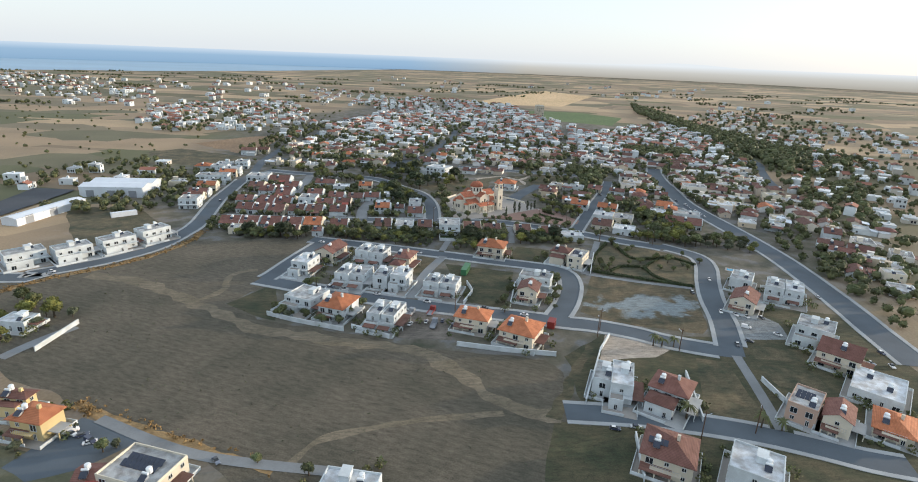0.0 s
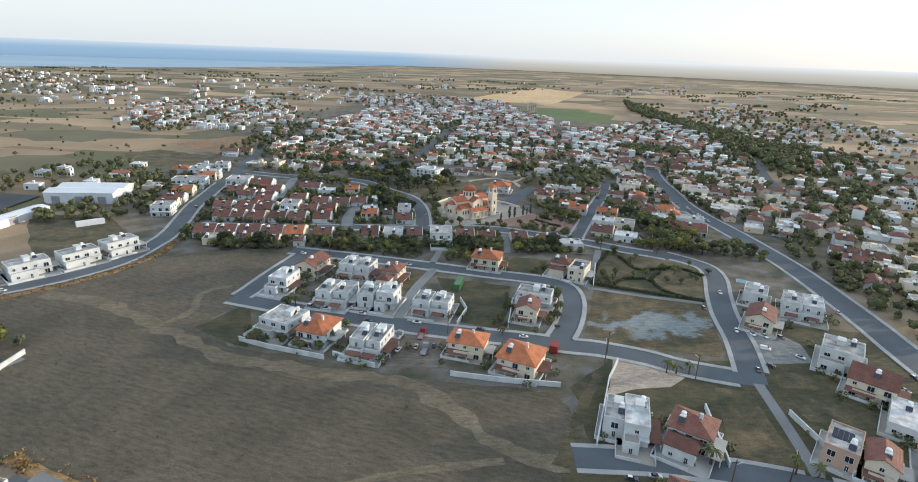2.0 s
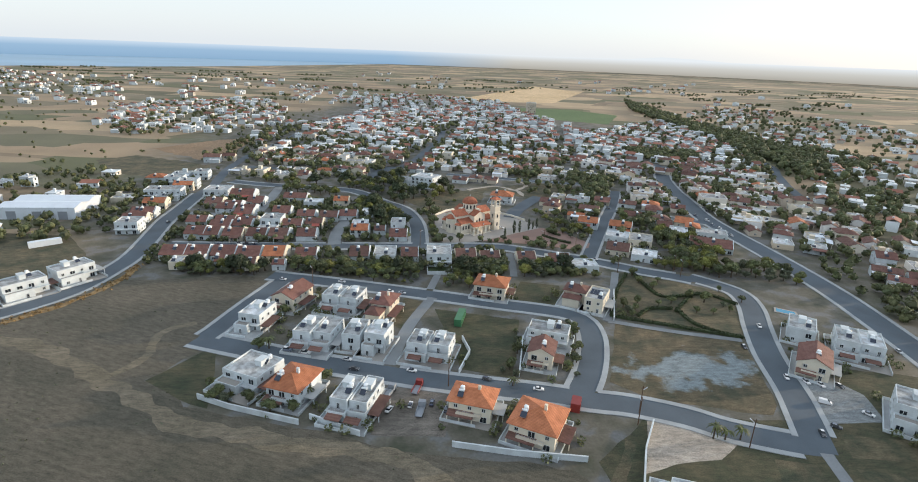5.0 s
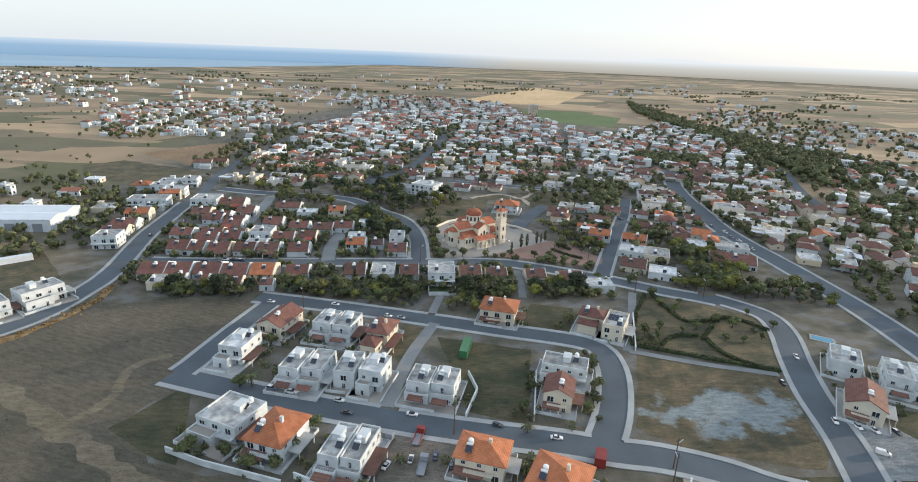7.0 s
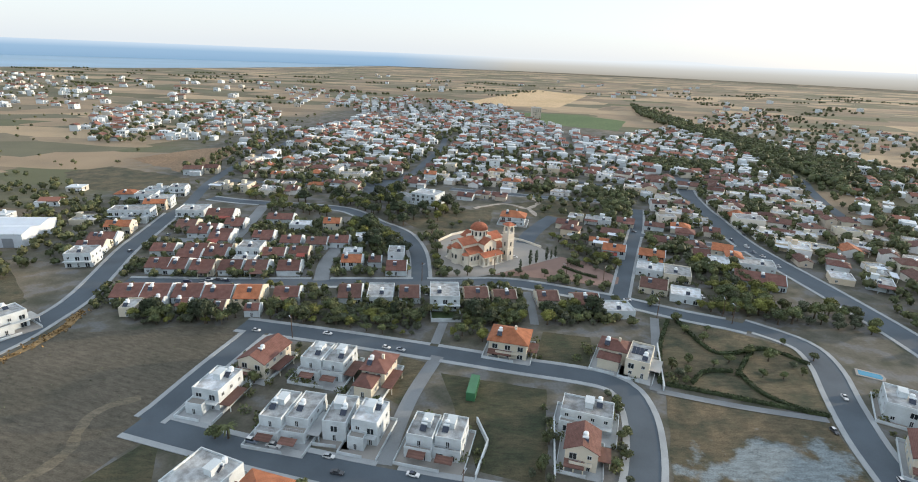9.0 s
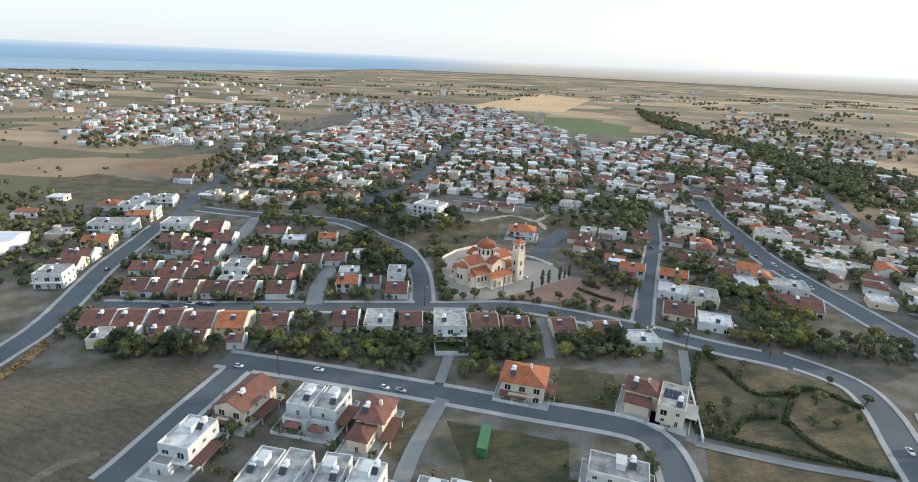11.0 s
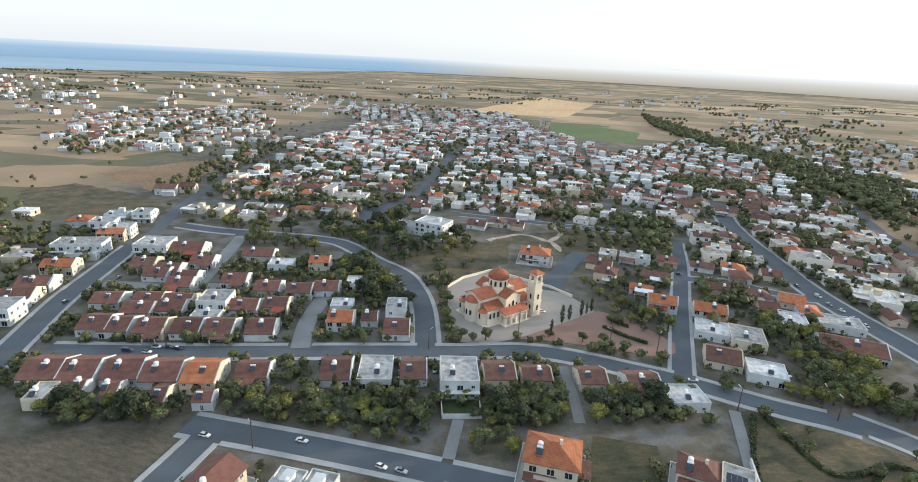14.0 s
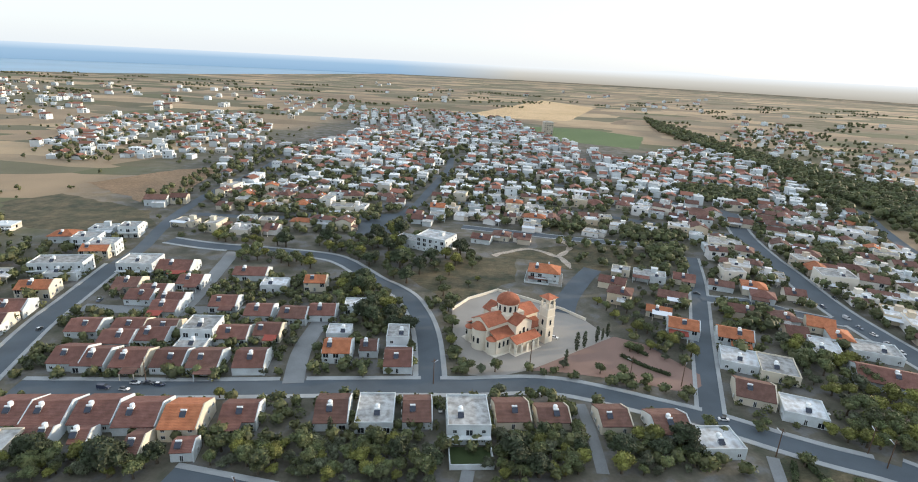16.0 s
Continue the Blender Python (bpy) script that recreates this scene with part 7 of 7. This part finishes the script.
def garden_shrubs():
    s, rng = Shape(), random.Random(21)
    spots = [(r[1], r[2]) for rows in (VILLAS_BLOCK, VILLAS_EDGE, ROW_SOUTH, ROW_NORTH, ROW_MID, ROW_FAR, ROW_WEST, ROW_EAST) for r in rows]
    for x, y in spots:
        for _ in range(9):
            a, k = rng.uniform(0, 6.28), rng.uniform(7.0, 11.5)
            px, py = x + k * math.cos(a), y + k * math.sin(a)
            if clear_of_roads(px, py, 2.0) and free_spot(px, py, 6.6) and not inside((px, py), FIELD_NEAR):
                r = rng.uniform(0.6, 1.7)
                leaf_cloud(s, rng, px, py, r * 0.7, r, int(40 * r), 0.32, 0.8)
    single("garden_shrubs", s, LEAF, "green shrubs and bushes in the house gardens", "shrubs", "stuff")


garden_shrubs()


def hedge(line):
    s, rng = Shape(), random.Random(len(line) + int(line[0].x))
    for p in line:
        leaf_cloud(s, rng, p.x, p.y, 0.55, 0.75, 46, 0.26, 0.9)
    s2 = Shape()
    root = thing("hedge", line[0].x, line[0].y)
    s.v = [(a - line[0].x, b - line[0].y, c) for a, b, c in s.v]
    part("foliage", s, DRY_HEDGE, root)
    across = sides_of(line)
    for k in range(len(line) - 1):
        q = [line[k] - across[k] * 0.45, line[k + 1] - across[k + 1] * 0.45, line[k + 1] + across[k + 1] * 0.45, line[k] + across[k] * 0.45]
        s2.prism([((v - line[0]).x, (v - line[0]).y) for v in q], 0, 0.8)
    part("core", s2, DRY_HEDGE, root)
    tagged(root, "low clipped hedge winding through the park", "hedge", "park hedges")


for row in HEDGES:
    hedge(smooth_line(row, 0.9))


def tufts(lines, name, label, width, n, mat, size):
    s, rng = Shape(), random.Random(n)
    for row in lines:
        pts = smooth_line(row, 2.0)
        for _ in range(n):
            p = pts[rng.randrange(len(pts))]
            x, y = p.x + rng.gauss(0, width), p.y + rng.gauss(0, width)
            if clear_of_roads(x, y, 1.2):
                leaf_cloud(s, rng, x, y, size * 0.7, size * rng.uniform(0.5, 1.4), 7, size * 0.6, 0.6)
    single(name, s, mat, label, "grass", "stuff")




def field_weeds():
    s, rng = Shape(), random.Random(77)
    xs, ys = [p[0] for p in FIELD_NEAR], [p[1] for p in FIELD_NEAR]
    for _ in range(1300):
        x, y = rng.uniform(-185, 50), rng.uniform(95, 250)
        if noise.noise(Vector((x * 0.05, y * 0.05, 0))) < rng.uniform(-0.25, 0.5) or not clear_of_roads(x, y, 3) or not free_spot(x, y, 10):
            continue
        if inside((x, y), FIELD_NEAR[:-2] + [(45, 108), (-50, 112), (-190, 178)]):
            leaf_cloud(s, rng, x, y, 0.1, rng.uniform(0.15, 0.5), 6, 0.15, 0.35)
    single("field_weeds", s, LEAF_OLIVE, "low dark weeds scattered over the field", "weeds", "stuff")


field_weeds()
DRY_LEAF = material("dry_straw", (0.30, 0.19, 0.075), 0.9, vary=0.25, island=0.35)
tufts([FRINGE_1, FRINGE_2], "dry_grass", "tall dry orange-brown grass along the field edge", 1.3, 260, DRY_LEAF, 0.45)


# ---- lots, tracks and verges ----
def ragged_strip(name, row, width, z, mat, label):
    s = Shape()
    line = smooth_line(row, 1.5)
    across = sides_of(line)
    edge = []
    for k, p in enumerate(line):
        a = width / 2 * (0.75 + 0.7 * noise.noise(p * 0.16)) + 0.35 * noise.noise(p * 0.9)
        b = width / 2 * (0.75 + 0.7 * noise.noise(p * 0.16 + Vector((7, 3, 1)))) + 0.35 * noise.noise(p * 0.9 + Vector((2, 8, 1)))
        edge.append((p - across[k] * max(a, 0.15), p + across[k] * max(b, 0.15)))
    for (a, b), (c, d) in zip(edge, edge[1:]):
        s.poly([(a.x, a.y, z), (c.x, c.y, z), (d.x, d.y, z), (b.x, b.y, z)])
    single(name, s, mat, label, "track", "structure")


for i, row in enumerate((TRACK_1, TRACK_2, TRACK_3)):
    ragged_strip("dirt_track", row, (7.0, 3.0, 3.5, 3.0)[i], 0.04 + 0.004 * i, FIELD_TRACK, "dusty pale wheel track across the field")
for row in (PATH_A, PATH_B):
    ragged_strip("dirt_track", row, 3.6, 0.05 if row is PATH_A else 0.054, DIRT_YARD, "trodden pale earth path over the grass")
for row in (FRINGE_1, FRINGE_2, FRINGE_3):
    ragged_strip("verge", row, 4.0, 0.055, SCRUB if row is FRINGE_3 else DRY_GRASS, "strip of dry yellow grass along the field edge")
for i, poly in enumerate((LOT_A, LOT_B, LOT_C, LOT_D, LOT_E, LOT_F, LOT_G, LOT_L)):
    sheet("vacant_lot", poly, 0.026, SCRUB_GREEN if i in (0, 2, 4, 6) else SCRUB, "empty building plot of olive and dry grass", "lot", wobble=0.7)
for poly in (LOT_H, LOT_I, LOT_K, LOT_J):
    sheet("vacant_lot", poly, 0.026, SCRUB, "open patch of dry grass inside the village", "lot", wobble=1.5)
sheet("school_yard", SCHOOL_YARD, 0.04, ASPHALT, "blue-grey asphalt yard among the houses", "yard")
sheet("shade_nets", NETS, 0.6, PLAIN_NET, "dark shade nets over a nursery field", "nets", wobble=0.5)


# ---- walls, vehicles and street furniture ----
def boundary_wall(row):
    s = Shape()
    pts = [Vector((*p, 0)) for p in row]
    for a, b in zip(pts, pts[1:]):
        n = Vector((-(b - a).y, (b - a).x, 0)).normalized() * 0.13
        s.prism([(a - n).xy, (b - n).xy, (b + n).xy, (a + n).xy], 0, 1.5)
        s.prism([(a - n * 1.5).xy, (b - n * 1.5).xy, (b + n * 1.5).xy, (a + n * 1.5).xy], 1.5, 1.6)
    single("boundary_wall", s, PLASTER_WHITE, "low white plastered boundary wall of a plot", "wall", "structure")


for row in WALLS:
    boundary_wall(row)


def car_body(length, width, profile, name):
    """Body from a side profile, tucked in towards the roof."""
    s = Shape()
    for (x0, z0a, z1a, wa), (x1, z0b, z1b, wb) in zip(profile, profile[1:]):
        s.hull([(x0, -wa, z0a), (x1, -wb, z0b), (x1, wb, z0b), (x0, wa, z0a)], [(x0, -wa * 0.93, z1a), (x1, -wb * 0.93, z1b), (x1, wb * 0.93, z1b), (x0, wa * 0.93, z1a)])
    return s


def make_car(kind):
    root = thing("car" if kind != "van" else "van", 0, 0)
    long = {"hatch": 1.0, "saloon": 1.1, "van": 1.2}[kind]
    body = [(-2.1 * long, 0.35, 0.72, 0.78), (-1.9 * long, 0.28, 0.86, 0.85), (-0.2, 0.25, 0.92, 0.87), (0.8 * long, 0.25, 0.92, 0.87), (1.9 * long, 0.28, 0.78, 0.84), (2.1 * long, 0.36, 0.62, 0.74)]
    if kind == "van":
        body = [(-2.1 * long, 0.35, 1.85, 0.85), (-1.9 * long, 0.28, 1.95, 0.9), (0.5, 0.25, 1.95, 0.9), (1.25 * long, 0.25, 1.3, 0.9), (1.9 * long, 0.28, 1.0, 0.86), (2.1 * long, 0.36, 0.75, 0.76)]
    part("body", car_body(4.2, 1.7, body, kind), CAR_PAINT, root)
    if kind != "van":
        back = -1.85 if kind == "hatch" else -1.3
        s = Shape()
        s.hull([(back * long, -0.76, 0.88), (0.9 * long, -0.76, 0.9), (0.9 * long, 0.76, 0.9), (back * long, 0.76, 0.88)], [(back * long + 0.4, -0.6, 1.40), (0.15, -0.6, 1.42), (0.15, 0.6, 1.42), (back * long + 0.4, 0.6, 1.40)])
        part("glazing", s, GLASS, root, "dark car windows")
        s = Shape()
        s.box(back * long + 0.42, -0.6, 1.40, 0.14, 0.6, 1.46)
        part("roof", s, CAR_PAINT, root)
    else:
        s = Shape()
        s.hull([(0.62, -0.78, 1.90), (1.42, -0.78, 1.34), (1.42, 0.78, 1.34), (0.62, 0.78, 1.90)], [(0.68, -0.76, 1.96), (1.48, -0.76, 1.38), (1.48, 0.76, 1.38), (0.68, 0.76, 1.96)])
        part("windscreen", s, GLASS, root)
    for x in (-1.3 * long, 1.3 * long):
        for y in (-0.78, 0.78):
            s = Shape()
            ring = [(0.32 * math.cos(2 * math.pi * i / 12), 0.32 + 0.32 * math.sin(2 * math.pi * i / 12)) for i in range(12)]
            s.hull([(u, -0.1, v) for u, v in ring], [(u, 0.1, v) for u, v in ring])
            wheel = part("wheel", s, RUBBER, root, at=pose(x, y, 0))
            s = Shape()
            disc = [(0.2 * math.cos(2 * math.pi * i / 10), 0.32 + 0.2 * math.sin(2 * math.pi * i / 10)) for i in range(10)]
            s.hull([(u, -0.11, v) for u, v in disc], [(u, 0.11, v) for u, v in disc])
            part("rim", s, METAL, wheel)
    for y in (-0.6, 0.6):
        s = Shape()
        s.box(2.02 * long, y - 0.16, 0.55, 2.12 * long, y + 0.16, 0.68)
        part("headlight", s, FRAME_WHITE, root)
    return tagged(root, "small parked car with dark windows" if kind != "van" else "pale parked delivery van", "car")


CAR_KINDS = [make_car("hatch"), make_car("saloon"), make_car("van")]
parked = 0
for rows in (CARS_A, CARS_B, CARS_C, CARS_D, CARS_E, CARS_F):
    for x, y, turn in rows:
        base = CAR_KINDS[2 if parked % 11 == 4 else parked % 2]
        m = pose(x, y, 0.13, 0, 0, turn) @ Matrix.Scale(0.8, 4)
        if parked < 2 or parked == 4:
            base.matrix_world = m
        else:
            copy_thing(base, m)
        parked += 1


def truck(x, y, turn, mat, label):
    root = thing("truck", x, y, turn)
    s = Shape()
    s.box(-3.4, -1.1, 0.7, 1.4, 1.1, 0.95)
    part("chassis", s, PLAIN_GREY, root)
    s = Shape()
    s.hull([(1.5, -1.15, 0.6), (3.4, -1.15, 0.6), (3.4, 1.15, 0.6), (1.5, 1.15, 0.6)], [(1.5, -1.1, 2.6), (3.1, -1.1, 2.6), (3.1, 1.1, 2.6), (1.5, 1.1, 2.6)])
    part("cab", s, mat, root)
    s = Shape()
    s.hull([(3.14, -0.95, 1.6), (3.36, -0.95, 1.6), (3.36, 0.95, 1.6), (3.14, 0.95, 1.6)], [(3.0, -0.95, 2.35), (3.22, -0.95, 2.35), (3.22, 0.95, 2.35), (3.0, 0.95, 2.35)])
    part("windscreen", s, GLASS, root)
    for side in (-1.12, 1.06):
        s = Shape()
        s.box(-3.4, side, 0.95, 1.2, side + 0.06, 1.7)
        part("drop_side", s, mat, root)
    for wx in (-2.4, 2.4):
        for wy in (-0.95, 0.95):
            s = Shape()
            ring = [(0.45 * math.cos(2 * math.pi * i / 12), 0.45 + 0.45 * math.sin(2 * math.pi * i / 12)) for i in range(12)]
            s.hull([(u, -0.15, v) for u, v in ring], [(u, 0.15, v) for u, v in ring])
            part("wheel", s, RUBBER, root, at=pose(wx, wy, 0))
    root.matrix_basis = root.matrix_basis @ Matrix.Scale(0.82, 4)
    tagged(root, label, "truck")


def container(x, y, turn, length, mat, label):
    root = thing("container", x, y, turn)
    s = Shape()
    s.box(-length / 2, -1.2, 0.1, length / 2, 1.2, 2.6)
    part("body", s, mat, root)
    n = int(length / 0.6)
    for side in (-1.24, 1.2):
        s = Shape()
        for i in range(n):
            s.box(-length / 2 + i * 0.6 + 0.1, side, 0.2, -length / 2 + i * 0.6 + 0.35, side + 0.04, 2.5)
        part("ribs", s, mat, root)
    s = Shape()
    s.box(length / 2, -1.1, 0.2, length / 2 + 0.06, 1.1, 2.5)
    part("door", s, mat, root)
    tagged(root, label, "container")


container(*MISC[0], 77, 9.0, GREEN_PAINT, "long green metal container on an empty plot")
truck(*MISC[1], 75, RUST_RED, "red flatbed truck parked in a dusty yard")
truck(*MISC[2], 80, PLAIN_GREY, "grey flatbed truck parked in a dusty yard")
truck(*MISC[4], 70, PLAIN_GREY, "grey lorry parked beside a house")
container(*MISC[5], 40, 12.0, SHEET_METAL, "long pale trailer standing on rough ground")
container(*MISC[6], 70, 4.0, RUST_RED, "small dark red kiosk beside the street")


def pole(x, y):
    root = thing("utility_pole", x, y, RNG.uniform(0, 180))
    s = Shape()
    s.turned([(0.15, -0.1), (0.10, 8.2), (0.0, 8.2)], 0, 0, 8)
    part("pole", s, DARK_WOOD, root)
    s = Shape()
    s.box(-0.8, -0.06, 7.5, 0.8, 0.06, 7.62)
    part("crossarm", s, DARK_WOOD, root)
    s = Shape()
    s.hull([(0.05, -0.03, 6.8), (1.5, -0.12, 7.3), (1.5, 0.12, 7.3), (0.05, 0.03, 6.8)], [(0.05, -0.03, 6.9), (1.5, -0.12, 7.42), (1.5, 0.12, 7.42), (0.05, 0.03, 6.9)])
    part("lamp_arm", s, METAL, root)
    tagged(root, "wooden utility pole with a crossarm and a street lamp", "pole", "utility poles")


for x, y in POLES:
    pole(x, y)


def pool(x, y, turn):
    root = thing("swimming_pool", x, y, turn)
    s = Shape()
    s.prism([(-3.6, -2.2), (3.6, -2.2), (4.2, 0), (3.6, 2.2), (-3.6, 2.2)], 0.0, 0.16)
    part("surround", s, COURT_PAVING, root)
    s = Shape()
    s.prism([(-2.9, -1.5), (2.9, -1.5), (3.4, 0), (2.9, 1.5), (-2.9, 1.5)], 0.05, 0.18)
    part("water", s, WATER_POOL, root)
    tagged(root, "small blue garden swimming pool", "pool")


pool(47.5, 101.0, -20)
pool(132.5, 238.5, -30)

# ---- bring the plan to metres ----
for ob in list(scene.objects):
    if ob.parent is None and ob.type in ("MESH", "EMPTY"):
        ob.matrix_basis = Matrix.Scale(PLAN, 4) @ ob.matrix_basis
